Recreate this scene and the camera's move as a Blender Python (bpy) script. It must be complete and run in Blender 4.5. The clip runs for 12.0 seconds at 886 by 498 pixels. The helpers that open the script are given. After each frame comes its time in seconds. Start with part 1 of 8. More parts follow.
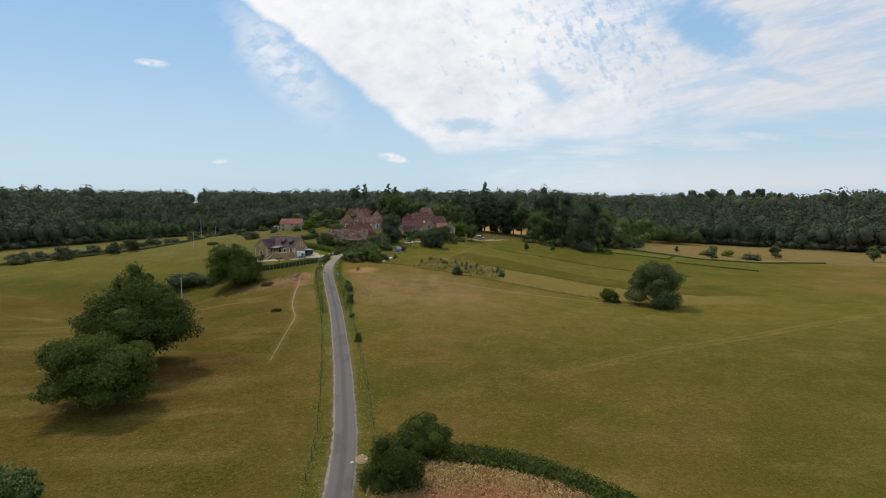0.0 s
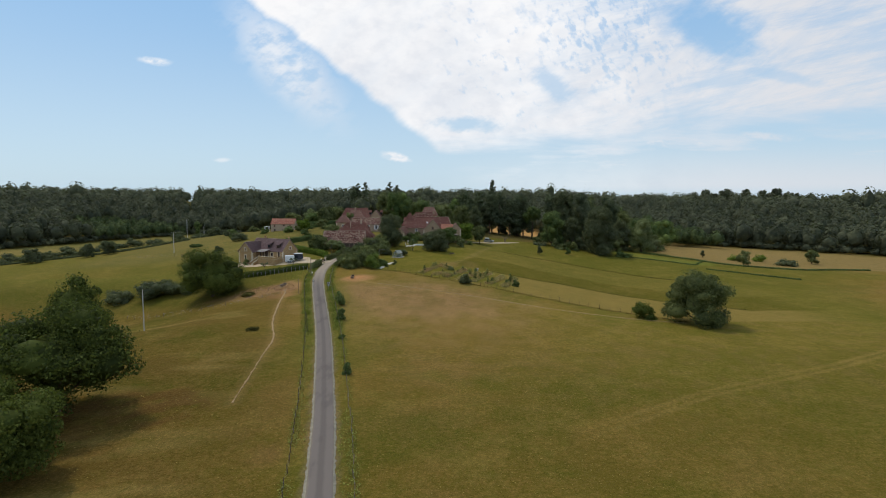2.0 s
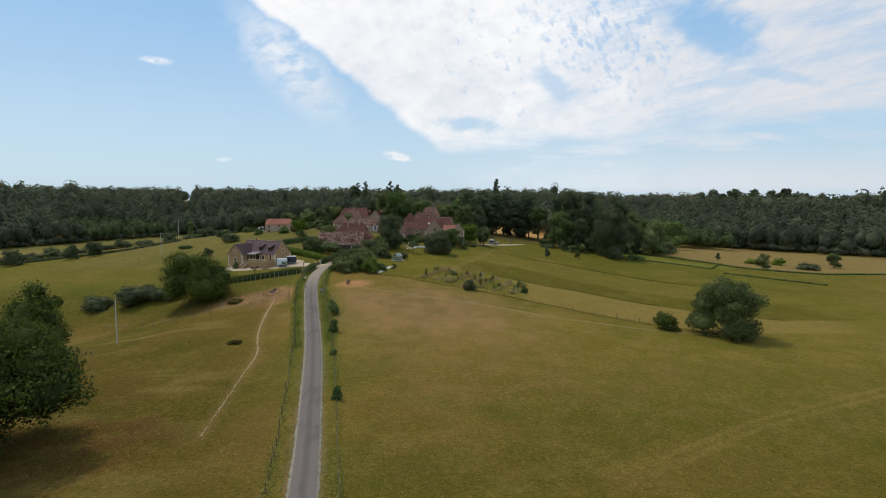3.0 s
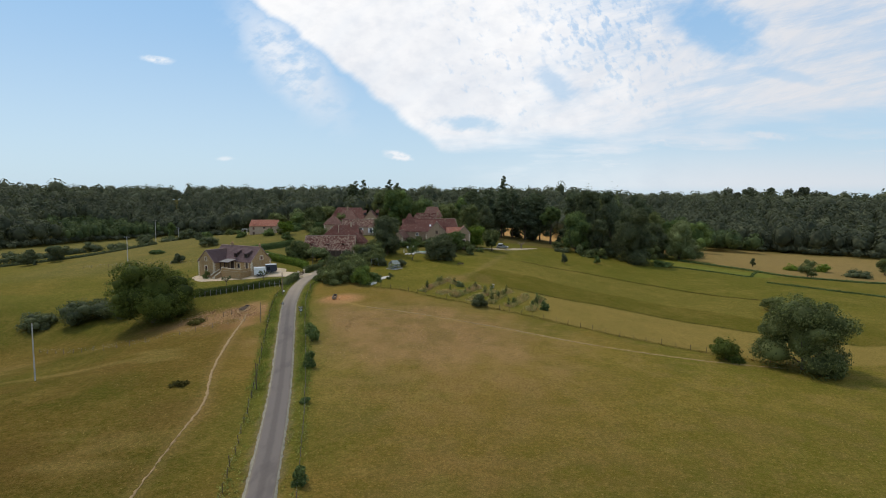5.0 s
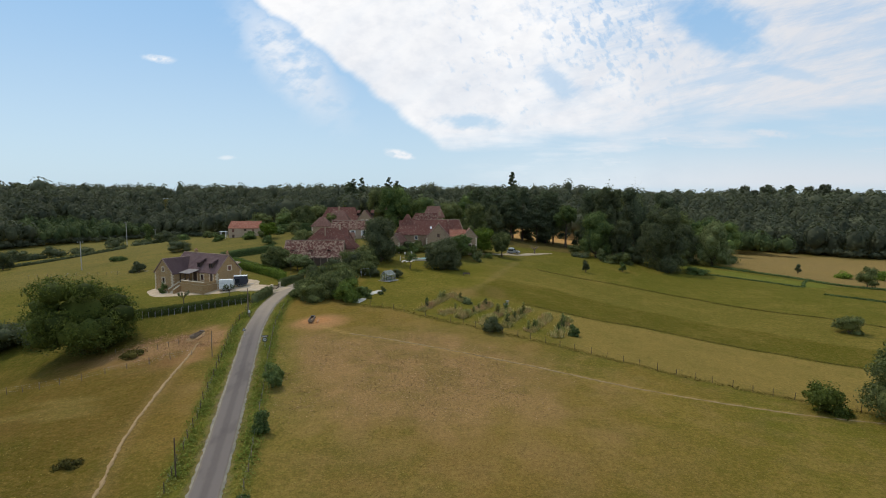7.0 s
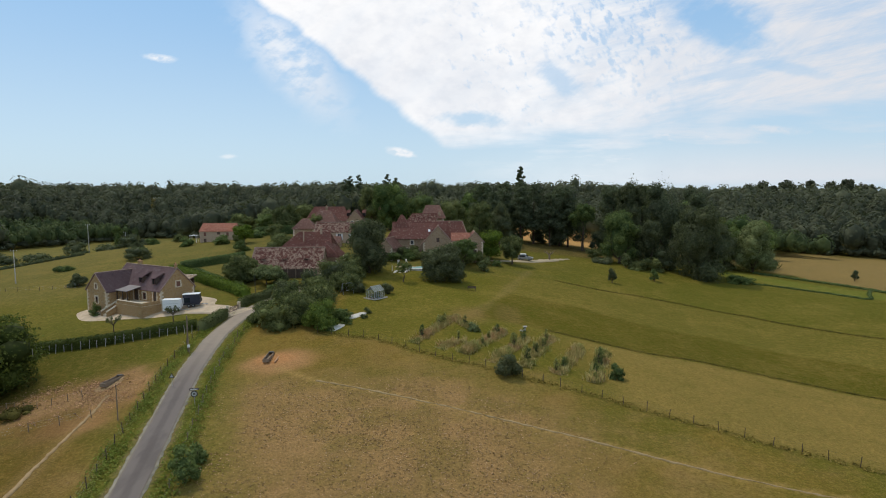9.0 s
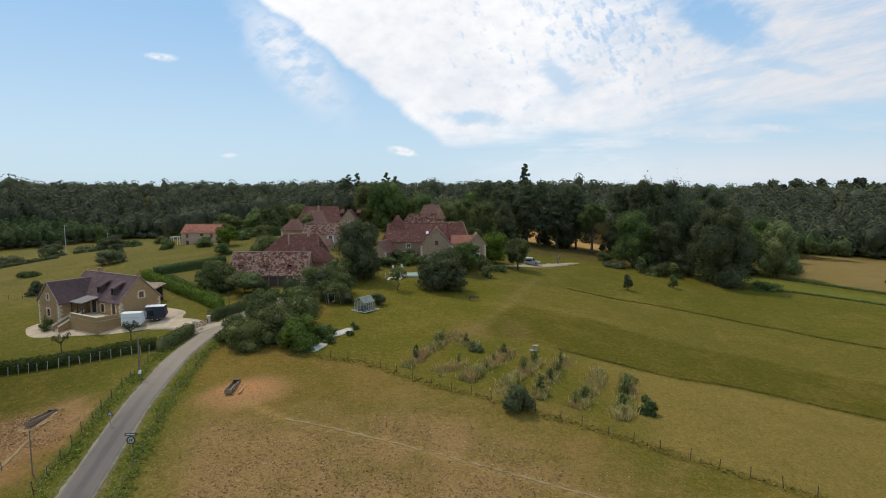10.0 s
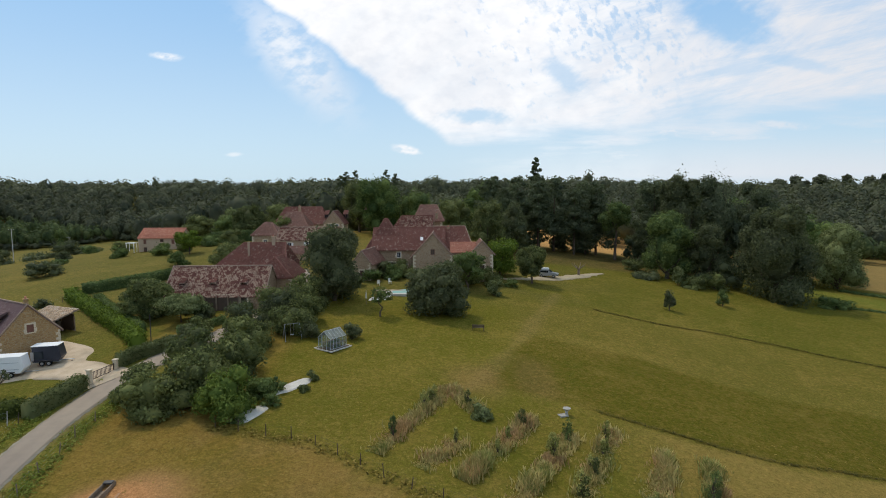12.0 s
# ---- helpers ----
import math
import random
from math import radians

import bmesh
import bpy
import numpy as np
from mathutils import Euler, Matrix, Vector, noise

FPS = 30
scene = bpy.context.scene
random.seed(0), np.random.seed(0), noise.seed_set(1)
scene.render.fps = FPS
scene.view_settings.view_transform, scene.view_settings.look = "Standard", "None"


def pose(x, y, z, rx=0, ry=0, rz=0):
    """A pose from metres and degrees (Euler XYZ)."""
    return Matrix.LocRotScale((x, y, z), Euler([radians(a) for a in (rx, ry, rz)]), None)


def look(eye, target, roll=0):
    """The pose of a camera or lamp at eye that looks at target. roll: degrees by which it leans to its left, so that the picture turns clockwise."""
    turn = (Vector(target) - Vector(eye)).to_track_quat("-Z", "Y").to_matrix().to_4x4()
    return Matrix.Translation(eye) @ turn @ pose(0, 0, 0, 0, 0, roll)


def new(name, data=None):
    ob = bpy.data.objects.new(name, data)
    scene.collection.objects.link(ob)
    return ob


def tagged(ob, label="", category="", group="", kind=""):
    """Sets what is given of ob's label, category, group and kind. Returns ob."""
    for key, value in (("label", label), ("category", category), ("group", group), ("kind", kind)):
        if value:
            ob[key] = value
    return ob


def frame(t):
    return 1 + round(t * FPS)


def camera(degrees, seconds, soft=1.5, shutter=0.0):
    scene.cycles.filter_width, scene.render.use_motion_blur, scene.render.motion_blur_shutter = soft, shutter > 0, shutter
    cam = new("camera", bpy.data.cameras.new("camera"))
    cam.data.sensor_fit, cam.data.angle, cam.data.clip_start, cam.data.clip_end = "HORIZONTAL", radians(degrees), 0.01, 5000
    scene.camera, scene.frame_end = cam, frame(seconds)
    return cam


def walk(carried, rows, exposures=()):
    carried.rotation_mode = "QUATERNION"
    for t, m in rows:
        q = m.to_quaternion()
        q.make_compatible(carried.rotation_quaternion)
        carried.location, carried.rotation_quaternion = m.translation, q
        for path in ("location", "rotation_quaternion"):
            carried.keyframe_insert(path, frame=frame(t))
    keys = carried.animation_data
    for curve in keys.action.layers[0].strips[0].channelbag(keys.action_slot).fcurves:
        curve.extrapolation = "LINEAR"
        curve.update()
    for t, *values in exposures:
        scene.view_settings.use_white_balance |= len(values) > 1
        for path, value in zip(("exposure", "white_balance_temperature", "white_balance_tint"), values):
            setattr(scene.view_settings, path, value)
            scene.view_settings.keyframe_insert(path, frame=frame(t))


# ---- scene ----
cam = camera(77.1, 12.0, 1.0)
PATH = [
    (0, (0.063, 1.661, 30.287), (0.093, 3.654, 30.119), -0.1),
    (0.5, (-0.181, 7.264, 30.286), (-0.153, 9.256, 30.117), -0.0),
    (1, (-0.418, 12.896, 30.285), (-0.392, 14.889, 30.114), 0.0),
    (1.5, (-0.639, 18.605, 30.284), (-0.614, 20.597, 30.113), 0.1),
    (2, (-0.841, 24.427, 30.283), (-0.818, 26.419, 30.112), 0.1),
    (2.5, (-1.026, 30.384, 30.283), (-1.005, 32.376, 30.111), 0.1),
    (3, (-1.197, 36.489, 30.282), (-1.178, 38.481, 30.11), 0.2),
    (5, (-1.806, 61.528, 30.268), (-1.79, 63.521, 30.093), 0.2),
    (5.5, (-1.911, 67.902, 30.267), (-1.897, 69.894, 30.091), 0.2),
    (6, (-1.97, 74.347, 30.267), (-1.958, 76.339, 30.092), 0.1),
    (6.5, (-1.983, 80.822, 30.267), (-1.972, 82.814, 30.091), 0.1),
    (7, (-1.95, 87.292, 30.269), (-1.94, 89.284, 30.089), 0.1),
    (7.2, (-1.916, 89.872, 30.27), (-1.907, 91.864, 30.087), 0.1),
    (8.8, (-1.471, 110.489, 30.316), (-1.468, 112.48, 30.127), -0.2),
    (9, (-1.398, 113.056, 30.318), (-1.395, 115.047, 30.13), -0.2),
    (9.5, (-1.171, 119.447, 30.322), (-1.17, 121.438, 30.132), -0.2),
    (10, (-0.898, 125.797, 30.325), (-0.899, 127.788, 30.133), -0.2),
    (10.5, (-0.584, 132.095, 30.327), (-0.589, 134.086, 30.135), -0.2),
    (11, (-0.238, 138.311, 30.326), (-0.247, 140.301, 30.133), -0.2),
    (11.5, (0.124, 144.437, 30.321), (0.111, 146.428, 30.125), -0.3),
    (12, (0.487, 150.518, 30.317), (0.47, 152.508, 30.119), -0.4),
]
walk(cam, [(t, look(eye, target, roll)) for t, eye, target, roll in PATH], [(0, -0.11), (2.5, -0.07), (5, -0.05), (9.5, -0.03), (12, 0.03)])

# ---- world, sun ----
SUN_AZ, SUN_EL = radians(-46), radians(59)          # azimuth from +y towards +x
sun_way = Vector((math.sin(SUN_AZ) * math.cos(SUN_EL), math.cos(SUN_AZ) * math.cos(SUN_EL), math.sin(SUN_EL)))
sun = new("sun", bpy.data.lights.new("sun", "SUN"))
sun.data.energy, sun.data.angle, sun.data.color = 1.85, radians(3.0), (1.0, 0.91, 0.77)
sun.matrix_world = look(tuple(sun_way * 500), (0, 0, 0))
scene.view_settings.exposure = 0.0


class Nodes:
    """Short hand for node trees: every call adds a node and returns its output."""

    def __init__(self, tree):
        self.tree = tree
        tree.nodes.clear()

    def add(self, kind, out=0, props=None, **inputs):
        n = self.tree.nodes.new(kind)
        p = props or {}
        if "operation" in p:
            n.operation = p["operation"]
        if "use_clamp" in p:
            n.use_clamp = p["use_clamp"]
        if "interpolation_type" in p:
            n.interpolation_type = p["interpolation_type"]
        if "rotation_type" in p:
            n.rotation_type = p["rotation_type"]
        if "feature" in p:
            n.feature = p["feature"]
        if "layer_name" in p:
            n.layer_name = p["layer_name"]
        for k, v in inputs.items():
            key = int(k[1:]) if k[0] == "i" and k[1:].isdigit() else k.replace("_", " ")
            s = n.inputs[key]
            if isinstance(v, bpy.types.NodeSocket):
                self.tree.links.new(v, s)
            else:
                s.default_value = v
        return n.outputs[out]

    def math(self, op, a, b=0.0, clamp=False):
        return self.add("ShaderNodeMath", props={"operation": op, "use_clamp": clamp}, i0=a, i1=b)

    def step(self, a, lo, hi):
        return self.add("ShaderNodeMapRange", props={"interpolation_type": "SMOOTHSTEP"}, Value=a, From_Min=lo, From_Max=hi)

    def mix(self, f, a, b):
        n = self.tree.nodes.new("ShaderNodeMix")
        n.data_type = "RGBA"
        for s, v in ((n.inputs[0], f), (n.inputs[6], a), (n.inputs[7], b)):
            if isinstance(v, bpy.types.NodeSocket):
                self.tree.links.new(v, s)
            else:
                s.default_value = v
        return n.outputs[2]

    def noise(self, vec, scale, detail=3.0, rough=0.55, out=0):
        return self.add("ShaderNodeTexNoise", out, Vector=vec, Scale=scale, Detail=detail, Roughness=rough)

    def scaled(self, vec, x, y, z):
        return self.add("ShaderNodeVectorMath", props={"operation": "MULTIPLY"}, i0=vec, i1=(x, y, z))


def make_world():
    world = bpy.data.worlds.new("sky")
    scene.world = world
    world.use_nodes = True
    n = Nodes(world.node_tree)
    tex = n.tree.nodes.new("ShaderNodeTexSky")
    tex.sky_type, tex.sun_disc, tex.sun_elevation, tex.sun_rotation = "NISHITA", False, SUN_EL, SUN_AZ
    tex.air_density, tex.dust_density, tex.ozone_density = 1.0, 1.2, 1.3
    sky = tex.outputs[0]
    way = n.add("ShaderNodeTexCoord", 0)
    sep = n.tree.nodes.new("ShaderNodeSeparateXYZ")
    n.tree.links.new(way, sep.inputs[0])
    x, y, z = sep.outputs
    # the cloud layer lies on a plane high over the place
    up = n.math("MAXIMUM", z, 0.02)
    # u, v: slopes to the side and upwards, ahead
    yy = n.math("MAXIMUM", n.math("ABSOLUTE", y), 0.15)
    u, v = n.math("DIVIDE", x, yy), n.math("DIVIDE", z, yy)
    uv = n.add("ShaderNodeCombineXYZ", X=u, Y=v, Z=n.math("MULTIPLY", y, 0.4))
    big = n.noise(uv, 3.2, 5, 0.6)
    tilt = n.add("ShaderNodeVectorRotate", props={"rotation_type": "Z_AXIS"}, Vector=uv, Angle=radians(-38))
    fibre = n.noise(n.scaled(tilt, 3.0, 14.0, 1.0), 1.6, 7, 0.62)
    streak = n.noise(n.scaled(uv, 4.0, 26.0, 1.0), 1.0, 6, 0.6)
    puff = n.noise(n.scaled(uv, 1.0, 1.7, 1.0), 26.0, 4, 0.6)
    slant = n.add("ShaderNodeVectorRotate", props={"rotation_type": "Z_AXIS"}, Vector=uv, Angle=radians(-13))
    band = n.noise(n.scaled(slant, 2.4, 17.0, 1.0), 1.3, 7, 0.66)
    wob = n.math("MULTIPLY", n.math("SUBTRACT", big, 0.5), 0.22)
    wob2 = n.math("MULTIPLY", n.math("SUBTRACT", fibre, 0.5), 0.10)
    # broad bank: all to the right of a slanting edge, above a slowly rising lower rim
    edge = n.math("ADD", n.math("ADD", n.math("ADD", u, 0.004), n.math("MULTIPLY", n.math("SUBTRACT", v, 0.085), 1.25)), n.math("ADD", n.math("MULTIPLY", wob, 0.22), n.math("MULTIPLY", wob2, 0.45)))
    side = n.step(edge, -0.004, 0.026)
    rim = n.math("SUBTRACT", n.math("SUBTRACT", v, 0.066), n.math("MULTIPLY", n.math("MAXIMUM", u, 0.0), 0.115))
    rim = n.math("ADD", n.math("ADD", rim, n.math("MULTIPLY", wob, 0.16)), n.math("MULTIPLY", n.math("SUBTRACT", streak, 0.5), 0.10))
    rise = n.step(rim, -0.012, 0.05)
    bank = n.math("MULTIPLY", side, rise)

    def spot(cu, cv, ru, rv, turn=0.0, rag=1.1):
        p = n.add("ShaderNodeVectorMath", props={"operation": "SUBTRACT"}, i0=uv, i1=(cu, cv, 0))
        if turn:
            p = n.add("ShaderNodeVectorRotate", props={"rotation_type": "Z_AXIS"}, Vector=p, Angle=radians(turn))
        p = n.add("ShaderNodeVectorMath", props={"operation": "MULTIPLY"}, i0=p, i1=(1 / ru, 1 / rv, 0))
        d = n.add("ShaderNodeVectorMath", 1, props={"operation": "LENGTH"}, i0=p)
        d = n.math("ADD", d, n.math("MULTIPLY", n.math("SUBTRACT", fibre, 0.5), rag))
        d = n.math("ADD", d, n.math("MULTIPLY", n.math("SUBTRACT", puff, 0.5), rag * 0.8))
        return n.math("SUBTRACT", 1.0, n.step(d, 0.35, 1.15))

    gaps = n.math("MAXIMUM", spot(0.485, 0.300, 0.125, 0.062, 20, 0.9), n.math("MULTIPLY", spot(0.055, 0.137, 0.065, 0.018, 0, 1.4), 0.85))
    gaps = n.math("MAXIMUM", gaps, n.math("MULTIPLY", spot(0.205, 0.205, 0.05, 0.022, 30, 1.6), 0.6))
    gaps = n.math("MAXIMUM", gaps, n.math("MULTIPLY", spot(0.61, 0.222, 0.10, 0.012, 10, 1.2), 0.5))
    ripple = n.add("ShaderNodeTexNoise", Vector=n.scaled(tilt, 60.0, 42.0, 1.0), Scale=1.0, Detail=3.0, Roughness=0.6)
    fleck = n.math("MULTIPLY", n.step(ripple, 0.48, 0.66), n.math("MULTIPLY", spot(0.30, 0.29, 0.21, 0.13, 30, 0.8), 0.62))
    fleck = n.math("MAXIMUM", fleck, n.math("MULTIPLY", n.step(ripple, 0.56, 0.72), n.math("MULTIPLY", spot(0.12, 0.24, 0.16, 0.13, 40, 1.0), 0.50)))
    bank = n.math("MULTIPLY", bank, n.math("SUBTRACT", 1.0, n.math("MAXIMUM", gaps, fleck)))
    thin = n.math("MULTIPLY", n.step(n.math("ADD", fibre, n.math("MULTIPLY", n.math("SUBTRACT", big, 0.5), 0.6)), 0.22, 0.60), n.math("ADD", 0.10, n.math("MULTIPLY", n.step(u, 0.05, 0.45), 0.22)))
    bank = n.math("MULTIPLY", bank, n.math("ADD", thin, n.math("SUBTRACT", 0.90, n.math("MULTIPLY", n.step(u, 0.05, 0.45), 0.20))))
    torn = n.math("MULTIPLY", n.step(u, 0.02, 0.45), n.math("MULTIPLY", n.math("SUBTRACT", 1.0, n.step(band, 0.36, 0.58)), 0.55))
    bank = n.math("MULTIPLY", bank, n.math("SUBTRACT", 1.0, torn))
    veil = n.math("MULTIPLY", spot(-0.262, 0.240, 0.062, 0.16, -42, 1.0), n.math("ADD", n.math("MULTIPLY", n.step(n.math("ADD", n.math("MULTIPLY", fibre, 0.5), n.math("MULTIPLY", puff, 0.5)), 0.38, 0.60), 0.62), 0.14))
    small = n.math("MAXIMUM", spot(-0.492, 0.243, 0.030, 0.008, 6, 1.9), spot(-0.068, 0.077, 0.030, 0.008, 14, 2.0))
    small = n.math("MAXIMUM", small, n.math("MULTIPLY", spot(0.44, 0.103, 0.085, 0.011, 4, 2.0), 0.9))
    small = n.math("MAXIMUM", small, n.math("MULTIPLY", spot(0.58, 0.117, 0.07, 0.010, 4, 1.5), 0.7))
    small = n.math("MULTIPLY", n.math("MAXIMUM", small, n.math("MULTIPLY", spot(-0.38, 0.072, 0.025, 0.006, 0, 1.5), 0.55)), 0.9)
    small = n.math("MULTIPLY", small, n.math("ADD", 0.30, n.math("MULTIPLY", n.step(puff, 0.40, 0.56), 0.70)))
    low = n.math("MULTIPLY", n.math("MULTIPLY", n.step(streak, 0.40, 0.70), n.step(v, 0.012, 0.04)), n.math("SUBTRACT", 1.0, n.step(v, 0.09, 0.17)))
    low = n.math("MULTIPLY", low, n.math("MULTIPLY", n.step(u, -0.1, 0.4), 0.75))
    haze = n.math("MULTIPLY", n.math("SUBTRACT", 1.0, n.step(v, 0.02, 0.12)), n.math("MULTIPLY", n.step(u, -0.15, 0.6), 0.75))
    low = n.math("MAXIMUM", low, haze)
    cover = n.math("MAXIMUM", n.math("MAXIMUM", bank, veil), n.math("MAXIMUM", small, low))
    # overhead and behind the camera the layer goes on as broken cloud
    rear = n.math("MULTIPLY", n.step(n.noise(n.scaled(way, 2.0, 2.0, 4.0), 1.6, 5, 0.6), 0.40, 0.62), 0.85)
    ahead = n.math("MULTIPLY", n.step(y, 0.05, 0.35), n.math("SUBTRACT", 1.0, n.step(v, 0.55, 1.1)))
    cover = n.math("ADD", n.math("MULTIPLY", cover, ahead), n.math("MULTIPLY", rear, n.math("SUBTRACT", 1.0, ahead)))
    cover = n.math("MULTIPLY", cover, n.step(z, 0.0, 0.03))
    grey = n.math("ADD", n.math("MULTIPLY", n.step(puff, 0.30, 0.62), 0.35), n.math("MULTIPLY", n.step(big, 0.32, 0.55), 0.65))
    grey = n.math("MULTIPLY", grey, n.math("SUBTRACT", 1.0, n.math("MULTIPLY", n.step(u, 0.10, 0.65), 0.75)))
    white = n.mix(grey, (0.80, 0.83, 0.89, 1), (1.02, 1.02, 1.03, 1))
    white = n.mix(n.math("MULTIPLY", n.step(u, 0.15, 0.75), 0.75), white, (0.74, 0.755, 0.80, 1))
    air = n.add("ShaderNodeVectorMath", props={"operation": "MULTIPLY"}, i0=sky, i1=(0.078, 0.088, 0.096))
    deep = n.mix(n.step(z, 0.02, 0.36), (0.62, 0.81, 0.96, 1), (0.335, 0.60, 0.93, 1))
    air = n.mix(0.78, air, deep)
    both = n.mix(cover, air, white)
    back = n.add("ShaderNodeBackground", Color=both, Strength=1.0)
    n.tree.links.new(back, n.tree.nodes.new("ShaderNodeOutputWorld").inputs[0])


make_world()


# ---- materials ----
def material(name, build):
    m = bpy.data.materials.new(name)
    m.use_nodes = True
    n = Nodes(m.node_tree)
    shader = build(n)
    n.tree.links.new(shader, n.tree.nodes.new("ShaderNodeOutputMaterial").inputs[0])
    return m


def spot_coords(n):
    return n.add("ShaderNodeNewGeometry", 0)


def surface(name, a, b, scale, rough=0.8, bump=0.3, fine=9.0, metal=0.0, island=0.0, dirt=None, dist=0.02):
    """Two colours mixed by coarse and fine noise in world space, with a bump; island: share of change from piece to piece."""
    def build(n):
        p = spot_coords(n)
        f = n.math("ADD", n.math("MULTIPLY", n.noise(p, scale, 4, 0.6), 0.6), n.math("MULTIPLY", n.noise(p, scale * fine, 3, 0.6), 0.4))
        f = n.step(f, 0.32, 0.68)
        if island:
            isl = n.add("ShaderNodeNewGeometry", 8)
            f = n.math("ADD", n.math("MULTIPLY", f, 1 - island), n.math("MULTIPLY", isl, island))
        c = n.mix(f, (*a, 1), (*b, 1))
        if dirt:
            c = n.mix(n.math("MULTIPLY", n.step(n.noise(p, scale * 0.35, 5, 0.65), 0.5, 0.75), 0.7), c, (*dirt, 1))
        h = n.noise(p, scale * fine * 1.5, 3, 0.6)
        nm = n.add("ShaderNodeBump", Strength=bump, Distance=dist, Height=h)
        return n.add("ShaderNodeBsdfPrincipled", Base_Color=c, Roughness=rough, Metallic=metal, Normal=nm, Specular_IOR_Level=0.12 if rough > 0.8 else 0.5)
    return material(name, build)


def foliage(name, dark, light, rough=0.65, thru=(0.12, 0.16, 0.02), share=0.38, grain=0.6, patch=0.35):
    def build(n):
        p = spot_coords(n)
        isl = n.add("ShaderNodeNewGeometry", 8)
        obj = n.add("ShaderNodeObjectInfo", "Random")
        f = n.math("ADD", n.math("MULTIPLY", isl, grain), n.math("MULTIPLY", n.noise(p, patch, 3, 0.6), 1.15 - grain))
        f = n.math("ADD", f, n.math("MULTIPLY", n.math("SUBTRACT", obj, 0.5), 0.25))
        warm = (1.07, 1.0, 0.98)
        c = n.mix(n.step(f, 0.25, 0.95), (*[v * 0.92 * k for v, k in zip(dark, warm)], 1), (*[v * 1.15 * k for v, k in zip(light, warm)], 1))
        d = n.add("ShaderNodeBsdfPrincipled", Base_Color=c, Roughness=rough)
        d.node.inputs["Specular IOR Level"].default_value = 0.06
        t = n.add("ShaderNodeBsdfTranslucent", Color=n.mix(0.35, c, (*thru, 1)))
        return n.add("ShaderNodeMixShader", i0=share, i1=d, i2=t)
    return material(name, build)


def ground_material():
    def build(n):
        p = spot_coords(n)
        c = n.add("ShaderNodeVertexColor", 0, props={"layer_name": "cover"})
        big = n.noise(p, 0.09, 5, 0.62)
        mid = n.noise(p, 0.55, 5, 0.65)
        fine = n.noise(n.scaled(p, 1, 1, 0.3), 3.4, 5, 0.75)
        tuft = n.noise(p, 9.0, 3, 0.7)
        sc = n.tree.nodes.new("ShaderNodeSeparateColor")
        n.tree.links.new(c, sc.inputs[0])
        green = n.math("SUBTRACT", 1.0, n.math("MULTIPLY", n.step(n.math("SUBTRACT", sc.outputs[0], n.math("MULTIPLY", sc.outputs[1], 1.42)), 0.0, 0.05), 0.75))
        stip = n.math("MULTIPLY", n.step(n.math("ADD", n.math("MULTIPLY", n.noise(p, 1.5, 5, 0.75), 0.75), n.math("MULTIPLY", big, 0.25)), 0.44, 0.60), n.math("MULTIPLY", green, 0.55))
        c = n.mix(stip, n.mix(n.math("MULTIPLY", green, 0.30), c, (0.105, 0.100, 0.010, 1)), n.mix(0.30, c, (0.40, 0.245, 0.075, 1)))
        straw = n.math("MULTIPLY", n.step(n.math("ADD", n.math("MULTIPLY", big, 0.5), n.math("MULTIPLY", mid, 0.5)), 0.47, 0.66), n.math("MULTIPLY", green, 0.42))
        c = n.mix(straw, c, n.mix(0.6, c, (0.25, 0.185, 0.055, 1)))
        clover = n.math("MULTIPLY", n.step(n.noise(p, 0.23, 4, 0.6), 0.5, 0.7), n.math("MULTIPLY", green, 0.35))
        c = n.mix(clover, c, n.mix(0.55, c, (0.060, 0.085, 0.009, 1)))
        k = n.math("ADD", -0.42, n.math("ADD", n.math("MULTIPLY", fine, 1.55), n.math("MULTIPLY", tuft, 1.35)))
        k = n.math("MAXIMUM", k, 0.25)
        speck = n.math("MULTIPLY", n.step(n.noise(p, 5.5, 3, 0.7), 0.56, 0.70), 0.55)
        c = n.mix(speck, c, n.mix(0.55, c, (0.36, 0.27, 0.12, 1)))
        c = n.scaled(n.add("ShaderNodeVectorMath", props={"operation": "SCALE"}, i0=c, Scale=k), 0.955, 0.912, 0.76)
        h = n.math("ADD", n.math("MULTIPLY", fine, 1.0), n.math("MULTIPLY", tuft, 0.4))
        nm = n.add("ShaderNodeBump", Strength=0.85, Distance=0.14, Height=h)
        return n.add("ShaderNodeBsdfPrincipled", Base_Color=c, Roughness=1.0, Normal=nm, Specular_IOR_Level=0.02)
    return material("meadow_ground", build)


def roof_material(name, a, b, pale, share):
    """Clay tiles: each tile its own tone, some pale with lichen, in drifts."""
    def build(n):
        p = spot_coords(n)
        isl = n.add("ShaderNodeNewGeometry", 8)
        c = n.mix(isl, (*a, 1), (*b, 1))
        drift = n.noise(p, 1.5, 4, 0.7)
        w = n.math("ADD", n.math("FRACT", n.math("MULTIPLY", isl, 17.31)), n.math("MULTIPLY", n.math("SUBTRACT", drift, 0.5), 2.2))
        c = n.mix(n.math("MULTIPLY", n.step(w, 1 - share, 1 - share + 0.12), 0.8), c, (*pale, 1))
        c = n.mix(n.math("MULTIPLY", n.step(n.noise(p, 0.8, 5, 0.65), 0.5, 0.75), 0.5), c, (a[0] * 0.55, a[1] * 0.6, a[2] * 0.65, 1))
        nm = n.add("ShaderNodeBump", Strength=0.4, Distance=0.03, Height=n.noise(p, 14, 3, 0.6))
        return n.add("ShaderNodeBsdfPrincipled", Base_Color=c, Roughness=0.9, Normal=nm, Specular_IOR_Level=0.12)
    return material(name, build)


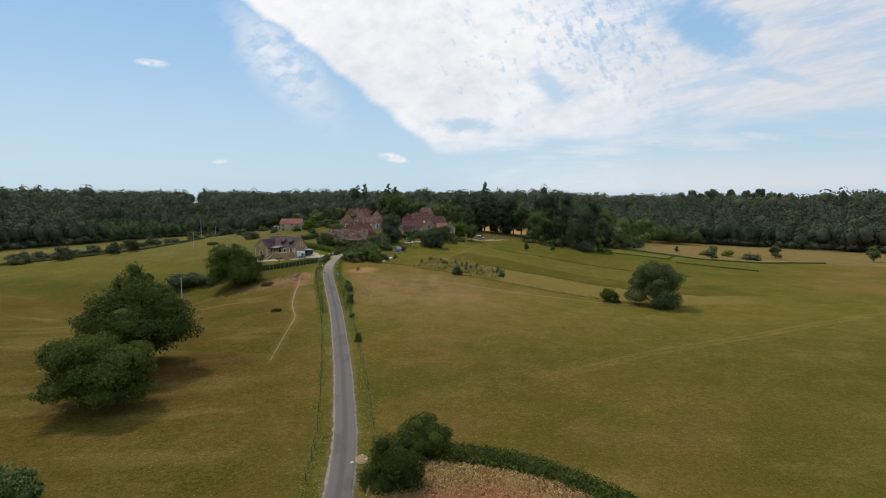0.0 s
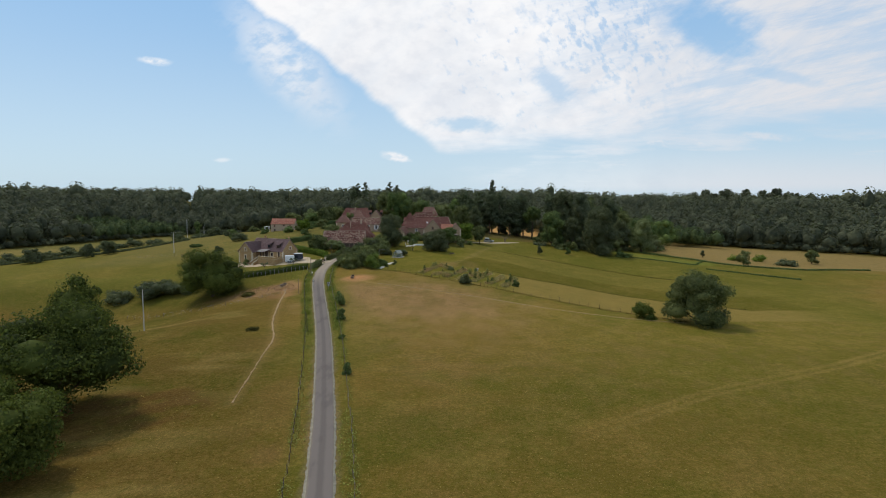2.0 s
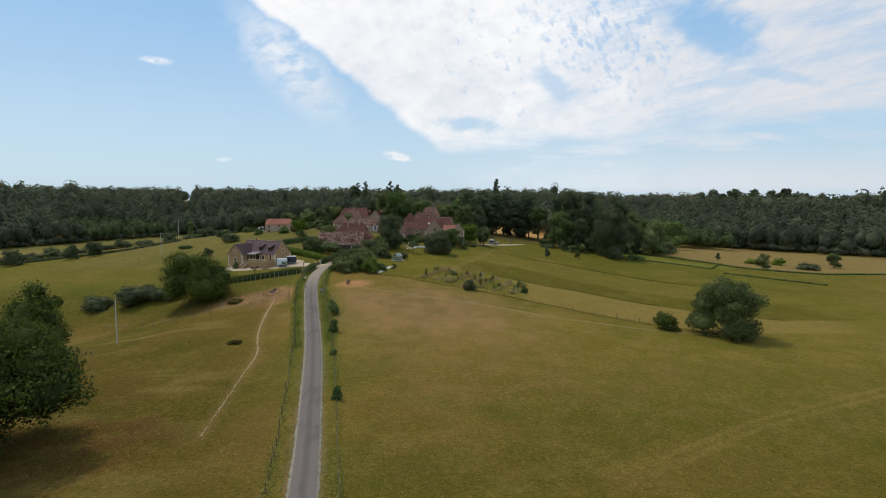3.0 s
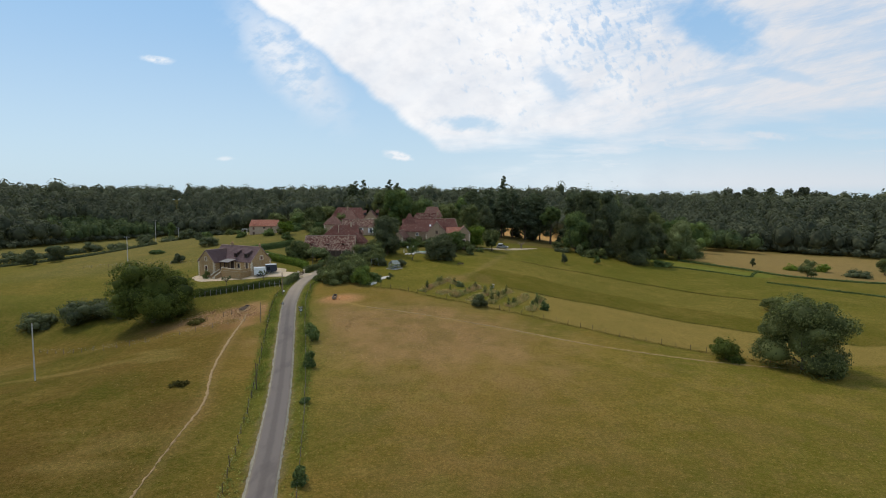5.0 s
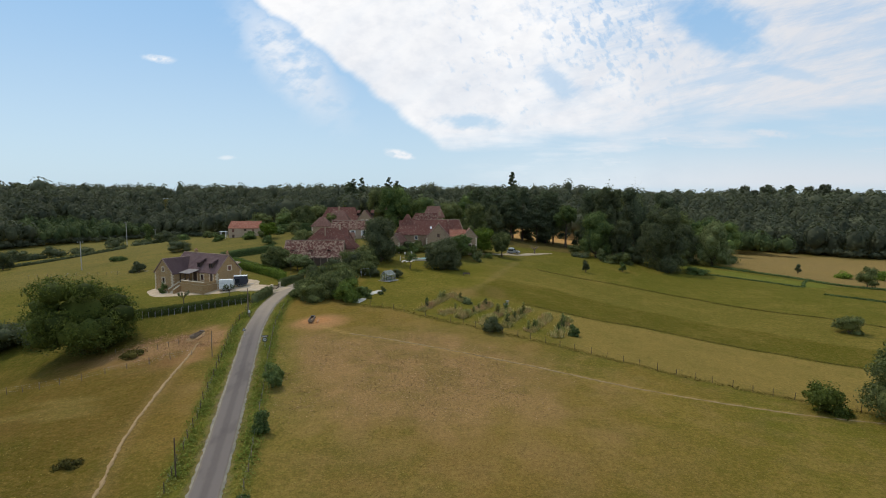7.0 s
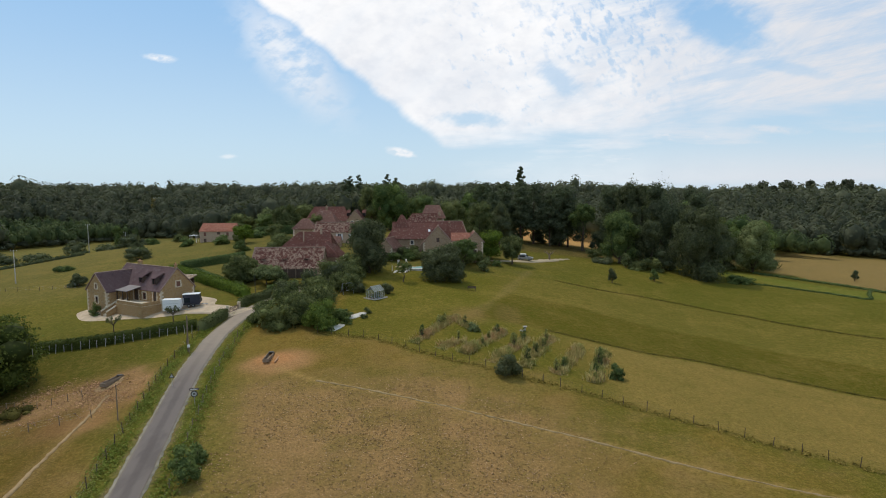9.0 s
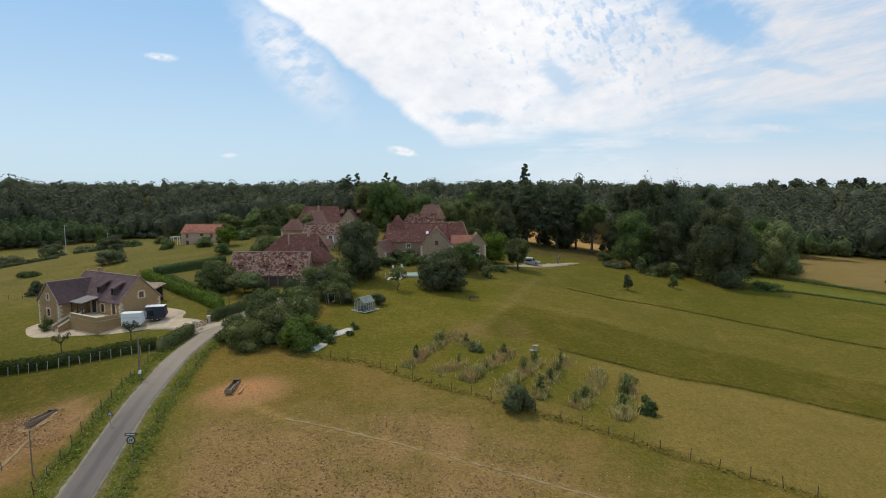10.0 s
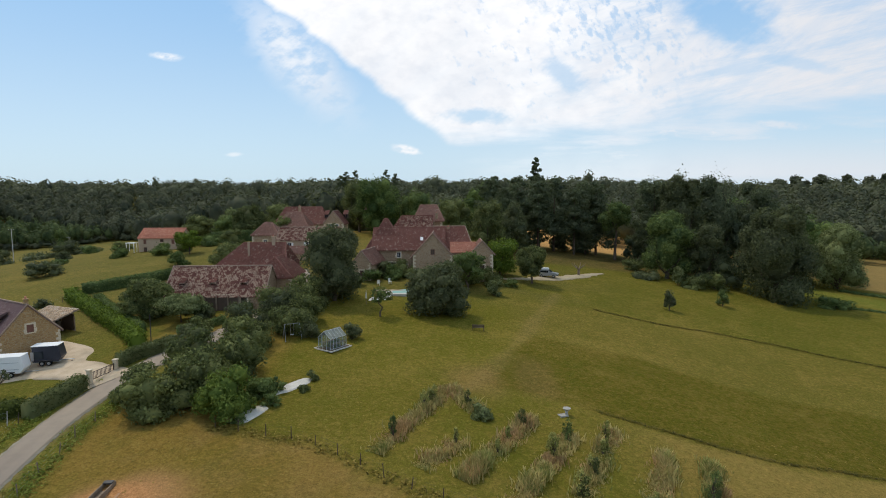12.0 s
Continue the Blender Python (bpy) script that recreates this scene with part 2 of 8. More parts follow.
def stone_material(name, a, b, joint, size=2.6):
    def build(n):
        p = spot_coords(n)
        q = n.add("ShaderNodeVectorMath", props={"operation": "ADD"}, i0=n.scaled(p, 1, 1, 1.7), i1=n.scaled(n.noise(p, 1.5, 2, 0.5, 1), 0.3, 0.3, 0.3))
        col = n.add("ShaderNodeTexVoronoi", 1, Vector=q, Scale=size)
        dist = n.add("ShaderNodeTexVoronoi", 0, props={"feature": "DISTANCE_TO_EDGE"}, Vector=q, Scale=size)
        r = n.add("ShaderNodeSeparateColor", 0, i0=col)
        c = n.mix(r, (*a, 1), (*b, 1))
        c = n.mix(n.math("MULTIPLY", n.noise(p, 9, 4, 0.6), 0.5), c, (a[0] * 0.6, a[1] * 0.6, a[2] * 0.6, 1))
        c = n.mix(n.math("SUBTRACT", 1.0, n.step(dist, 0.02, 0.09)), c, (*joint, 1))
        c = n.mix(n.math("MULTIPLY", n.step(n.noise(p, 0.5, 5, 0.65), 0.5, 0.8), 0.4), c, (0.16, 0.13, 0.09, 1))
        nm = n.add("ShaderNodeBump", Strength=0.6, Distance=0.05, Height=n.step(dist, 0.0, 0.15))
        return n.add("ShaderNodeBsdfPrincipled", Base_Color=c, Roughness=0.9, Normal=nm, Specular_IOR_Level=0.12)
    return material(name, build)


def road_material():
    """Worn asphalt: a darker middle strip, paler wheel tracks, patches and dust."""
    def build(n):
        p = spot_coords(n)
        c = n.add("ShaderNodeVertexColor", 0, props={"layer_name": "across"})
        a = n.math("ADD", n.add("ShaderNodeSeparateColor", 0, i0=c), n.math("MULTIPLY", n.math("SUBTRACT", n.noise(p, 0.5, 3, 0.6), 0.5), 0.25))
        f = n.noise(p, 14, 4, 0.7)
        base = n.mix(f, (0.102, 0.084, 0.074, 1), (0.158, 0.131, 0.113, 1))
        track = n.math("MULTIPLY", n.step(a, 0.12, 0.42), 0.55)
        base = n.mix(track, base, (0.192, 0.160, 0.138, 1))
        patch = n.math("MULTIPLY", n.step(n.noise(n.scaled(p, 1.0, 0.35, 1.0), 0.35, 4, 0.6), 0.52, 0.70), 0.5)
        base = n.mix(patch, base, (0.094, 0.078, 0.069, 1))
        py = n.tree.nodes.new("ShaderNodeSeparateXYZ")
        n.tree.links.new(p, py.inputs[0])
        sand = n.math("MULTIPLY", n.step(py.outputs[1], 178, 206), n.math("ADD", 0.45, n.math("MULTIPLY", n.noise(p, 0.8, 4, 0.6), 0.5)))
        base = n.mix(sand, base, (0.37, 0.295, 0.215, 1))
        dust = n.math("MULTIPLY", n.step(a, 0.82, 1.05), 0.7)
        base = n.mix(dust, base, (0.26, 0.21, 0.15, 1))
        nm = n.add("ShaderNodeBump", Strength=0.4, Distance=0.02, Height=n.noise(p, 30, 3, 0.6))
        return n.add("ShaderNodeBsdfPrincipled", Base_Color=base, Roughness=0.9, Normal=nm, Specular_IOR_Level=0.15)
    return material("asphalt_worn", build)


def glass_material(name, tint=(0.02, 0.025, 0.03)):
    return material(name, lambda n: n.add("ShaderNodeBsdfPrincipled", Base_Color=(*tint, 1), Roughness=0.08))


M_GROUND = ground_material()
M_ROAD = road_material()
M_GRAVEL_EDGE = surface("gravel_edge", (0.20, 0.18, 0.13), (0.345, 0.305, 0.23), 1.2, 0.95, 0.6, 20)
M_GRAVEL = surface("pale_gravel", (0.42, 0.32, 0.21), (0.56, 0.44, 0.31), 0.7, 0.95, 0.5, 25, dirt=(0.32, 0.27, 0.19))
M_EARTH = surface("bare_earth", (0.34, 0.19, 0.10), (0.46, 0.28, 0.16), 0.8, 0.95, 0.7, 12)
M_BARK = surface("bark", (0.06, 0.045, 0.03), (0.13, 0.10, 0.075), 1.5, 0.9, 0.8, 8)
M_OAK = foliage("leaves_oak", (0.080, 0.102, 0.043), (0.182, 0.212, 0.076))
M_OAK_NEAR = foliage("leaves_pasture_oak", (0.046, 0.064, 0.018), (0.112, 0.142, 0.030))
M_WALNUT = foliage("leaves_walnut", (0.064, 0.110, 0.038), (0.180, 0.245, 0.070))
M_DARK = foliage("leaves_dark", (0.070, 0.088, 0.052), (0.132, 0.152, 0.074))
M_PINE = foliage("needles", (0.064, 0.086, 0.058), (0.118, 0.145, 0.080))
M_LIGHT = foliage("leaves_light", (0.085, 0.14, 0.022), (0.217, 0.3, 0.045))
M_SILVER = foliage("leaves_silver", (0.102, 0.131, 0.056), (0.232, 0.277, 0.12))
# far woods: leaf colour lightened and blued, some distance haze put into it
M_WOODS = foliage("leaves_woods", (0.052, 0.065, 0.044), (0.124, 0.138, 0.078), share=0.25, grain=0.2, patch=0.11)
M_YOUNG = foliage("leaves_young_wood", (0.055, 0.085, 0.036), (0.145, 0.185, 0.066), share=0.25, grain=0.3, patch=0.15)
M_HEDGE = foliage("leaves_hedge", (0.064, 0.105, 0.041), (0.160, 0.215, 0.070))
M_BRIGHT = foliage("leaves_bright", (0.080, 0.132, 0.028), (0.180, 0.245, 0.052))
M_STRAW = foliage("dry_grass", (0.38, 0.255, 0.09), (0.64, 0.46, 0.22), 0.9, (0.45, 0.34, 0.15), 0.12)
M_TUFT = foliage("grass_tufts", (0.145, 0.118, 0.025), (0.225, 0.175, 0.046), 0.9, (0.25, 0.22, 0.05), 0.12)
M_VERGE = foliage("verge_grass", (0.095, 0.118, 0.022), (0.22, 0.24, 0.06), 0.9, (0.25, 0.27, 0.05), 0.12)
M_EDGE_GRASS = foliage("edge_grass", (0.045, 0.045, 0.012), (0.110, 0.100, 0.026), 0.9, (0.1, 0.1, 0.03), 0.12)
M_ROW_STRAW = foliage("row_straw", (0.32, 0.285, 0.105), (0.56, 0.48, 0.20), 0.9, (0.4, 0.33, 0.12), 0.3)
M_ROW_GREEN = foliage("row_green", (0.18, 0.20, 0.060), (0.35, 0.36, 0.12), 0.9, (0.28, 0.30, 0.08), 0.3)
M_PINK_WEED = foliage("row_weed", (0.36, 0.25, 0.12), (0.55, 0.39, 0.19), 0.9, (0.4, 0.3, 0.13), 0.3)
M_LUSH = foliage("lush_weeds", (0.105, 0.145, 0.022), (0.20, 0.245, 0.05), 0.9, (0.25, 0.30, 0.05), 0.2)
M_CLOD = foliage("earth_clods", (0.20, 0.118, 0.062), (0.44, 0.28, 0.16), 0.95, (0.2, 0.12, 0.06), 0.02)
M_RUST = foliage("rust_weeds", (0.36, 0.13, 0.06), (0.56, 0.29, 0.15), 0.9, (0.45, 0.25, 0.1), 0.12)
M_STONE = stone_material("ochre_rubble", (0.47, 0.29, 0.13), (0.34, 0.20, 0.085), (0.43, 0.32, 0.19))
M_STONE_OLD = stone_material("old_rubble", (0.43, 0.295, 0.185), (0.31, 0.205, 0.125), (0.42, 0.32, 0.22))
M_QUOIN = surface("dressed_stone", (0.56, 0.46, 0.32), (0.68, 0.58, 0.43), 1.5, 0.85, 0.3)
M_RENDER = surface("lime_render", (0.37, 0.27, 0.185), (0.46, 0.35, 0.25), 0.6, 0.9, 0.3, 12, dirt=(0.27, 0.20, 0.14))
M_ROOF_NEW = roof_material("tiles_plum", (0.165, 0.105, 0.102), (0.205, 0.132, 0.126), (0.24, 0.17, 0.16), 0.08)
M_ROOF_OLD = roof_material("tiles_old", (0.120, 0.048, 0.038), (0.215, 0.088, 0.066), (0.45, 0.320, 0.23), 0.24)
M_ROOF_MID = roof_material("tiles_brown", (0.180, 0.078, 0.060), (0.265, 0.118, 0.090), (0.40, 0.28, 0.21), 0.04)
M_ROOF_PINK = roof_material("tiles_pink_brown", (0.255, 0.132, 0.100), (0.34, 0.182, 0.136), (0.44, 0.31, 0.23), 0.05)
M_ROOF_ORANGE = roof_material("tiles_orange", (0.47, 0.185, 0.12), (0.56, 0.245, 0.16), (0.66, 0.36, 0.24), 0.12)
M_ROOF_PALE = roof_material("tiles_pale", (0.50, 0.33, 0.20), (0.70, 0.52, 0.35), (0.74, 0.62, 0.48), 0.3)
M_MORTAR = surface("ridge_mortar", (0.27, 0.185, 0.135), (0.38, 0.28, 0.215), 2.0, 0.9, 0.3)
M_WOOD = surface("weathered_wood", (0.16, 0.12, 0.085), (0.26, 0.20, 0.145), 2.0, 0.85, 0.4)
M_WOOD_DARK = surface("dark_wood", (0.055, 0.035, 0.024), (0.09, 0.058, 0.04), 2.0, 0.7, 0.3)
M_WHITE = surface("white_paint", (0.76, 0.76, 0.75), (0.82, 0.82, 0.81), 0.8, 0.45, 0.05)
M_NAVY = surface("navy_paint", (0.020, 0.022, 0.035), (0.030, 0.033, 0.050), 0.8, 0.4, 0.05)
M_TYRE = surface("tyre_rubber", (0.015, 0.015, 0.015), (0.03, 0.03, 0.03), 3.0, 0.85, 0.2)
M_STEEL = surface("galvanised_steel", (0.35, 0.36, 0.37), (0.48, 0.49, 0.50), 2.0, 0.45, 0.1, metal=0.8)
M_IRON = surface("dark_iron", (0.03, 0.028, 0.026), (0.06, 0.05, 0.045), 2.0, 0.6, 0.2)
M_CONCRETE = surface("concrete", (0.42, 0.40, 0.36), (0.55, 0.52, 0.47), 1.0, 0.9, 0.4, 12, dirt=(0.3, 0.28, 0.24))
M_LIMESTONE = surface("pale_limestone", (0.44, 0.41, 0.35), (0.60, 0.56, 0.49), 0.8, 0.9, 0.6, 8, dirt=(0.38, 0.35, 0.30))
M_SILVER_PAINT = surface("silver_paint", (0.42, 0.43, 0.44), (0.48, 0.49, 0.50), 0.8, 0.3, 0.02, metal=0.6)
M_GLASS = glass_material("window_glass")
M_WATER = material("pool_water", lambda n: n.add("ShaderNodeBsdfPrincipled", Base_Color=(0.40, 0.64, 0.58, 1), Roughness=0.06,
                   Normal=n.add("ShaderNodeBump", Strength=0.15, Distance=0.05, Height=n.noise(spot_coords(n), 3, 2, 0.5))))
M_CLEAR = material("greenhouse_glass", lambda n: n.add("ShaderNodeMixShader", i0=0.18, i1=n.add("ShaderNodeBsdfTransparent", Color=(0.9, 0.95, 0.92, 1)),
                   i2=n.add("ShaderNodeBsdfPrincipled", Base_Color=(0.45, 0.5, 0.5, 1), Roughness=0.15)))
M_SHUTTER = surface("grey_white_shutter", (0.62, 0.62, 0.60), (0.72, 0.72, 0.70), 2.0, 0.6, 0.2)
M_SHUTTER_BROWN = surface("brown_shutter", (0.14, 0.055, 0.035), (0.20, 0.08, 0.05), 2.0, 0.6, 0.2)
M_FABRIC = surface("cream_canvas", (0.60, 0.57, 0.50), (0.70, 0.67, 0.60), 1.5, 0.8, 0.2)
M_EARTH_PALE = surface("pale_trodden_earth", (0.27, 0.18, 0.085), (0.37, 0.255, 0.13), 1.2, 0.95, 0.5, 10)
M_STRAW_PATH = surface("trodden_straw", (0.25, 0.18, 0.085), (0.35, 0.25, 0.125), 1.2, 0.95, 0.5, 10)
M_TRACK = surface("tan_track", (0.30, 0.235, 0.145), (0.42, 0.34, 0.22), 0.7, 0.95, 0.5, 20)
M_POND_STONE = surface("pond_stone", (0.26, 0.245, 0.21), (0.44, 0.42, 0.38), 1.6, 0.9, 0.6, 8, dirt=(0.20, 0.18, 0.12))
M_SOIL = surface("garden_soil", (0.10, 0.065, 0.04), (0.16, 0.105, 0.065), 1.5, 0.95, 0.7, 10)
M_POST_PALE = surface("pale_post_wood", (0.34, 0.31, 0.27), (0.46, 0.43, 0.38), 2.0, 0.85, 0.3)
M_SIGN_PLATE = surface("sign_plate", (0.05, 0.03, 0.03), (0.08, 0.05, 0.045), 2.0, 0.5, 0.05)
M_FROST = surface("clouded_glass", (0.13, 0.14, 0.11), (0.22, 0.225, 0.18), 2.0, 0.55, 0.05)
M_SILVER_HEDGE = foliage("leaves_grey_hedge", (0.065, 0.085, 0.032), (0.155, 0.18, 0.075))
M_BRIGHT_HEDGE = foliage("leaves_bright_hedge", (0.060, 0.105, 0.016), (0.175, 0.25, 0.035))
M_DRY_MIX = foliage("dry_mix", (0.105, 0.072, 0.032), (0.43, 0.30, 0.165), 0.9, (0.4, 0.3, 0.15), 0.12)
M_PORCH = surface("porch_sheet", (0.15, 0.128, 0.122), (0.21, 0.180, 0.168), 1.0, 0.7, 0.2)
M_GREY_FRAME = surface("grey_frame", (0.36, 0.37, 0.36), (0.46, 0.47, 0.45), 2.0, 0.6, 0.1)
M_TROUGH = surface("stained_concrete", (0.17, 0.125, 0.085), (0.29, 0.22, 0.155), 1.5, 0.9, 0.4, 10)


# ---- mesh helpers ----
def raw_mesh(name, verts, faces, smooth=False):
    """A mesh from arrays; faces: an array of quads or triangles, or a list of polygons."""
    me = bpy.data.meshes.new(name)
    verts = np.asarray(verts, np.float32)
    if isinstance(faces, np.ndarray):
        k = faces.shape[1]
        me.vertices.add(len(verts))
        me.vertices.foreach_set("co", verts.ravel())
        me.loops.add(faces.size)
        me.loops.foreach_set("vertex_index", faces.astype(np.int32).ravel())
        me.polygons.add(len(faces))
        me.polygons.foreach_set("loop_start", np.arange(0, faces.size, k, dtype=np.int32))
        me.polygons.foreach_set("loop_total", np.full(len(faces), k, np.int32))
        me.update(calc_edges=True)
    else:
        me.from_pydata(verts.tolist(), [], faces)
        me.update()
    if smooth:
        me.polygons.foreach_set("use_smooth", np.ones(len(me.polygons), bool))
    return me


def part(name, mesh, mat, parent, label=""):
    """Links a mesh (or a bmesh) as one mesh object under a thing or under a part."""
    if isinstance(mesh, bmesh.types.BMesh):
        bm, mesh = mesh, bpy.data.meshes.new(name)
        bm.to_mesh(mesh)
        bm.free()
    if mat and not mesh.materials:
        mesh.materials.append(mat)
    ob = new(name, mesh)
    ob.parent = parent
    return tagged(ob, label) if label else ob


def thing(name, label, category, x, y, z, yaw=0.0, group="", kind=""):
    ob = new(name)
    ob.empty_display_size = 0.3
    ob.matrix_basis = pose(x, y, z, 0, 0, yaw)
    return tagged(ob, label, category, group, kind)


def box(*boxes, bevel=0.0):
    """A bmesh of boxes (cx, cy, cz, sx, sy, sz[, yaw]), edges bevelled."""
    bm = bmesh.new()
    for b in boxes:
        m = pose(b[0], b[1], b[2], 0, 0, b[6] if len(b) > 6 else 0) @ Matrix.Diagonal((b[3], b[4], b[5], 1))
        bmesh.ops.create_cube(bm, size=1, matrix=m)
    if bevel:
        bmesh.ops.bevel(bm, geom=bm.edges[:], offset=bevel, segments=2, affect="EDGES", profile=0.5)
    return bm


def rod(a, b, r, sides=8, r2=None, bm=None):
    """A tapered round bar from a to b."""
    bm = bm or bmesh.new()
    a, b = Vector(a), Vector(b)
    d = b - a
    m = Matrix.Translation((a + b) / 2) @ d.to_track_quat("Z", "Y").to_matrix().to_4x4()
    bmesh.ops.create_cone(bm, cap_ends=True, segments=sides, radius1=r, radius2=r if r2 is None else r2, depth=d.length, matrix=m)
    return bm


def prism(profile, x0, x1):
    """A closed bar: the profile (y, z) drawn along x."""
    bm = bmesh.new()
    lo = [bm.verts.new((x0, y, z)) for y, z in profile]
    hi = [bm.verts.new((x1, y, z)) for y, z in profile]
    bm.faces.new(lo[::-1])
    bm.faces.new(hi)
    for i in range(len(profile)):
        j = (i + 1) % len(profile)
        bm.faces.new((lo[i], lo[j], hi[j], hi[i]))
    bmesh.ops.recalc_face_normals(bm, faces=bm.faces[:])
    return bm


def smoothstep(x, a, b):
    t = np.clip((x - a) / (b - a), 0, 1)
    return t * t * (3 - 2 * t)


TABLE = np.random.RandomState(7).rand(256, 256)


def cloud(x, y, size, octaves=3):
    """Value noise from 0 to 1 in the plan, at a size in metres."""
    total, weight = 0.0, 0.0
    for k in range(octaves):
        u, v = np.asarray(x) / size * 2**k + 31.7 * k, np.asarray(y) / size * 2**k + 17.3 * k
        iu, iv = np.floor(u).astype(int), np.floor(v).astype(int)
        fu, fv = u - iu, v - iv
        fu, fv = fu * fu * (3 - 2 * fu), fv * fv * (3 - 2 * fv)
        g = lambda a, b: TABLE[a % 256, b % 256]
        total = total + 0.5**k * ((g(iu, iv) * (1 - fu) + g(iu + 1, iv) * fu) * (1 - fv) + (g(iu, iv + 1) * (1 - fu) + g(iu + 1, iv + 1) * fu) * fv)
        weight += 0.5**k
    return total / weight


# ---- the lie of the land ----
HILLS = ((18.1, -38, 321, 124, 120), (2.3, -18, 195, 55, 58), (-2.8, 60, 208, 24, 45), (-8.0, -98, 174, 36, 32), (2.5, 150, 275, 60, 70), (7.5, 55, 445, 75, 65))


def woods_depth(x, y):
    """How far a place lies inside the encircling woods, in metres; negative in the open."""
    x, y = np.asarray(x, float), np.asarray(y, float)
    left = (-272 + 0.27 * (y - 330)) - x
    right = (x - 172) * 0.67 + (y - 388) * 0.74 - 7
    back = y - 520
    return np.maximum(np.maximum(left, right), back)


def land(x, y):
    x, y = np.asarray(x, float), np.asarray(y, float)
    z = -0.1 + 0 * x
    for a, x0, y0, sx, sy in HILLS:
        z = z + a * np.exp(-(((x - x0) / sx) ** 2) - ((y - y0) / sy) ** 2)
    w = woods_depth(x, y)
    return z + (27.0 - 7.0 * smoothstep(x, 110, 240)) * smoothstep(w, -10, 190) * smoothstep(y, 120, 330)


def at_ground(x, y):
    return float(land(x, y))


def along(points, step):
    """Even steps along a smooth line through the points (x, y); returns places and directions."""
    p = np.array(points, float)
    q = np.vstack([2 * p[0] - p[1], p, 2 * p[-1] - p[-2]])
    out = []
    for i in range(1, len(q) - 2):
        t = np.linspace(0, 1, 24, endpoint=False)[:, None]
        a, b, c, d = q[i - 1], q[i], q[i + 1], q[i + 2]
        out.append(0.5 * (2 * b + (c - a) * t + (2 * a - 5 * b + 4 * c - d) * t**2 + (3 * b - a - 3 * c + d) * t**3))
    out = np.vstack(out + [p[-1:]])
    s = np.r_[0, np.cumsum(np.hypot(*np.diff(out, axis=0).T))]
    n = max(2, int(s[-1] / step) + 1)
    at = np.linspace(0, s[-1], n)
    pos = np.stack([np.interp(at, s, out[:, 0]), np.interp(at, s, out[:, 1])], 1)
    way = np.gradient(pos, axis=0)
    way /= np.linalg.norm(way, axis=1, keepdims=True)
    return pos, way


def line_distance(x, y, points):
    """Distance in the plan from places to a line of points."""
    best = np.full(np.shape(x), 1e9)
    p = np.array(points, float)
    for a, b in zip(p[:-1], p[1:]):
        d = b - a
        t = np.clip(((x - a[0]) * d[0] + (y - a[1]) * d[1]) / (d @ d), 0, 1)
        best = np.minimum(best, np.hypot(x - a[0] - t * d[0], y - a[1] - t * d[1]))
    return best


def strip(points, widths, lift, step=1.0, wobble=0.0, cross=3):
    """A ribbon that lies on the land, with thin edges."""
    pos, way = along(points, step)
    side = np.stack([way[:, 1], -way[:, 0]], 1)
    w = np.interp(np.linspace(0, 1, len(pos)), np.linspace(0, 1, len(widths)), widths)
    verts, faces = [], []
    rng = np.random.RandomState(5)
    cols = np.linspace(-0.5, 0.5, cross + 1)
    for i in range(len(pos)):
        e0, e1 = rng.uniform(-wobble, wobble, 2)
        row = []
        for c in cols:
            off = c * w[i] + (e0 if c == cols[0] else e1 if c == cols[-1] else 0)
            x, y = pos[i] + side[i] * off
            row.append((x, y, at_ground(x, y) + lift + 0.03 * (0.25 - c * c) * 4))
        first, last = row[0], row[-1]
        row = [(first[0], first[1], first[2] - lift - 0.25)] + row + [(last[0], last[1], last[2] - lift - 0.25)]
        verts += row
    k = cross + 3
    for i in range(len(pos) - 1):
        for j in range(k - 1):
            faces.append((i * k + j, i * k + j + 1, (i + 1) * k + j + 1, (i + 1) * k + j))
    me = raw_mesh("strip", verts, np.array(faces)[:, ::-1], True)
    across = np.tile(np.r_[1.1, np.abs(cols) * 2, 1.1], len(pos))
    col = me.color_attributes.new("across", "FLOAT_COLOR", "POINT")
    col.data.foreach_set("color", np.stack([across, across, across, across * 0 + 1], 1).astype(np.float32).ravel())
    return me

# ---- ground ----
ROAD = [(-7.9, -70), (-8.1, -20), (-8.7, 30), (-9.3, 45), (-10.0, 57), (-11.5, 70.6), (-14.2, 86.8), (-17.3, 103.7), (-24.0, 136.7), (-29.2, 159), (-32.8, 174), (-35.7, 187), (-37.3, 199.2), (-37.3, 206), (-36.5, 212.5), (-34.4, 219), (-31.0, 226), (-27.5, 236), (-26.5, 250), (-30, 264)]
FENCE_RIGHT = [(-21.5, 200.6), (-12, 198), (-3.3, 192.5), (14.6, 183.2), (26.4, 176.5), (36.3, 171), (50.5, 164.5), (61, 159)]
TRACK_LEFT = [(-30.8, 104), (-32.0, 115), (-33.2, 126), (-33.6, 131), (-34.3, 137), (-36.2, 143), (-37.5, 147.2), (-39.1, 154), (-40.6, 162), (-41.7, 169), (-42.4, 175), (-43.5, 181)]
TRACK_RIGHT = [(-24, 187), (-17.7, 182.9), (-5.8, 178.5), (11.9, 171.2), (28.2, 164), (45, 159.5), (60, 157)]
MOWN_EDGE = [(25.8, 247.4), (35, 243), (44, 242), (54, 239.5), (66, 233.2), (78, 222.5), (88, 214.5), (96, 206)]
MOWN_EDGE_LOW = [(2, 212.5), (8.5, 210.6), (16, 207.3), (25, 202.6), (32.3, 200.2), (40, 200), (51.5, 197), (62, 191.5), (69, 185), (84, 172)]
DRY_EDGE = [(95, 315), (103.5, 287.6), (113.6, 264.6), (119, 251.5), (144, 241.6), (176, 248), (240, 236)]
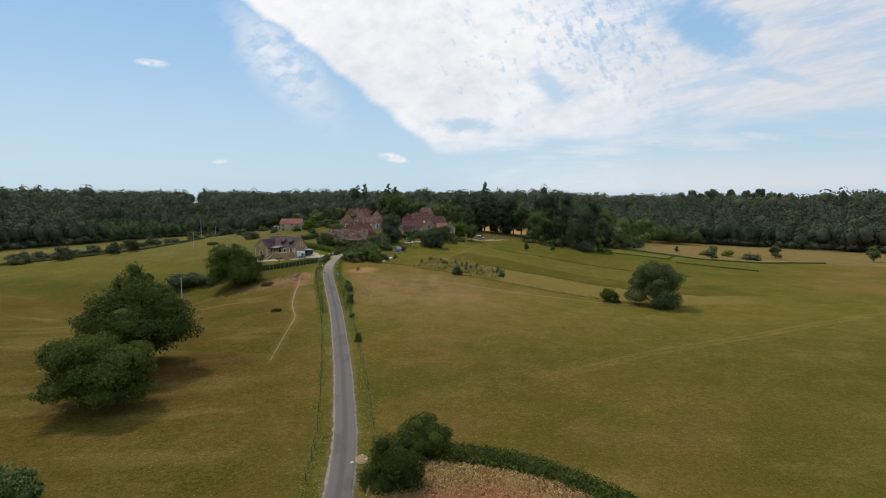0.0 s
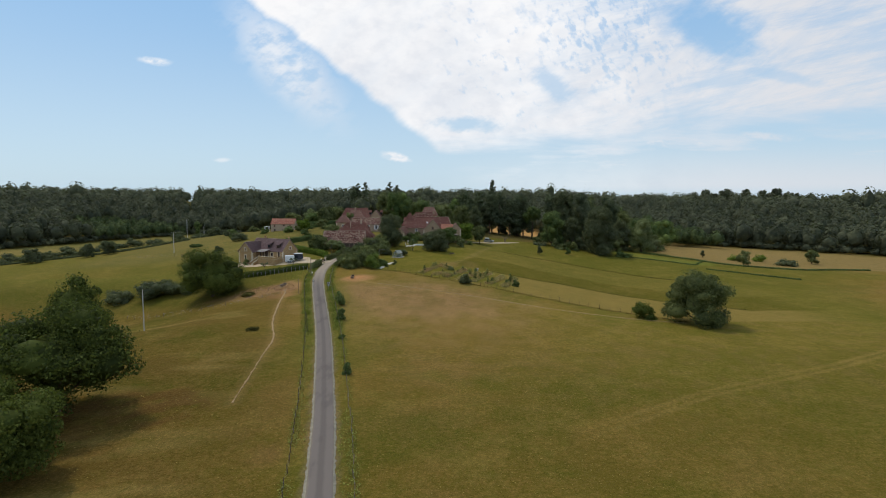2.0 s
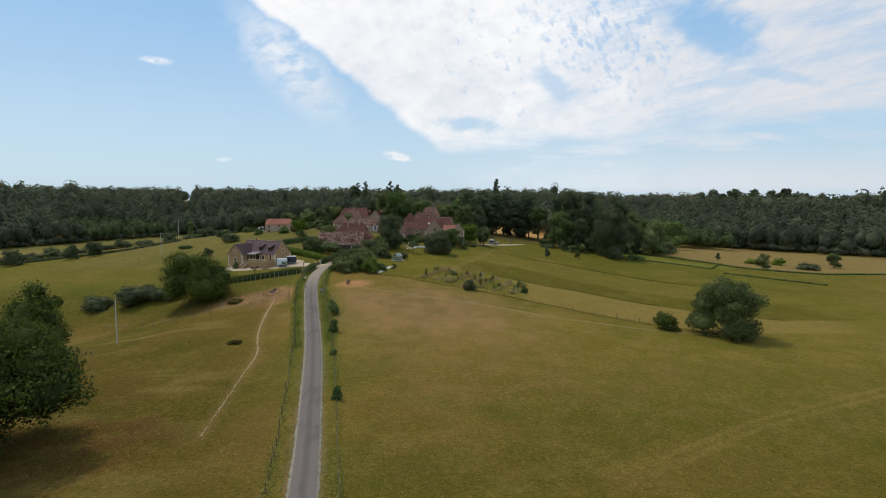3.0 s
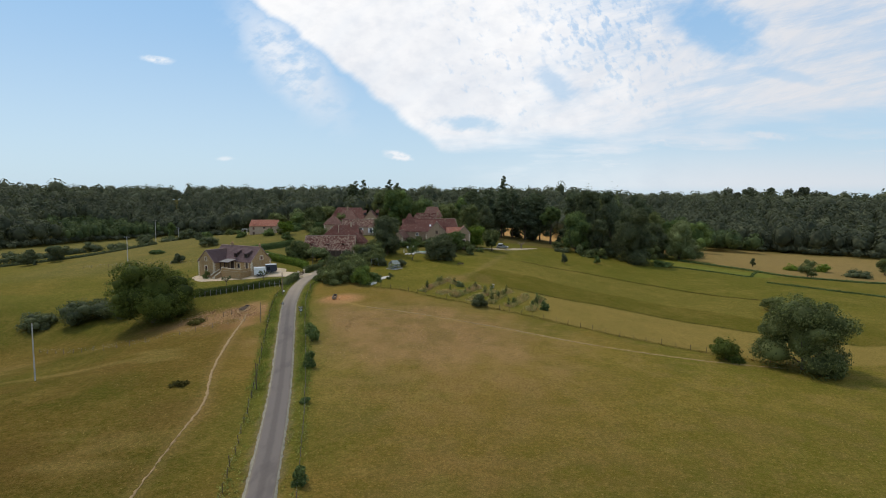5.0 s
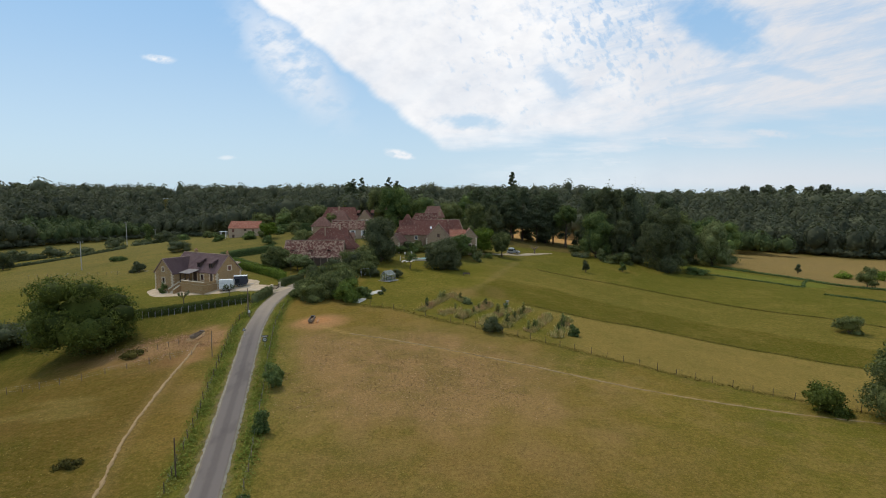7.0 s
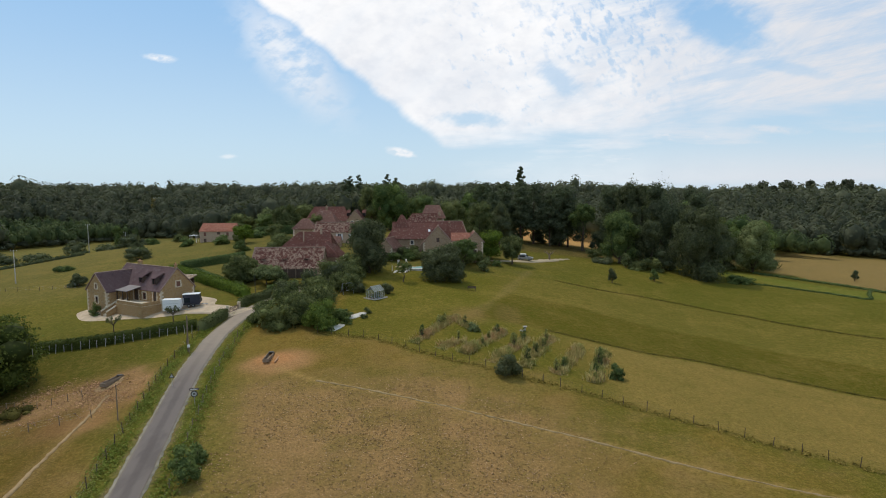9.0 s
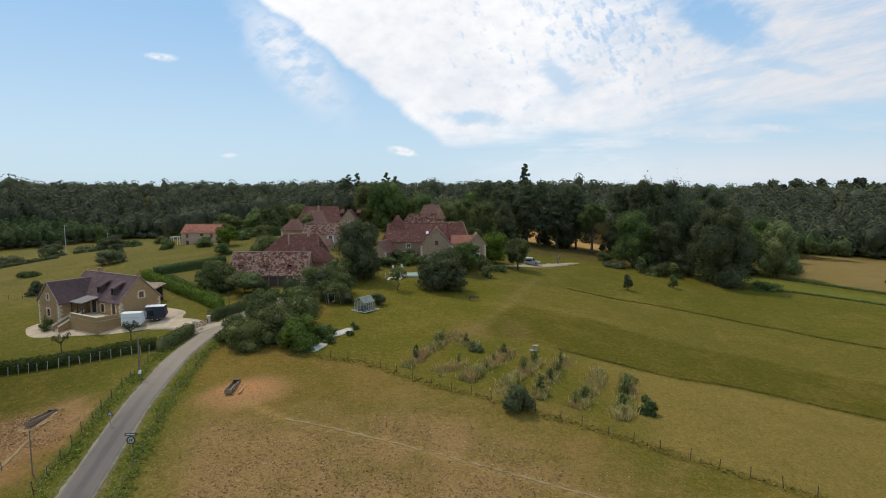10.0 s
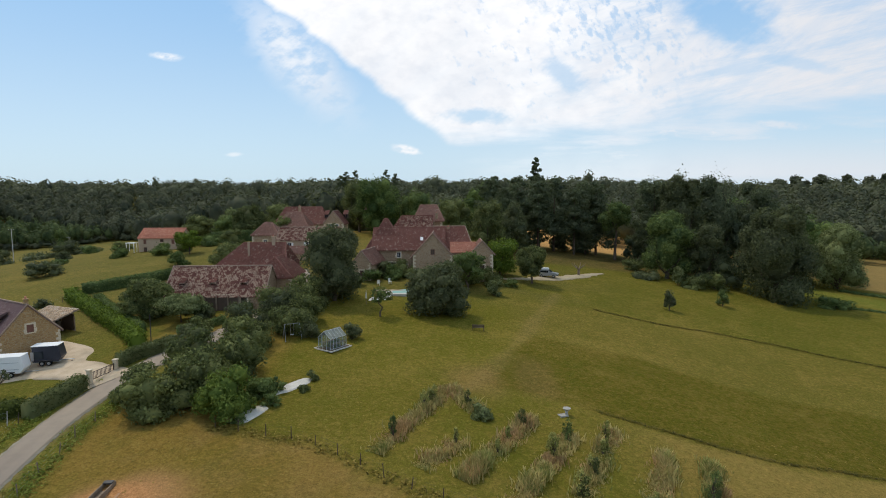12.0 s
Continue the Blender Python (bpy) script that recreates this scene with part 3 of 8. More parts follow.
GREEN_STRIP = [(84, 281), (91, 273), (97.5, 264), (105, 255.5), (110, 254)]
MOWN_MID = [(3, 214), (12.9, 230), (26.3, 224.5), (32.3, 220), (40, 217), (50, 217), (58.5, 213), (69.6, 206.7), (76, 198), (84, 190)]


def cover_colours(x, y):
    """The plant cover of the ground: green, dry, mown or bare, by place; some shade put into the colour."""
    def blob(cx, cy, rx, ry, turn=0.0, soft=0.45):
        a = radians(turn)
        u = ((x - cx) * math.cos(a) + (y - cy) * math.sin(a)) / rx
        v = (-(x - cx) * math.sin(a) + (y - cy) * math.cos(a)) / ry
        d = np.hypot(u, v) + (cloud(x, y, 6, 4) - 0.5) * 0.9
        return 1 - smoothstep(d, 1 - soft, 1 + soft)

    def lay(c, m, colour, amount=1.0):
        m = (np.clip(m, 0, 1) * amount)[:, None]
        return c * (1 - m) + np.array(colour) * m

    n1, n2 = cloud(x, y, 40, 4), cloud(x + 300, y, 12, 4)
    c = np.tile(np.array((0.153, 0.114, 0.027)), (len(x), 1))
    c = lay(c, smoothstep(n1, 0.42, 0.66), (0.200, 0.128, 0.038), 0.85)
    c = lay(c, smoothstep(1 - n1, 0.5, 0.7), (0.118, 0.112, 0.022), 0.8)
    c = lay(c, smoothstep(n2, 0.5, 0.72), (0.235, 0.142, 0.055), 0.65)
    c = lay(c, smoothstep(cloud(x - 90, y + 50, 16, 4), 0.5, 0.68), (0.100, 0.102, 0.020), 0.7)
    road = np.interp(y, [p[1] for p in ROAD], [p[0] for p in ROAD])
    # right-hand pasture grows greener away from the road
    c = lay(c, smoothstep(x - road, 20, 80) * (1 - smoothstep(y, 150, 185)), (0.134, 0.126, 0.023), 0.75)
    # left-hand pasture is browner
    c = lay(c, smoothstep(road - x, 4, 30) * (1 - smoothstep(y, 175, 205)) * smoothstep(n2, 0.25, 0.7), (0.195, 0.118, 0.040), 0.8)
    streak = smoothstep(cloud(x * 0.45 + y * 0.15, y * 1.5 - x * 0.2, 7, 4), 0.52, 0.72) * smoothstep(road - x, 8, 20) * (1 - smoothstep(y, 165, 185))
    c = lay(c, streak, (0.40, 0.285, 0.115), 0.55)
    c = lay(c, smoothstep(road - x, 3, 7) * smoothstep(y, 176, 192) * (1 - smoothstep(y, 212, 214)), (0.110, 0.120, 0.026), 0.9)
    garden = smoothstep(y - np.interp(x, [p[0] for p in FENCE_RIGHT], [p[1] for p in FENCE_RIGHT]), -0.6, 0.6) * smoothstep(x, -22, -19) * (1 - smoothstep(x, 110, 140))
    c = lay(c, garden, (0.124, 0.124, 0.022), 0.85)
    c = lay(c, blob(-58, 218, 24, 18) + blob(-52, 245, 22, 14) + blob(-70, 270, 35, 22), (0.098, 0.112, 0.026), 0.9)
    c = lay(c, blob(0, 240, 24, 26), (0.132, 0.130, 0.021), 0.7)
    c = lay(c, smoothstep(-45 - x, 0, 8) * smoothstep(y, 203, 207) * (0.6 + 0.4 * n2), (0.122, 0.118, 0.028), 0.85)
    c = lay(c, smoothstep(-40 - x, 0, 10) * smoothstep(x, -150, -125) * smoothstep(y, 222, 236) * (1 - smoothstep(y, 320, 345)) * (0.55 + 0.45 * n1), (0.148, 0.130, 0.056), 0.85)
    c = lay(c, blob(-22, 275, 48, 45, 0, 0.3) * smoothstep(y, 240, 255), (0.112, 0.108, 0.040), 0.8)
    # mown bands
    low = np.interp(x, [p[0] for p in MOWN_EDGE_LOW], [p[1] for p in MOWN_EDGE_LOW])
    high = np.interp(x, [p[0] for p in MOWN_EDGE], [p[1] for p in MOWN_EDGE])
    mid = np.interp(x, [p[0] for p in MOWN_MID], [p[1] for p in MOWN_MID])
    band = garden * smoothstep(x, 3, 6) * (1 - smoothstep(x, 85, 110))
    wob = (cloud(x, y, 9, 3) - 0.5) * 2.0
    c = lay(c, band * smoothstep(y - low + wob * 0.3, -0.4, 0.4) * (1 - smoothstep(y - mid + wob * 0.5, -0.8, 0.8)) * (0.75 + 0.4 * n2), (0.085, 0.080, 0.013), 0.95)
    c = lay(c, band * smoothstep(y - mid + wob * 0.5, -0.8, 0.8) * smoothstep(x, 8, 14) * smoothstep(high - y + wob, -0.5, 0.5), (0.160, 0.136, 0.036), 0.75)
    c = lay(c, band * smoothstep(x, 24, 30) * (1 - smoothstep(np.abs(y - high + wob * 0.25), 0.15, 0.7)), (0.060, 0.056, 0.014), 0.75)
    c = lay(c, band * (1 - smoothstep(np.abs(y - low + wob * 0.3), 0.15, 0.6)) * smoothstep(x, 14, 18), (0.050, 0.045, 0.012), 0.8)
    c = lay(c, band * smoothstep(low - y, 0, 1.5) * smoothstep(x, 14, 24), (0.29, 0.205, 0.075), 0.8)
    c = lay(c, blob(11, 215, 2.6, 5, 0), (0.245, 0.145, 0.090), 0.28)
    c = lay(c, garden * smoothstep(x, 20, 30) * smoothstep(y - high, 0.4, 1.6) * (0.4 + 0.6 * n2), (0.088, 0.098, 0.018), 0.7)
    c = c * (1 - 0.10 * garden)[:, None]
    worn = line_distance(x, y, [(21.3, 255.5), (16, 242), (12, 231), (8.4, 222.6), (3.5, 212.3), (0, 207)])
    c = lay(c, (1 - smoothstep(worn + wob, 0.2, 1.9)), (0.205, 0.155, 0.066), 0.55)
    c = lay(c, blob(3.0, 213, 3.2, 4.2, 30, 0.5), (0.30, 0.175, 0.095), 0.4)
    # dry, grazed-down ground of the right-hand pasture
    rough = smoothstep(cloud(x, y, 3.0, 4), 0.3, 0.62)
    c = lay(c, blob(-8, 169, 26, 17, -8, 0.55), (0.215, 0.146, 0.064), 0.85)
    c = lay(c, blob(-7, 167, 23, 17, -8, 0.6) * (0.35 + 0.65 * rough), (0.345, 0.208, 0.108), 0.85)
    c = lay(c, blob(-3, 152, 26, 26, 0, 0.7) * (0.25 + 0.75 * rough), (0.27, 0.168, 0.080), 0.42)
    c = lay(c, smoothstep(x - road, 3, 5) * (1 - smoothstep(x - road + 6 * (n2 - 0.5), 6, 12)) * smoothstep(y, 140, 160) * (1 - smoothstep(y, 186, 196)), (0.112, 0.118, 0.026), 0.7)
    mott = smoothstep(cloud(x + 70, y - 30, 2.4, 4), 0.48, 0.66) * smoothstep(x - road, 4, 12) * (1 - garden) * (1 - smoothstep(y, 200, 206)) * smoothstep(y, 70, 130)
    c = lay(c, mott, (0.235, 0.152, 0.070), 0.32)
    c = lay(c, blob(-24.5, 189.2, 5.6, 3.6, 15, 0.6), (0.40, 0.215, 0.115), 0.9)
    c = lay(c, blob(-25.3, 190, 2.8, 1.8, 15, 0.4), (0.46, 0.225, 0.112), 0.9)
    # trampled ground at the other trough and under the trees
    c = lay(c, blob(-46, 184.6, 8.0, 3.8, 12, 0.55) * (0.55 + 0.45 * rough), (0.37, 0.208, 0.112), 0.92)
    c = lay(c, blob(-45.0, 178, 6.5, 9.5, -25, 0.5) * (0.35 + 0.65 * rough), (0.36, 0.195, 0.098), 0.85)
    c = lay(c, blob(-52, 179.6, 13, 4.6, 8, 0.5) * (0.45 + 0.55 * rough), (0.357, 0.197, 0.105), 0.85)
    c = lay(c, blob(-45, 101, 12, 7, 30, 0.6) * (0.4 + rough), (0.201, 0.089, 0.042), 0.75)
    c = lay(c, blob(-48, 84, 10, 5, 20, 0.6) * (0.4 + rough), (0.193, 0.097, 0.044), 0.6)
    c = lay(c, blob(-20.5, 88, 2.5, 3, 0, 0.6), (0.286, 0.161, 0.072), 0.6)
    # pale weeds near the start
    c = lay(c, blob(6, 57, 14, 7.5, -12, 0.3), (0.36, 0.25, 0.105), 0.9)
    c = lay(c, blob(4, 54.4, 8, 3.4, -8, 0.4) * (0.4 + 0.6 * n2), (0.34, 0.17, 0.09), 0.7)
    # fields beyond
    c = lay(c, smoothstep(y - np.interp(x, [p[0] for p in DRY_EDGE], [p[1] for p in DRY_EDGE]) + (cloud(x, y, 6, 2) - 0.5) * 3, -1, 1) * smoothstep(x, 98, 104) * (1 - smoothstep(woods_depth(x, y), -6, 0)), (0.255, 0.176, 0.088), 0.95)
    c = lay(c, smoothstep(y, 326, 330) * smoothstep(x, 15, 25) * (1 - smoothstep(x, 120, 135)) * (1 - smoothstep(y, 440, 470)), (0.500, 0.290, 0.124), 0.95)
    c = lay(c, (1 - smoothstep(x, -150, -140)) * smoothstep(y - 0.45 * (x + 150), 335, 345) * (1 - smoothstep(woods_depth(x, y), -6, 0)), (0.205, 0.168, 0.074), 0.9)
    # needle-brown band under the pines, their shade put into the colour
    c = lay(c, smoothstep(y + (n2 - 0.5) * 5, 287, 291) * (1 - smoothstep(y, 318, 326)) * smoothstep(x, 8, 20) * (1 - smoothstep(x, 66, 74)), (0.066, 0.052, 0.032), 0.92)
    c = lay(c, 1 - smoothstep(line_distance(x, y, GREEN_STRIP), 4.5, 6.5), (0.125, 0.160, 0.032), 0.85)
    c = lay(c, smoothstep(y, 345, 365) * (1 - smoothstep(x, -105, -95)), (0.115, 0.118, 0.048), 0.75)
    # trodden lines
    wav = (cloud(x, y, 5, 2) - 0.5) * 0.7
    c = lay(c, 1 - smoothstep(np.abs(line_distance(x, y, TRACK_LEFT) + wav * 0.5), 0.3, 1.6), (0.476, 0.300, 0.157), 0.35)
    c = lay(c, 1 - smoothstep(line_distance(x, y, TRACK_RIGHT) + wav * 0.4, 0.15, 0.55), (0.393, 0.259, 0.113), 0.7)
    wheel = line_distance(x, y, [(6, 84), (19.9, 94.5), (41.9, 108.6), (71.8, 122.7), (88.2, 131.6), (140, 156)])
    c = lay(c, (1 - smoothstep(np.abs(wheel - 0.9) + wav * 0.3, 0.15, 0.7)) * smoothstep(x, 8, 30), (0.30, 0.205, 0.075), 0.55)
    # overall darkening put into the ground colour, near the start and left of the lane
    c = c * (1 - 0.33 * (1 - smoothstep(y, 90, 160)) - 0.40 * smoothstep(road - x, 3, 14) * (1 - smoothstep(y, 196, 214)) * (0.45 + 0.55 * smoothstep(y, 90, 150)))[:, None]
    c = lay(c, blob(-48, 182, 9.5, 5.5, 25, 0.5) * (0.3 + 0.7 * rough), (0.31, 0.190, 0.105), 0.85)
    # greener verge along the road, ground colour darkened in and just outside the woods
    d = line_distance(x, y, ROAD)
    c = lay(c, (1 - smoothstep(d + wav, 3.0, 5.2)) * (1 - smoothstep(y, 212, 222)) * (0.3 + 0.7 * smoothstep(y, 115, 160)), (0.100, 0.128, 0.024), 0.9)
    c = lay(c, (1 - smoothstep(d + wav, 1.5, 2.2)), (0.245, 0.176, 0.150), 0.7)
    c = lay(c, 1 - smoothstep(line_distance(x, y, FENCE_RIGHT) + wav, 0.3, 1.1), (0.096, 0.086, 0.021), 0.6)
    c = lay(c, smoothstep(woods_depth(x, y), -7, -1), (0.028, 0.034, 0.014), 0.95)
    return c


def ground_sheet():
    def axis(lo, hi, a, b, fine):
        mid = np.arange(a, b + fine, fine)
        left, right, s = [], [], fine
        p = a
        while p > lo:
            s *= 1.14
            p -= s
            left.append(p)
        p, s = b, fine
        while p < hi:
            s *= 1.14
            p += s
            right.append(p)
        return np.r_[left[::-1], mid, right]

    xs, ys = axis(-4200, 4200, -95, 92, 0.75), axis(-900, 4600, 30, 262, 0.75)
    gx, gy = np.meshgrid(xs, ys)
    x, y = gx.ravel(), gy.ravel()
    z = land(x, y) + (cloud(x, y, 5, 3) - 0.5) * 0.12 * smoothstep(line_distance(x, y, ROAD), 1.8, 3.5)
    w = len(xs)
    i = np.arange(len(ys) - 1)[:, None] * w + np.arange(w - 1)[None]
    quads = np.stack([i, i + 1, i + w + 1, i + w], -1).reshape(-1, 4)
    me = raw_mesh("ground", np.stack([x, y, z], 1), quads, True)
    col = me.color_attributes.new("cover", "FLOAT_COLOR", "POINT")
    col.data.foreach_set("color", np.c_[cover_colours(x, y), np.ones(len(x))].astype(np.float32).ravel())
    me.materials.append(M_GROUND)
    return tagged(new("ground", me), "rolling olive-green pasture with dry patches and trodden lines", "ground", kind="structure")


ground_sheet()
tagged(part("road", strip(ROAD, [2.75, 2.75, 2.8, 3.0], 0.07, 0.8, 0.03, 12), M_ROAD, None), "narrow worn grey asphalt country lane", "road", kind="structure")
tagged(part("road_edge", strip(ROAD, [3.2, 3.25, 3.3, 3.5], 0.035, 0.5, 0.12, 6), M_GRAVEL_EDGE, None), "dusty gravel edge beside the asphalt lane", "verge", kind="structure")


def yard(name, label, cx, cy, rx, ry, turn, mat, lift, power=2.4, seed=1):
    """A flat patch of loose material with a soft outline."""
    rng = np.random.RandomState(seed)
    n, rings = 56, 6
    ph = rng.rand(4) * 6.28
    verts = [(cx, cy, at_ground(cx, cy) + lift)]
    a = np.linspace(0, 2 * math.pi, n, endpoint=False)
    for r in range(1, rings + 1):
        for t in a:
            k = (abs(math.cos(t)) ** power + abs(math.sin(t)) ** power) ** (-1 / power)
            k *= 1 + 0.05 * math.sin(3 * t + ph[0]) + 0.03 * math.sin(7 * t + ph[1])
            u, v = rx * k * math.cos(t) * r / rings, ry * k * math.sin(t) * r / rings
            c, s = math.cos(radians(turn)), math.sin(radians(turn))
            px, py = cx + u * c - v * s, cy + u * s + v * c
            verts.append((px, py, at_ground(px, py) + (lift if r < rings else -0.15)))
    faces = [(0, 1 + i, 1 + (i + 1) % n) for i in range(n)]
    for r in range(rings - 1):
        for i in range(n):
            j = (i + 1) % n
            faces.append((1 + r * n + i, 1 + (r + 1) * n + i, 1 + (r + 1) * n + j, 1 + r * n + j))
    return tagged(part(name, raw_mesh(name, verts, faces, True), mat, None), label, "yard", kind="structure")


yard("gravel_yard", "pale gravel yard round the stone house", -57.6, 218.8, 14.8, 7.4, -3, M_GRAVEL, 0.12, 2.2, 3)
tagged(part("gravel_drive", strip([(-47, 215.5), (-42.5, 214.2), (-37.6, 211.4)], [5.5, 4.6, 6.0], 0.10, 0.8, 0.1, 4), M_GRAVEL, None), "pale gravel drive between gate and lane", "drive", kind="structure")
tagged(part("car_track", strip([(4, 262.5), (11, 264.5), (17, 266.5), (25, 270.5), (32, 276.5), (37, 281.0)], [0.8, 1.4, 3.0, 3.2, 1.0], 0.05, 1.0, 0.35, 4), M_TRACK, None), "pale gravel track under the trees", "track", kind="structure")


# ---- plants ----
def ico(level):
    bm = bmesh.new()
    bmesh.ops.create_icosphere(bm, subdivisions=level, radius=1)
    v = np.array([p.co[:] for p in bm.verts])
    f = np.array([[q.index for q in p.verts] for p in bm.faces])
    bm.free()
    return v, f


ICO1, ICO2 = ico(1), ico(2)


def leaf_cards(points, normals, sizes, rng, jitter=0.9, stretch=1.3):
    """Small folded leaf sprays, two triangles each, facing roughly along the normals."""
    n = len(points)
    nn = normals + rng.normal(0, jitter * 0.5, (n, 3))
    nn /= np.linalg.norm(nn, axis=1, keepdims=True) + 1e-9
    t = np.cross(nn, rng.normal(0, 1, (n, 3)))
    t /= np.linalg.norm(t, axis=1, keepdims=True) + 1e-9
    b = np.cross(nn, t)
    s = sizes[:, None]
    fold = nn * s * rng.uniform(-0.25, 0.25, (n, 1))
    v = np.stack([points - t * s * stretch * 0.5, points - b * s * 0.42 + fold, points + t * s * stretch * 0.5, points + b * s * 0.42 + fold], 1).reshape(-1, 3)
    i = np.arange(n)[:, None] * 4
    tris = np.concatenate([i + [0, 1, 2], i + [0, 2, 3]], 1).reshape(-1, 3)
    return v, tris


def crown_mesh(name, lobes, count, size, seed, core=0.86, jitter=0.9):
    """A crown: each lobe (x, y, z, rx, rz) carries smaller clumps of leaf sprays, with a dense dark inside and gaps between."""
    rng = np.random.RandomState(seed)
    lobes = np.array(lobes, float)
    small = []
    for l in lobes:
        k = 8
        d = rng.normal(0, 1, (k, 3))
        d[:, 2] = d[:, 2] * 0.9 + 0.1
        d /= np.linalg.norm(d, axis=1, keepdims=True)
        r = rng.uniform(0.34, 0.56, (k, 1))
        small.append(np.c_[l[:3] + d * np.array([l[3], l[3], l[4]]) * rng.uniform(0.62, 0.92, (k, 1)), r * l[3], r * l[4] * 0.85])
    small = np.concatenate(small)
    small = np.r_[small, lobes]
    count = int(count * 1.9)
    area = small[:, 3] ** 2
    area[-len(lobes):] *= 0.75
    which = rng.choice(len(small), count, p=area / area.sum())
    d = rng.normal(0, 1, (count, 3))
    d /= np.linalg.norm(d, axis=1, keepdims=True)
    r = 0.97 + rng.normal(0, 0.13, (count, 1)) + 0.10 * (rng.rand(count, 1) ** 8)
    rad = np.stack([small[which, 3], small[which, 3], small[which, 4]], 1)
    p = small[which, :3] + d * rad * r
    keep = np.ones(count, bool)
    for l in lobes:
        q = (p - l[:3]) / np.array([l[3], l[3], l[4]])
        keep &= np.linalg.norm(q, axis=1) > 0.74
    p, d = p[keep], d[keep]
    v, f = leaf_cards(p, d, 0.80 * size * rng.uniform(0.5, 1.35, len(p)), rng, jitter)
    verts, faces, base = [v], [f], len(v)
    cv, cf = ICO1
    for l in lobes:
        bump = 1 + rng.normal(0, 0.07, (len(cv), 1))
        verts.append(cv * bump * np.array([l[3], l[3], l[4]]) * core * 0.84 + l[:3])
        faces.append(cf + base)
        base += len(cv)
    return raw_mesh(name, np.concatenate(verts), np.concatenate(faces))


def round_lobes(h, w, trunk, n, seed, low=0.0, spread=0.36):
    """Lobes of a broad crown of height h and width w above a bare trunk."""
    rng = np.random.RandomState(seed)
    top, half = h - trunk, w / 2
    out = [(0, 0, trunk + top * 0.5, half * 0.62, top * 0.42)]
    for i in range(n):
        a = i * 2.399 + rng.rand() * 0.7
        f = (i + 0.5) / n
        zf = 0.12 + 0.76 * rng.rand() ** (0.9 + low)
        reach = math.sqrt(max(0.05, 1 - (2 * abs(zf - 0.42)) ** 2.0)) * (0.60 + 0.12 * rng.rand())
        r = half * spread * rng.uniform(0.75, 1.2)
        out.append((math.cos(a) * half * reach, math.sin(a) * half * reach, trunk + top * zf, r, r * rng.uniform(0.7, 0.95) * min(1.3, max(0.8, top / w * 1.2))))
    return out


def trunk_mesh(h, r, seed, limbs=5, reach=0.35, fork=0.35):
    """A tapered, slightly bent trunk with limbs that reach into the crown."""
    rng = np.random.RandomState(seed)
    bm = bmesh.new()
    p, n = Vector((0, 0, -0.25)), 5
    pts = [p]
    for i in range(n):
        pts.append(Vector((rng.normal(0, 0.03 * h) * (i > 0), rng.normal(0, 0.03 * h) * (i > 0), h * 0.72 * (i + 1) / n)))
    for i in range(n):
        rod(pts[i], pts[i + 1], r * (1.25 if i == 0 else 1 - i / n * 0.8), 9, r * (1 - (i + 1) / n * 0.8), bm)
    for k in range(limbs):
        a, z = k * 2.4 + rng.rand(), h * (fork + 0.25 * k / limbs)
        end = Vector((math.cos(a) * h * reach, math.sin(a) * h * reach, z + h * 0.25))
        mid = Vector((math.cos(a) * h * reach * 0.5, math.sin(a) * h * reach * 0.5, z + h * 0.08))
        rod((0, 0, z * 0.9), mid, r * 0.5, 6, r * 0.35, bm)
        rod(mid, end, r * 0.35, 6, r * 0.12, bm)
    return bm


def tree(name, label, x, y, h, w, mat, seed, leaves=6000, size=0.45, trunk=0.18, lobes=16, spread=0.36, category="tree", yaw=0.0, low=0.0, group="", sink=0.0, core=0.86):
    t = thing(name, label, category, x, y, at_ground(x, y) - 0.1 - sink, yaw, group)
    part("trunk", trunk_mesh(h, max(0.12, h * 0.028), seed, 5, 0.25 * w / h, trunk + 0.1), M_BARK, t)
    part("crown", crown_mesh("crown", round_lobes(h, w, h * trunk, lobes, seed, low, spread), leaves, size, seed, core), mat, t)
    return t


def bush(name, label, x, y, h, w, mat, seed, leaves=1500, size=0.3, lobes=8, category="bush", group="", stretch=1.0, yaw=0.0):
    t = thing(name, label, category, x, y, at_ground(x, y) - 0.05, yaw, group)
    lo = [(a * stretch, b, c, r, rz) for a, b, c, r, rz in round_lobes(h, w, -0.1 * h, lobes, seed, 0.5, 0.42)]
    rng = np.random.RandomState(seed)
    bm = bmesh.new()
    for k in range(4):
        a = k * 1.6 + rng.rand()
        rod((0, 0, -0.2), (math.cos(a) * w * 0.22, math.sin(a) * w * 0.22, h * 0.6), 0.05 + 0.008 * h, 6, 0.02, bm)
    part("stem", bm, M_BARK, t)
    part("crown", crown_mesh("crown", lo, leaves, size, seed, 0.84), mat, t)
    return t


def pine_lobes(h, w, seed, bare=0.3, n=22):
    rng = np.random.RandomState(seed)
    out = []
    for i in range(n):
        f = (i + 0.5) / n
        z = h * (bare + (1 - bare) * f * 0.98)
        reach = w / 2 * (1 - f) ** 0.38 * (0.35 + 0.65 * rng.rand())
        a = i * 2.4 + rng.rand()
        r = w * (0.15 * (1 - f) + 0.14)
        out.append((math.cos(a) * reach, math.sin(a) * reach, z, r, r * 0.62))
    return out


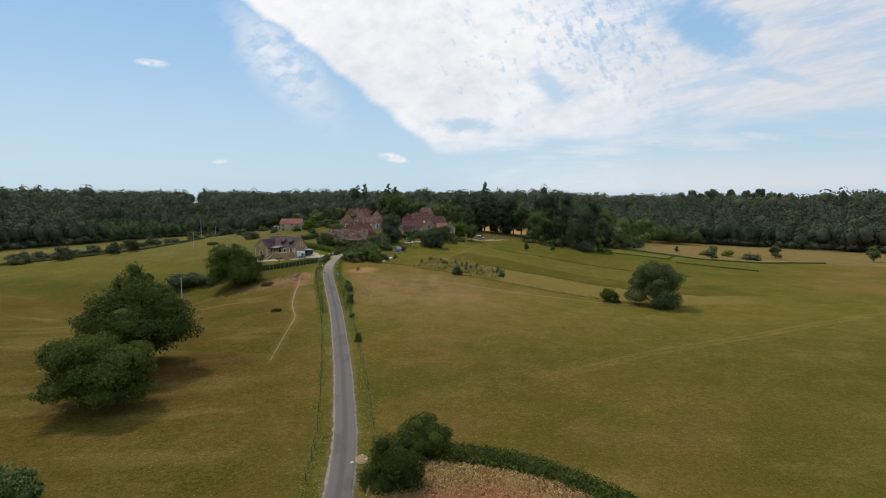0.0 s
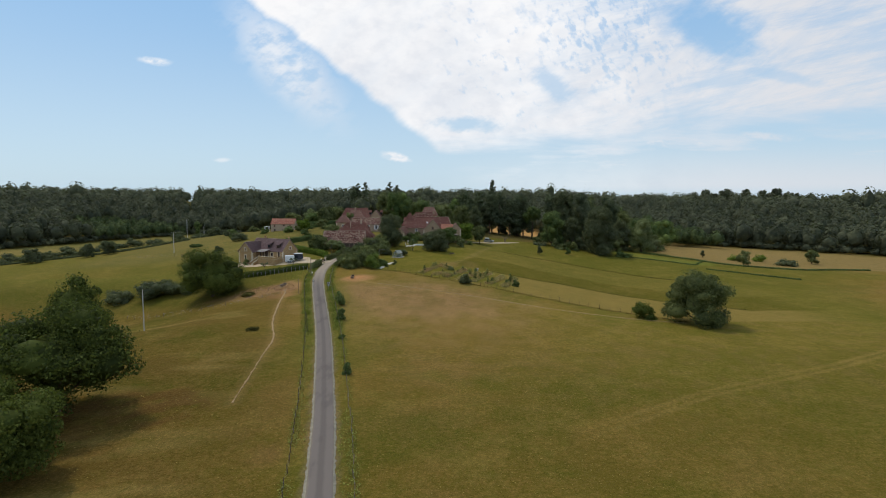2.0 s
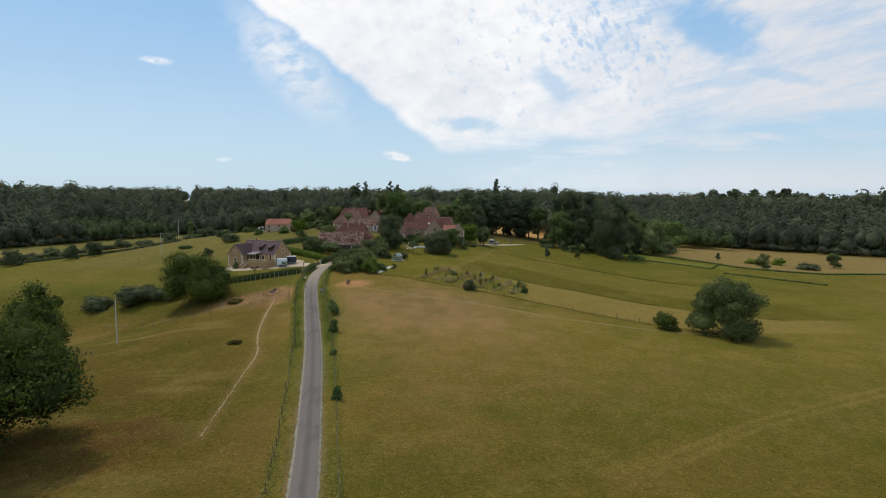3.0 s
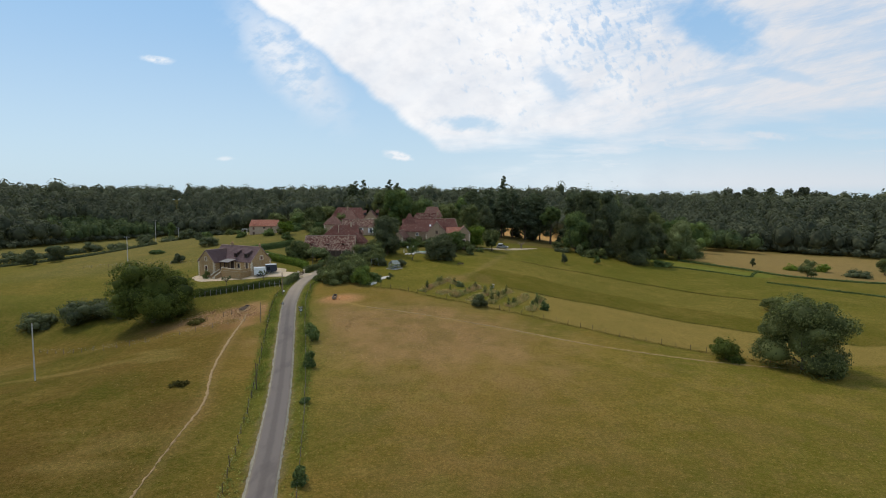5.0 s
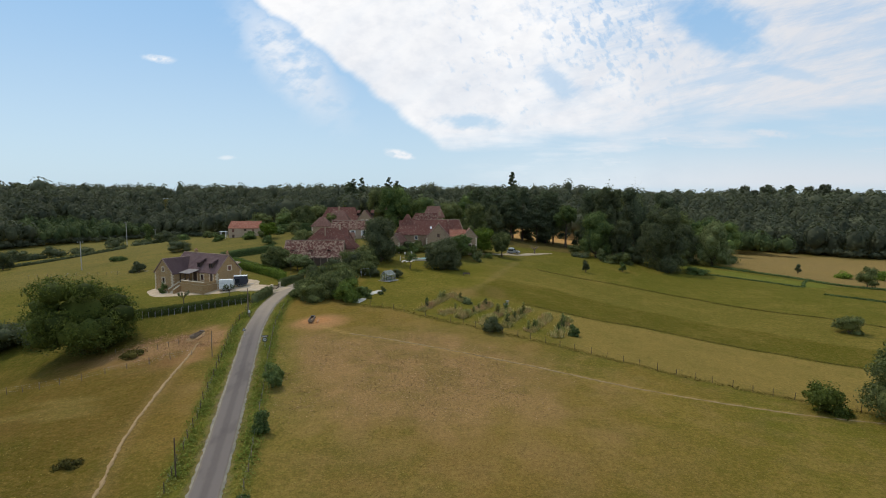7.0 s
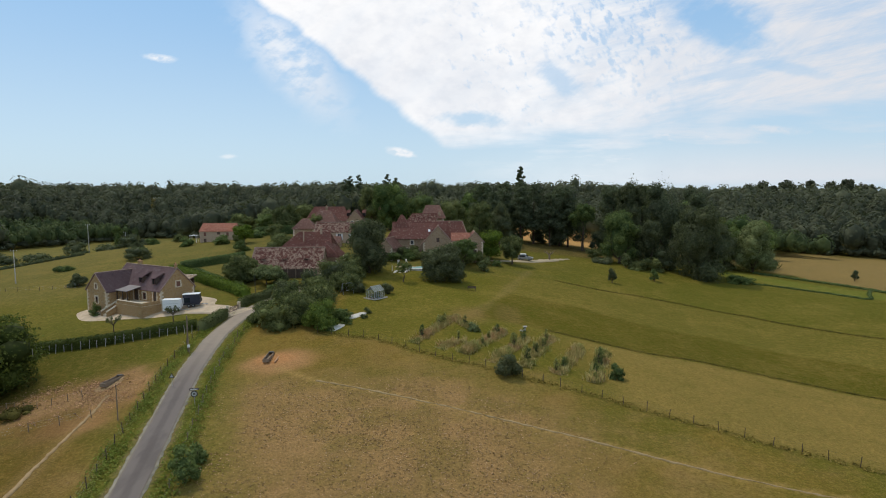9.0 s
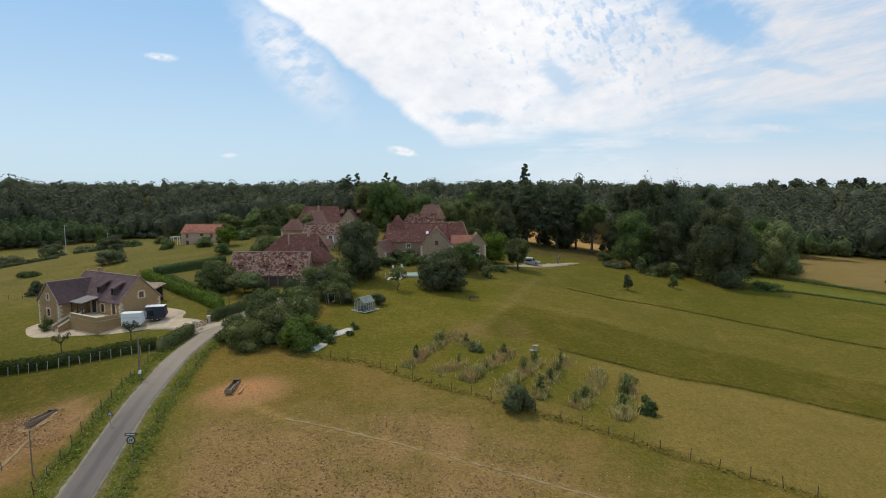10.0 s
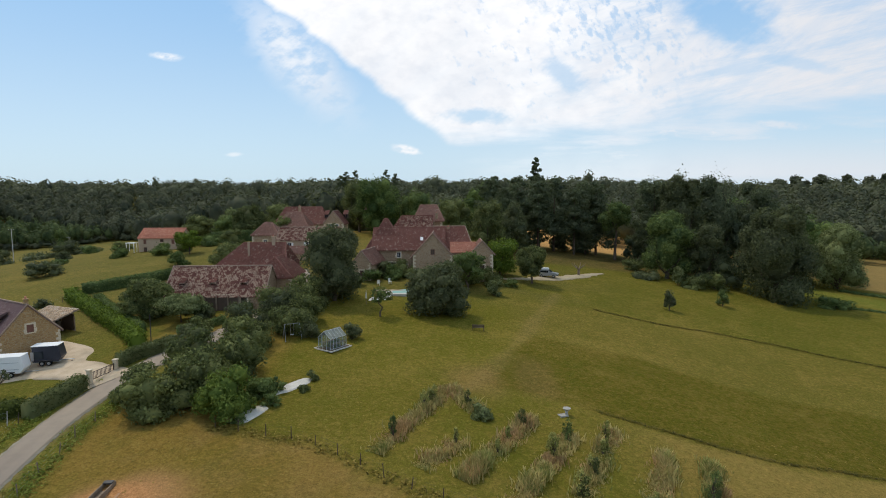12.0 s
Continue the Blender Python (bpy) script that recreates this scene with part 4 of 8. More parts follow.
def pine(name, label, x, y, h, w, seed, leaves=4000, size=0.5, bare=0.3, group="", mat=None):
    t = thing(name, label, "tree", x, y, at_ground(x, y) - 0.1, seed * 40 % 360, group)
    bm = rod((0, 0, -0.3), (0.1, 0, h * 0.95), h * 0.017, 9, 0.04)
    rng = np.random.RandomState(seed)
    for k in range(7):
        a, z = k * 2.4, h * (bare * 0.9 + 0.07 * k)
        rod((0, 0, z), (math.cos(a) * w * 0.3, math.sin(a) * w * 0.3, z + 0.6), 0.09, 5, 0.03, bm)
    part("trunk", bm, M_BARK, t)
    part("crown", crown_mesh("crown", pine_lobes(h, w, seed, bare), leaves, size, seed, 0.7, 1.2), mat or M_PINE, t)
    return t


def hedge(name, label, points, width, height, mat, seed, per_m=150, size=0.16, category="hedge", rough=0.10):
    """A clipped hedge along a line: a rounded leafy body."""
    pos, way = along(points, 0.5)
    rng = np.random.RandomState(seed)
    cx, cy = pos.mean(0)
    t = thing(name, label, category, cx, cy, at_ground(cx, cy))
    side = np.stack([way[:, 1], -way[:, 0]], 1)
    prof = [(-0.46, -0.2), (-0.5, 0.5), (-0.42, 0.92), (0, 1.0), (0.42, 0.92), (0.5, 0.5), (0.46, -0.2)]
    v = []
    for i in range(len(pos)):
        g = at_ground(*pos[i])
        k = 1 + rng.normal(0, 0.05)
        for a, b in prof:
            q = pos[i] + side[i] * a * width * (0.93 + rng.normal(0, 0.04))
            v.append((q[0] - cx, q[1] - cy, g + b * height * k * 0.95 - at_ground(cx, cy)))
    m = len(prof)
    f = [(i * m + j, i * m + j + 1, (i + 1) * m + j + 1, (i + 1) * m + j) for i in range(len(pos) - 1) for j in range(m - 1)]
    f = [q for a, b, c, d in f for q in ((a, b, c), (a, c, d))]
    e = (len(pos) - 1) * m
    f += [(0, j + 1, j) for j in range(1, m - 1)] + [(e, e + j, e + j + 1) for j in range(1, m - 1)]
    v, f = np.array(v), np.array(f)
    length = 0.5 * len(pos)
    n = int(per_m * length)
    s = rng.rand(n) * (len(pos) - 1.001)
    i, fr = s.astype(int), (s % 1)[:, None]
    centre = pos[i] * (1 - fr) + pos[i + 1] * fr
    k = rng.rand(n) * (m - 1.001)
    j, kr = k.astype(int), (k % 1)[:, None]
    pr = np.array(prof)
    ab = pr[j] * (1 - kr) + pr[j + 1] * kr
    xy = centre + side[i] * ab[:, :1] * width
    z = land(centre[:, 0], centre[:, 1]) + ab[:, 1] * height
    p = np.c_[xy[:, 0] - cx, xy[:, 1] - cy, z - at_ground(cx, cy)] + rng.normal(0, rough, (n, 3))
    nor = np.c_[side[i] * ab[:, :1] * 2, np.maximum(ab[:, 1:] - 0.3, 0)]
    lv, lf = leaf_cards(p, nor / (np.linalg.norm(nor, axis=1, keepdims=True) + 1e-6), size * rng.uniform(0.7, 1.4, n), rng)
    part("leaves", raw_mesh("leaves", np.r_[lv, v], np.r_[lf, f + len(lv)]), mat, t)
    return t


def tufts(name, label, x, y, h, w, mat, seed, blades=3, stand=0.35):
    """Grass tufts, each a few small leaning sprays, as one lot; stand: how upright they are."""
    rng = np.random.RandomState(seed)
    n = len(x)
    V, F = [], []
    z = land(x, y)
    for k in range(blades):
        p = np.c_[x + rng.normal(0, 0.5, n) * w, y + rng.normal(0, 0.5, n) * w, z + h * rng.uniform(0.15, 1.0, n)]
        side = rng.normal(0, 1, (n, 3)) * np.array([1, 1, 0.2])
        nor = np.array([0, 0, 1.0]) * (1 - stand) + side * stand
        nor /= np.linalg.norm(nor, axis=1, keepdims=True)
        v, f = leaf_cards(p, nor, w * rng.uniform(0.6, 1.4, n), rng, 0.35, 1.5)
        V.append(v)
        F.append(f + k * 4 * n)
    return tagged(part(name, raw_mesh(name, np.concatenate(V), np.concatenate(F)), mat, None), label, "grass", kind="stuff")


# big trees of the pasture
tree("oak_tree", "broad dark oak with a low spreading crown in the pasture", -49.2, 81.5, 10.6, 16.6, M_OAK_NEAR, 11, 22000, 0.34, 0.16, 24, 0.30)
tree("oak_tree", "tall dense dark green oak at the middle of the clump", -53.5, 100, 14.6, 20.5, M_OAK_NEAR, 12, 22000, 0.40, 0.08, 26, 0.34)
tree("oak_tree", "dark oak standing behind the larger oaks", -69.6, 129, 16.4, 9.6, M_OAK_NEAR, 13, 8000, 0.42, 0.12, 16)
tree("oak_tree", "small dark oak beside the fence line", -62, 120, 8, 9, M_OAK_NEAR, 14, 4000, 0.45, 0.1, 12)
tree("spreading_tree", "wide dark dome-shaped tree in the pasture below the house", -66, 185.5, 14.0, 18.6, M_OAK_NEAR, 15, 20000, 0.36, 0.04, 26, 0.34)
tree("walnut_tree", "round green walnut tree on the field edge", 62.2, 156.5, 12.0, 15.2, M_OAK, 16, 18000, 0.38, -0.05, 24)
bush("round_bush", "round dark green bush beside the walnut tree", 51, 161, 4.6, 5.8, M_OAK_NEAR, 17, 2500, 0.34)
bush("large_bush", "pale green bush near the bottom of the pasture", -42.5, 54.5, 4.6, 6.6, M_HEDGE, 18, 2600, 0.36)
bush("large_bush", "dark green thicket bush beside the lane", -1.0, 66.5, 4.6, 6.4, M_OAK_NEAR, 19, 11000, 0.20, 14)
bush("large_bush", "dark green thicket bush beside the lane", -4.6, 58.6, 6.2, 6.4, M_OAK_NEAR, 20, 11000, 0.20, 14)
bush("thicket", "dark hedge thicket in the pasture below the trees", -88, 196, 4.8, 12, M_DARK, 22, 3500, 0.4, 14)
bush("thicket", "low dark scrub along the field boundary", -79.5, 195, 3.0, 9, M_DARK, 23, 2200, 0.36, 12)
bush("thicket", "low dark scrub along the field boundary", -98.3, 194.5, 2.6, 8.5, M_DARK, 24, 2000, 0.36, 12)
for i, (x, y, h, w) in enumerate([(-24.9, 161.5, 3.4, 2.8), (-22.6, 149.3, 2.6, 2.2), (-25.3, 164.6, 2.2, 2.0), (-16.0, 116.2, 2.0, 1.8), (-20.2, 136.2, 0.9, 1.4)]):
    bush("verge_bush", "small green shrub on the road verge", x, y, h, w, M_HEDGE, 30 + i, 900, 0.24, 6, group="verge shrubs")
bush("scrub_clump", "low dark scrub clump in the pasture", -40.6, 142.8, 0.8, 2.8, M_EDGE_GRASS, 36, 700, 0.2, 7)
bush("scrub_clump", "low dark scrub by the trampled earth", -53.5, 178.5, 1.1, 4.5, M_EDGE_GRASS, 37, 900, 0.22, 8)

# ---- buildings ----
def moved(mesh, m):
    if isinstance(mesh, bmesh.types.BMesh):
        mesh.transform(m)
    else:
        mesh.transform(m)
    return mesh


def tiled_slope(A, B, C, D, course=0.30, wide=0.26, seed=0):
    """Rows of separate tiles over the slope with eave A-B and upper edge D-C, each tile tipped a little over the row below."""
    rng = np.random.RandomState(seed)
    A, B, C, D = (np.array(p, float) for p in (A, B, C, D))
    up = ((D - A) + (C - B)) / 2
    n = np.cross(B - A, up)
    n /= np.linalg.norm(n)
    if n[2] < 0:
        n = -n
    rows = max(2, int(np.linalg.norm(np.cross(D - A, (B - A) / np.linalg.norm(B - A))) / course))
    V = []
    for r in range(rows):
        f0, f1 = r / rows, min(1.0, (r + 1.12) / rows)
        a0, b0 = A + (D - A) * f0, B + (C - B) * f0
        a1, b1 = A + (D - A) * f1, B + (C - B) * f1
        length = np.linalg.norm(b0 - a0)
        k = max(1, int(length / wide))
        s = np.linspace(0, 1, k + 1)
        lift0 = (0.05 + rng.normal(0, 0.008, k))[:, None] * n
        lift1 = 0.012 * n
        s0, s1 = s[:-1, None] + 0.006, s[1:, None] - 0.006
        p0, p1 = a0 + (b0 - a0) * s0 + lift0, a0 + (b0 - a0) * s1 + lift0
        q1, q0 = a1 + (b1 - a1) * s1 + lift1, a1 + (b1 - a1) * s0 + lift1
        d0, d1 = p0 - n * 0.05, p1 - n * 0.05
        V.append(np.stack([p0, p1, q1, q0, d0, d1], 1))
    V = np.concatenate(V)
    mid = V.mean(1)
    V = V + (cloud(mid[:, 0] + 50 + seed, mid[:, 1] + 90, 2.2, 2) * 0.16)[:, None, None] * n        # old roofs lie unevenly
    i = np.arange(len(V))[:, None] * 6
    F = np.concatenate([i + [0, 1, 2, 3], i + [4, 5, 1, 0]], 1).reshape(-1, 4)
    return V.reshape(-1, 3), F


def solid_slab(points, thick):
    """A plate with the given outline, thick downwards."""
    bm = bmesh.new()
    top = [bm.verts.new(p) for p in points]
    low = [bm.verts.new((p[0], p[1], p[2] - thick)) for p in points]
    bm.faces.new(top)
    bm.faces.new(low[::-1])
    for i in range(len(points)):
        j = (i + 1) % len(points)
        bm.faces.new((top[i], low[i], low[j], top[j]))
    bmesh.ops.recalc_face_normals(bm, faces=bm.faces[:])
    return bm


def facade(length, height, holes, peak=0.0, deep=0.28, low=-1.2):
    """A wall in the plane y = 0, outside towards -y, from x = -length/2; holes (x, z, w, h) run right through its depth."""
    xs = sorted({-length / 2, length / 2, *[h[0] - h[2] / 2 for h in holes], *[h[0] + h[2] / 2 for h in holes]})
    zs = sorted({low, height, *[h[1] for h in holes if h[1] < height], *[min(h[1] + h[3], height) for h in holes]})
    V, F = [], []

    def quad(*p):
        F.append(tuple(range(len(V), len(V) + len(p))))
        V.extend(p)

    def inside(x, z):
        return any(abs(x - h[0]) < h[2] / 2 and h[1] < z < h[1] + h[3] for h in holes)

    for a, b in zip(xs[:-1], xs[1:]):
        for c, d in zip(zs[:-1], zs[1:]):
            if not inside((a + b) / 2, (c + d) / 2):
                quad((a, 0, c), (b, 0, c), (b, 0, d), (a, 0, d))
                quad((a, deep, d), (b, deep, d), (b, deep, c), (a, deep, c))
    if peak:
        # the gable over the eaves, with its windows cut out of the middle
        up = [h for h in holes if h[1] + h[3] > height]
        if up:
            x, z, w, h = up[0]
            a, b, t = x - w / 2, x + w / 2, z + h
            half = length / 2
            za = lambda q: height + (peak - height) * (1 - abs(q) / half)
            base = max(z, height)
            quad((-half, 0, height), (a, 0, height), (a, 0, za(a)))
            quad((b, 0, height), (half, 0, height), (b, 0, za(b)))
            quad((a, 0, t), (b, 0, t), (b, 0, za(b)), (0, 0, peak), (a, 0, za(a)))
            if base > height:
                quad((a, 0, height), (b, 0, height), (b, 0, base), (a, 0, base))
        else:
            quad((-length / 2, 0, height), (length / 2, 0, height), (0, 0, peak))
    for x, z, w, h in holes:
        a, b, c, d = x - w / 2, x + w / 2, z, z + h
        for p, q in (((a, c), (b, c)), ((b, c), (b, d)), ((b, d), (a, d)), ((a, d), (a, c))):
            quad((p[0], 0, p[1]), (p[0], deep, p[1]), (q[0], deep, q[1]), (q[0], 0, q[1]))
    return raw_mesh("wall", V, F)


def window_parts(parent, m, x, z, w, h, style, surround):
    """What fills an opening of a facade: frame, panes or leaves, shutters, dressed stones round it."""
    name = "door" if style.startswith("door") else "window"
    fr = part(name, moved(box((x, 0.16, z + h / 2, w, 0.05, h)), m), M_WOOD_DARK if "dark" in style or "door" in style else M_GLASS, parent, "dark timber door" if name == "door" else "")
    if name == "window":
        fw = 0.07
        mat = M_WHITE if "white" in style else M_SHUTTER_BROWN
        part("frame", moved(box((x - w / 2 + fw / 2, 0.12, z + h / 2, fw, 0.06, h), (x + w / 2 - fw / 2, 0.12, z + h / 2, fw, 0.06, h), (x, 0.12, z + fw / 2, w - 2 * fw, 0.06, fw), (x, 0.12, z + h - fw / 2, w - 2 * fw, 0.06, fw), (x, 0.118, z + h / 2, fw * 0.8, 0.05, h - 2 * fw)), m), mat, fr)
    if "shut" in style:
        for s in (-1, 1):
            part("shutter", moved(box((x + s * w * 0.78, -0.04, z + h / 2, w * 0.48, 0.05, h), bevel=0.01), m), M_SHUTTER, fr, "pale painted shutter")
    if "closed" in style:
        part("shutter", moved(box((x - w / 4, 0.07, z + h / 2, w * 0.49, 0.05, h * 0.98), (x + w / 4, 0.07, z + h / 2, w * 0.49, 0.05, h * 0.98)), m), M_SHUTTER_BROWN, fr, "closed brown wooden shutters")
    if surround:
        k = 0.22
        stones = [(x, -0.015, z + h + k / 2, w + 2 * k, 0.07, k), (x, -0.015, z - 0.07, w + 2 * k, 0.09, 0.14)]
        for s in (-1, 1):
            n = max(2, int(h / 0.4))
            for i in range(n):
                ww = k if i % 2 else k * 1.5
                stones.append((x + s * (w / 2 + ww / 2), -0.015, z + h * (i + 0.5) / n, ww, 0.07, h / n - 0.02))
        for b in stones:
            part("surround_stone", moved(box(b, bevel=0.012), m), M_QUOIN, fr)


def wing(house, m, L, W, eave, ridge, wall_mat, roof_mat, hip_l=0.0, hip_r=0.0, front=(), back=(), left=(), right=(), over=0.3, quoins=True, surround=True, verge=None, low=-1.2, seed=1, hip_mat=None):
    """One wing: four walls with openings and a tiled roof; ridge along x; hip_l, hip_r: how far the ridge ends are drawn in."""
    sides = (("front", pose(0, -W / 2, 0), L, 0, front), ("back", pose(0, W / 2, 0, 0, 0, 180), L, 0, back),
             ("right", pose(L / 2, 0, 0, 0, 0, 90), W, 0 if hip_r else ridge, right), ("left", pose(-L / 2, 0, 0, 0, 0, -90), W, 0 if hip_l else ridge, left))
    for side, sm, length, peak, holes in sides:
        part("wall", moved(facade(length, eave, [h[:4] for h in holes], peak - 0.05 if peak else 0, 0.3, low), m @ sm), wall_mat, house)
        for h in holes:
            window_parts(house, m @ sm, *h[:4], h[4] if len(h) > 4 else "brown", surround)
    if quoins:
        for cx in (-1, 1):
            for cy in (-1, 1):
                n = int((eave - low - 0.6) / 0.34)
                for i in range(n):
                    a, b = (0.55, 0.3) if i % 2 else (0.3, 0.55)
                    part("quoin", moved(box((cx * (L / 2 - a / 2 + 0.02), cy * (W / 2 - b / 2 + 0.02), low + 0.6 + 0.34 * (i + 0.5), a, b, 0.32), bevel=0.015), m), M_QUOIN, house)
    o, drop = over, over * (ridge - eave) / (W / 2)
    xl, xr = -L / 2 - (0.12 if not hip_l else o), L / 2 + (0.12 if not hip_r else o)
    e = eave - drop
    rl, rr = (-L / 2 + hip_l if hip_l else xl), (L / 2 - hip_r if hip_r else xr)
    yf, yb = -W / 2 - o, W / 2 + o
    slopes = [((xl, yf, e), (xr, yf, e), (rr, 0, ridge), (rl, 0, ridge)), ((xr, yb, e), (xl, yb, e), (rl, 0, ridge), (rr, 0, ridge))]
    if hip_l:
        slopes.append(((xl, yb, e), (xl, yf, e), (rl, 0, ridge), (rl, 0, ridge)))
    if hip_r:
        slopes.append(((xr, yf, e), (xr, yb, e), (rr, 0, ridge), (rr, 0, ridge)))
    V, F, base = [], [], 0
    roof = None
    for k, (A, B, C, D) in enumerate(slopes):
        pts = [A, B, C, D] if C != D else [A, B, C]
        deck = part("roof" if k == 0 else "roof_side", moved(solid_slab(pts, 0.14), m), hip_mat if hip_mat and k > 1 else roof_mat, house)
        roof = roof or deck
        v, f = tiled_slope(A, B, C, D, seed=seed * 7 + k)
        if hip_mat and k > 1:
            tagged(part("hip_tiles", moved(raw_mesh("hip_tiles", v, f), m), hip_mat, roof), kind="stuff")
            continue
        V.append(v)
        F.append(f + base)
        base += len(v)
    tagged(part("roof_tiles", moved(raw_mesh("roof_tiles", np.concatenate(V), np.concatenate(F)), m), roof_mat, roof), kind="stuff")
    caps = [((rl, 0, ridge), (rr, 0, ridge))]
    if hip_l:
        caps += [((xl, yf, e), (rl, 0, ridge)), ((xl, yb, e), (rl, 0, ridge))]
    if hip_r:
        caps += [((xr, yf, e), (rr, 0, ridge)), ((xr, yb, e), (rr, 0, ridge))]
    for a, b in caps:
        if (Vector(a) - Vector(b)).length > 0.3:
            part("ridge_cap", moved(rod((a[0], a[1], a[2] + 0.04), (b[0], b[1], b[2] + 0.04), 0.11, 7), m), verge or roof_mat, roof)
    if verge:
        for x in ((xl,) if not hip_l else ()) + ((xr,) if not hip_r else ()):
            for y in (yf, yb):
                part("verge", moved(rod((x, y, e + 0.06), (x, 0, ridge + 0.06), 0.09, 6), m), verge, roof)
    return roof


def chimney(house, m, x, y, z, h, mat, wide=0.6):
    c = part("chimney", moved(box((x, y, z + h / 2, wide, wide * 0.8, h), (x, y, z + h + 0.06, wide + 0.14, wide * 0.8 + 0.14, 0.12), bevel=0.02), m), mat, house)
    part("chimney_pot", moved(rod((x, y, z + h + 0.1), (x, y, z + h + 0.4), 0.13, 10, 0.1), m), M_ROOF_ORANGE, c)


def dormer(house, m, x, y, z, w, h, depth, roof_mat, tilt=0.25):
    """A small dormer with a sloped tiled lid, its face at y towards -y."""
    d = part("dormer", moved(box((x - w / 2 + 0.06, y + depth / 2, z + h / 2, 0.12, depth, h), (x + w / 2 - 0.06, y + depth / 2, z + h / 2, 0.12, depth, h)), m), M_WOOD_DARK, house, "small roof dormer with a dark window")
    part("pane", moved(box((x, y + 0.12, z + h / 2, w - 0.24, 0.04, h)), m), M_GLASS, d)
    part("frame", moved(box((x, y + 0.07, z + h / 2, 0.07, 0.05, h), (x, y + 0.07, z + 0.05, w - 0.24, 0.05, 0.1)), m), M_SHUTTER_BROWN, d)
    A, B = (x - w / 2 - 0.15, y - 0.2, z + h), (x + w / 2 + 0.15, y - 0.2, z + h)
    C, D = (x + w / 2 + 0.15, y + depth, z + h + depth * tilt + 0.2), (x - w / 2 - 0.15, y + depth, z + h + depth * tilt + 0.2)
    part("dormer_roof", moved(solid_slab([A, B, C, D], 0.1), m), roof_mat, d)
    v, f = tiled_slope(A, B, C, D)
    tagged(part("dormer_tiles", moved(raw_mesh("dormer_tiles", v, f), m), roof_mat, d), kind="stuff")


I4 = Matrix.Identity(4)


def sloped_wall(x, half, y0, z0, y1, z1, low):
    """A wall of even thickness along y whose top slopes from z0 at y0 to z1 at y1."""
    bm = bmesh.new()
    v = [bm.verts.new((x + s * half, y, z)) for s in (-1, 1) for y, z in ((y0, z0), (y1, z1), (y1, low), (y0, low))]
    bm.faces.new(v[:4])
    bm.faces.new(v[4:][::-1])
    for i in range(4):
        j = (i + 1) % 4
        bm.faces.new((v[i], v[4 + i], v[4 + j], v[j]))
    bmesh.ops.recalc_face_normals(bm, faces=bm.faces[:])
    return bm


def stone_house():
    """The L-shaped house above the lane, with terrace and outside stair."""
    t = thing("stone_house", "L-shaped ochre stone house with plum-brown tiled roofs", "house", -59.3, 222.6, 8.7, -30)
    mm = pose(0.3, 0, 0)
    main_front = [(6.2, 1.95, 1.0, 2.1, "door"), (2.9, 2.3, 1.0, 1.3, "brown"), (0.3, 1.95, 1.5, 2.1, "door dark")]
    wing(t, mm, 16.2, 7.0, 4.5, 8.2, M_STONE, M_ROOF_NEW, front=main_front, right=[(0.15, 4.65, 0.8, 1.0, "closed")], verge=M_MORTAR, seed=3, low=-1.0)
    lw = pose(-4.8, -3.2, 0, 0, 0, -90)
    wing(t, lw, 9.6, 6.6, 4.2, 7.3, M_STONE, M_ROOF_NEW, right=[(0, 1.6, 0.85, 1.25, "brown"), (0, 4.35, 0.6, 0.95, "brown")], back=[(1.6, 2.3, 1.0, 1.3, "brown")], verge=M_MORTAR, seed=4, low=-1.0)
    chimney(t, I4, -3.6, 0.2, 7.6, 1.3, M_STONE, 0.7)
    chimney(t, I4, 7.9, 0.1, 7.9, 0.9, M_STONE, 0.5)
    for x in (1.4, 5.6):
        dormer(t, I4, x, -2.95, 5.2, 1.2, 1.2, 1.8, M_ROOF_NEW, 0.4)
    # terrace and stair
    z0, z1 = -1.0, 1.9
    part("terrace", box((4.3, -5.4, (z0 + z1) / 2, 8.2, 3.8, z1 - z0)), M_STONE, t, "raised stone terrace")
    part("terrace_paving", box((4.3, -5.4, z1 + 0.03, 8.3, 3.85, 0.06), bevel=0.01), M_QUOIN, t)
    part("parapet", box((4.6, -7.2, z1 + 0.35, 7.6, 0.28, 0.6)), M_STONE, t)
    part("parapet_coping", box((4.6, -7.2, z1 + 0.69, 7.8, 0.4, 0.09), bevel=0.015), M_QUOIN, t)
    part("parapet", box((8.25, -5.4, z1 + 0.35, 0.28, 3.3, 0.6)), M_STONE, t)
    part("landing", box((-0.6, -4.2, (z0 + z1) / 2, 1.7, 1.6, z1 - z0)), M_STONE, t)
    for i in range(11):
        y = -5.1 - 0.36 * i
        top = z1 - 0.18 * (i + 1)
        part("step", box((-0.6, y, (top - 1.0) / 2, 1.5, 0.365, top + 1.0), bevel=0.012), M_QUOIN, t)
    for x in (-1.45, 0.3):
        part("stair_wall", sloped_wall(x, 0.14, -4.9, z1 + 0.6, -9.1, 0.5, -1.0), M_STONE, t)
        part("stair_coping", rod((x, -4.9, z1 + 0.63), (x, -9.15, 0.53), 0.17, 6), M_QUOIN, t, "pale stone coping")
    # porch roof on posts
    p = part("porch_roof", solid_slab([(-1.3, -6.4, 4.15), (2.4, -6.4, 4.15), (2.4, -3.5, 4.75), (-1.3, -3.5, 4.75)], 0.12), M_PORCH, t, "low grey sloped porch roof")
    for x in (-1.1, 0.7, 2.2):
        part("porch_post", box((x, -6.2, 3.0, 0.16, 0.16, 2.3), bevel=0.01), M_WOOD_DARK, p)
    return t


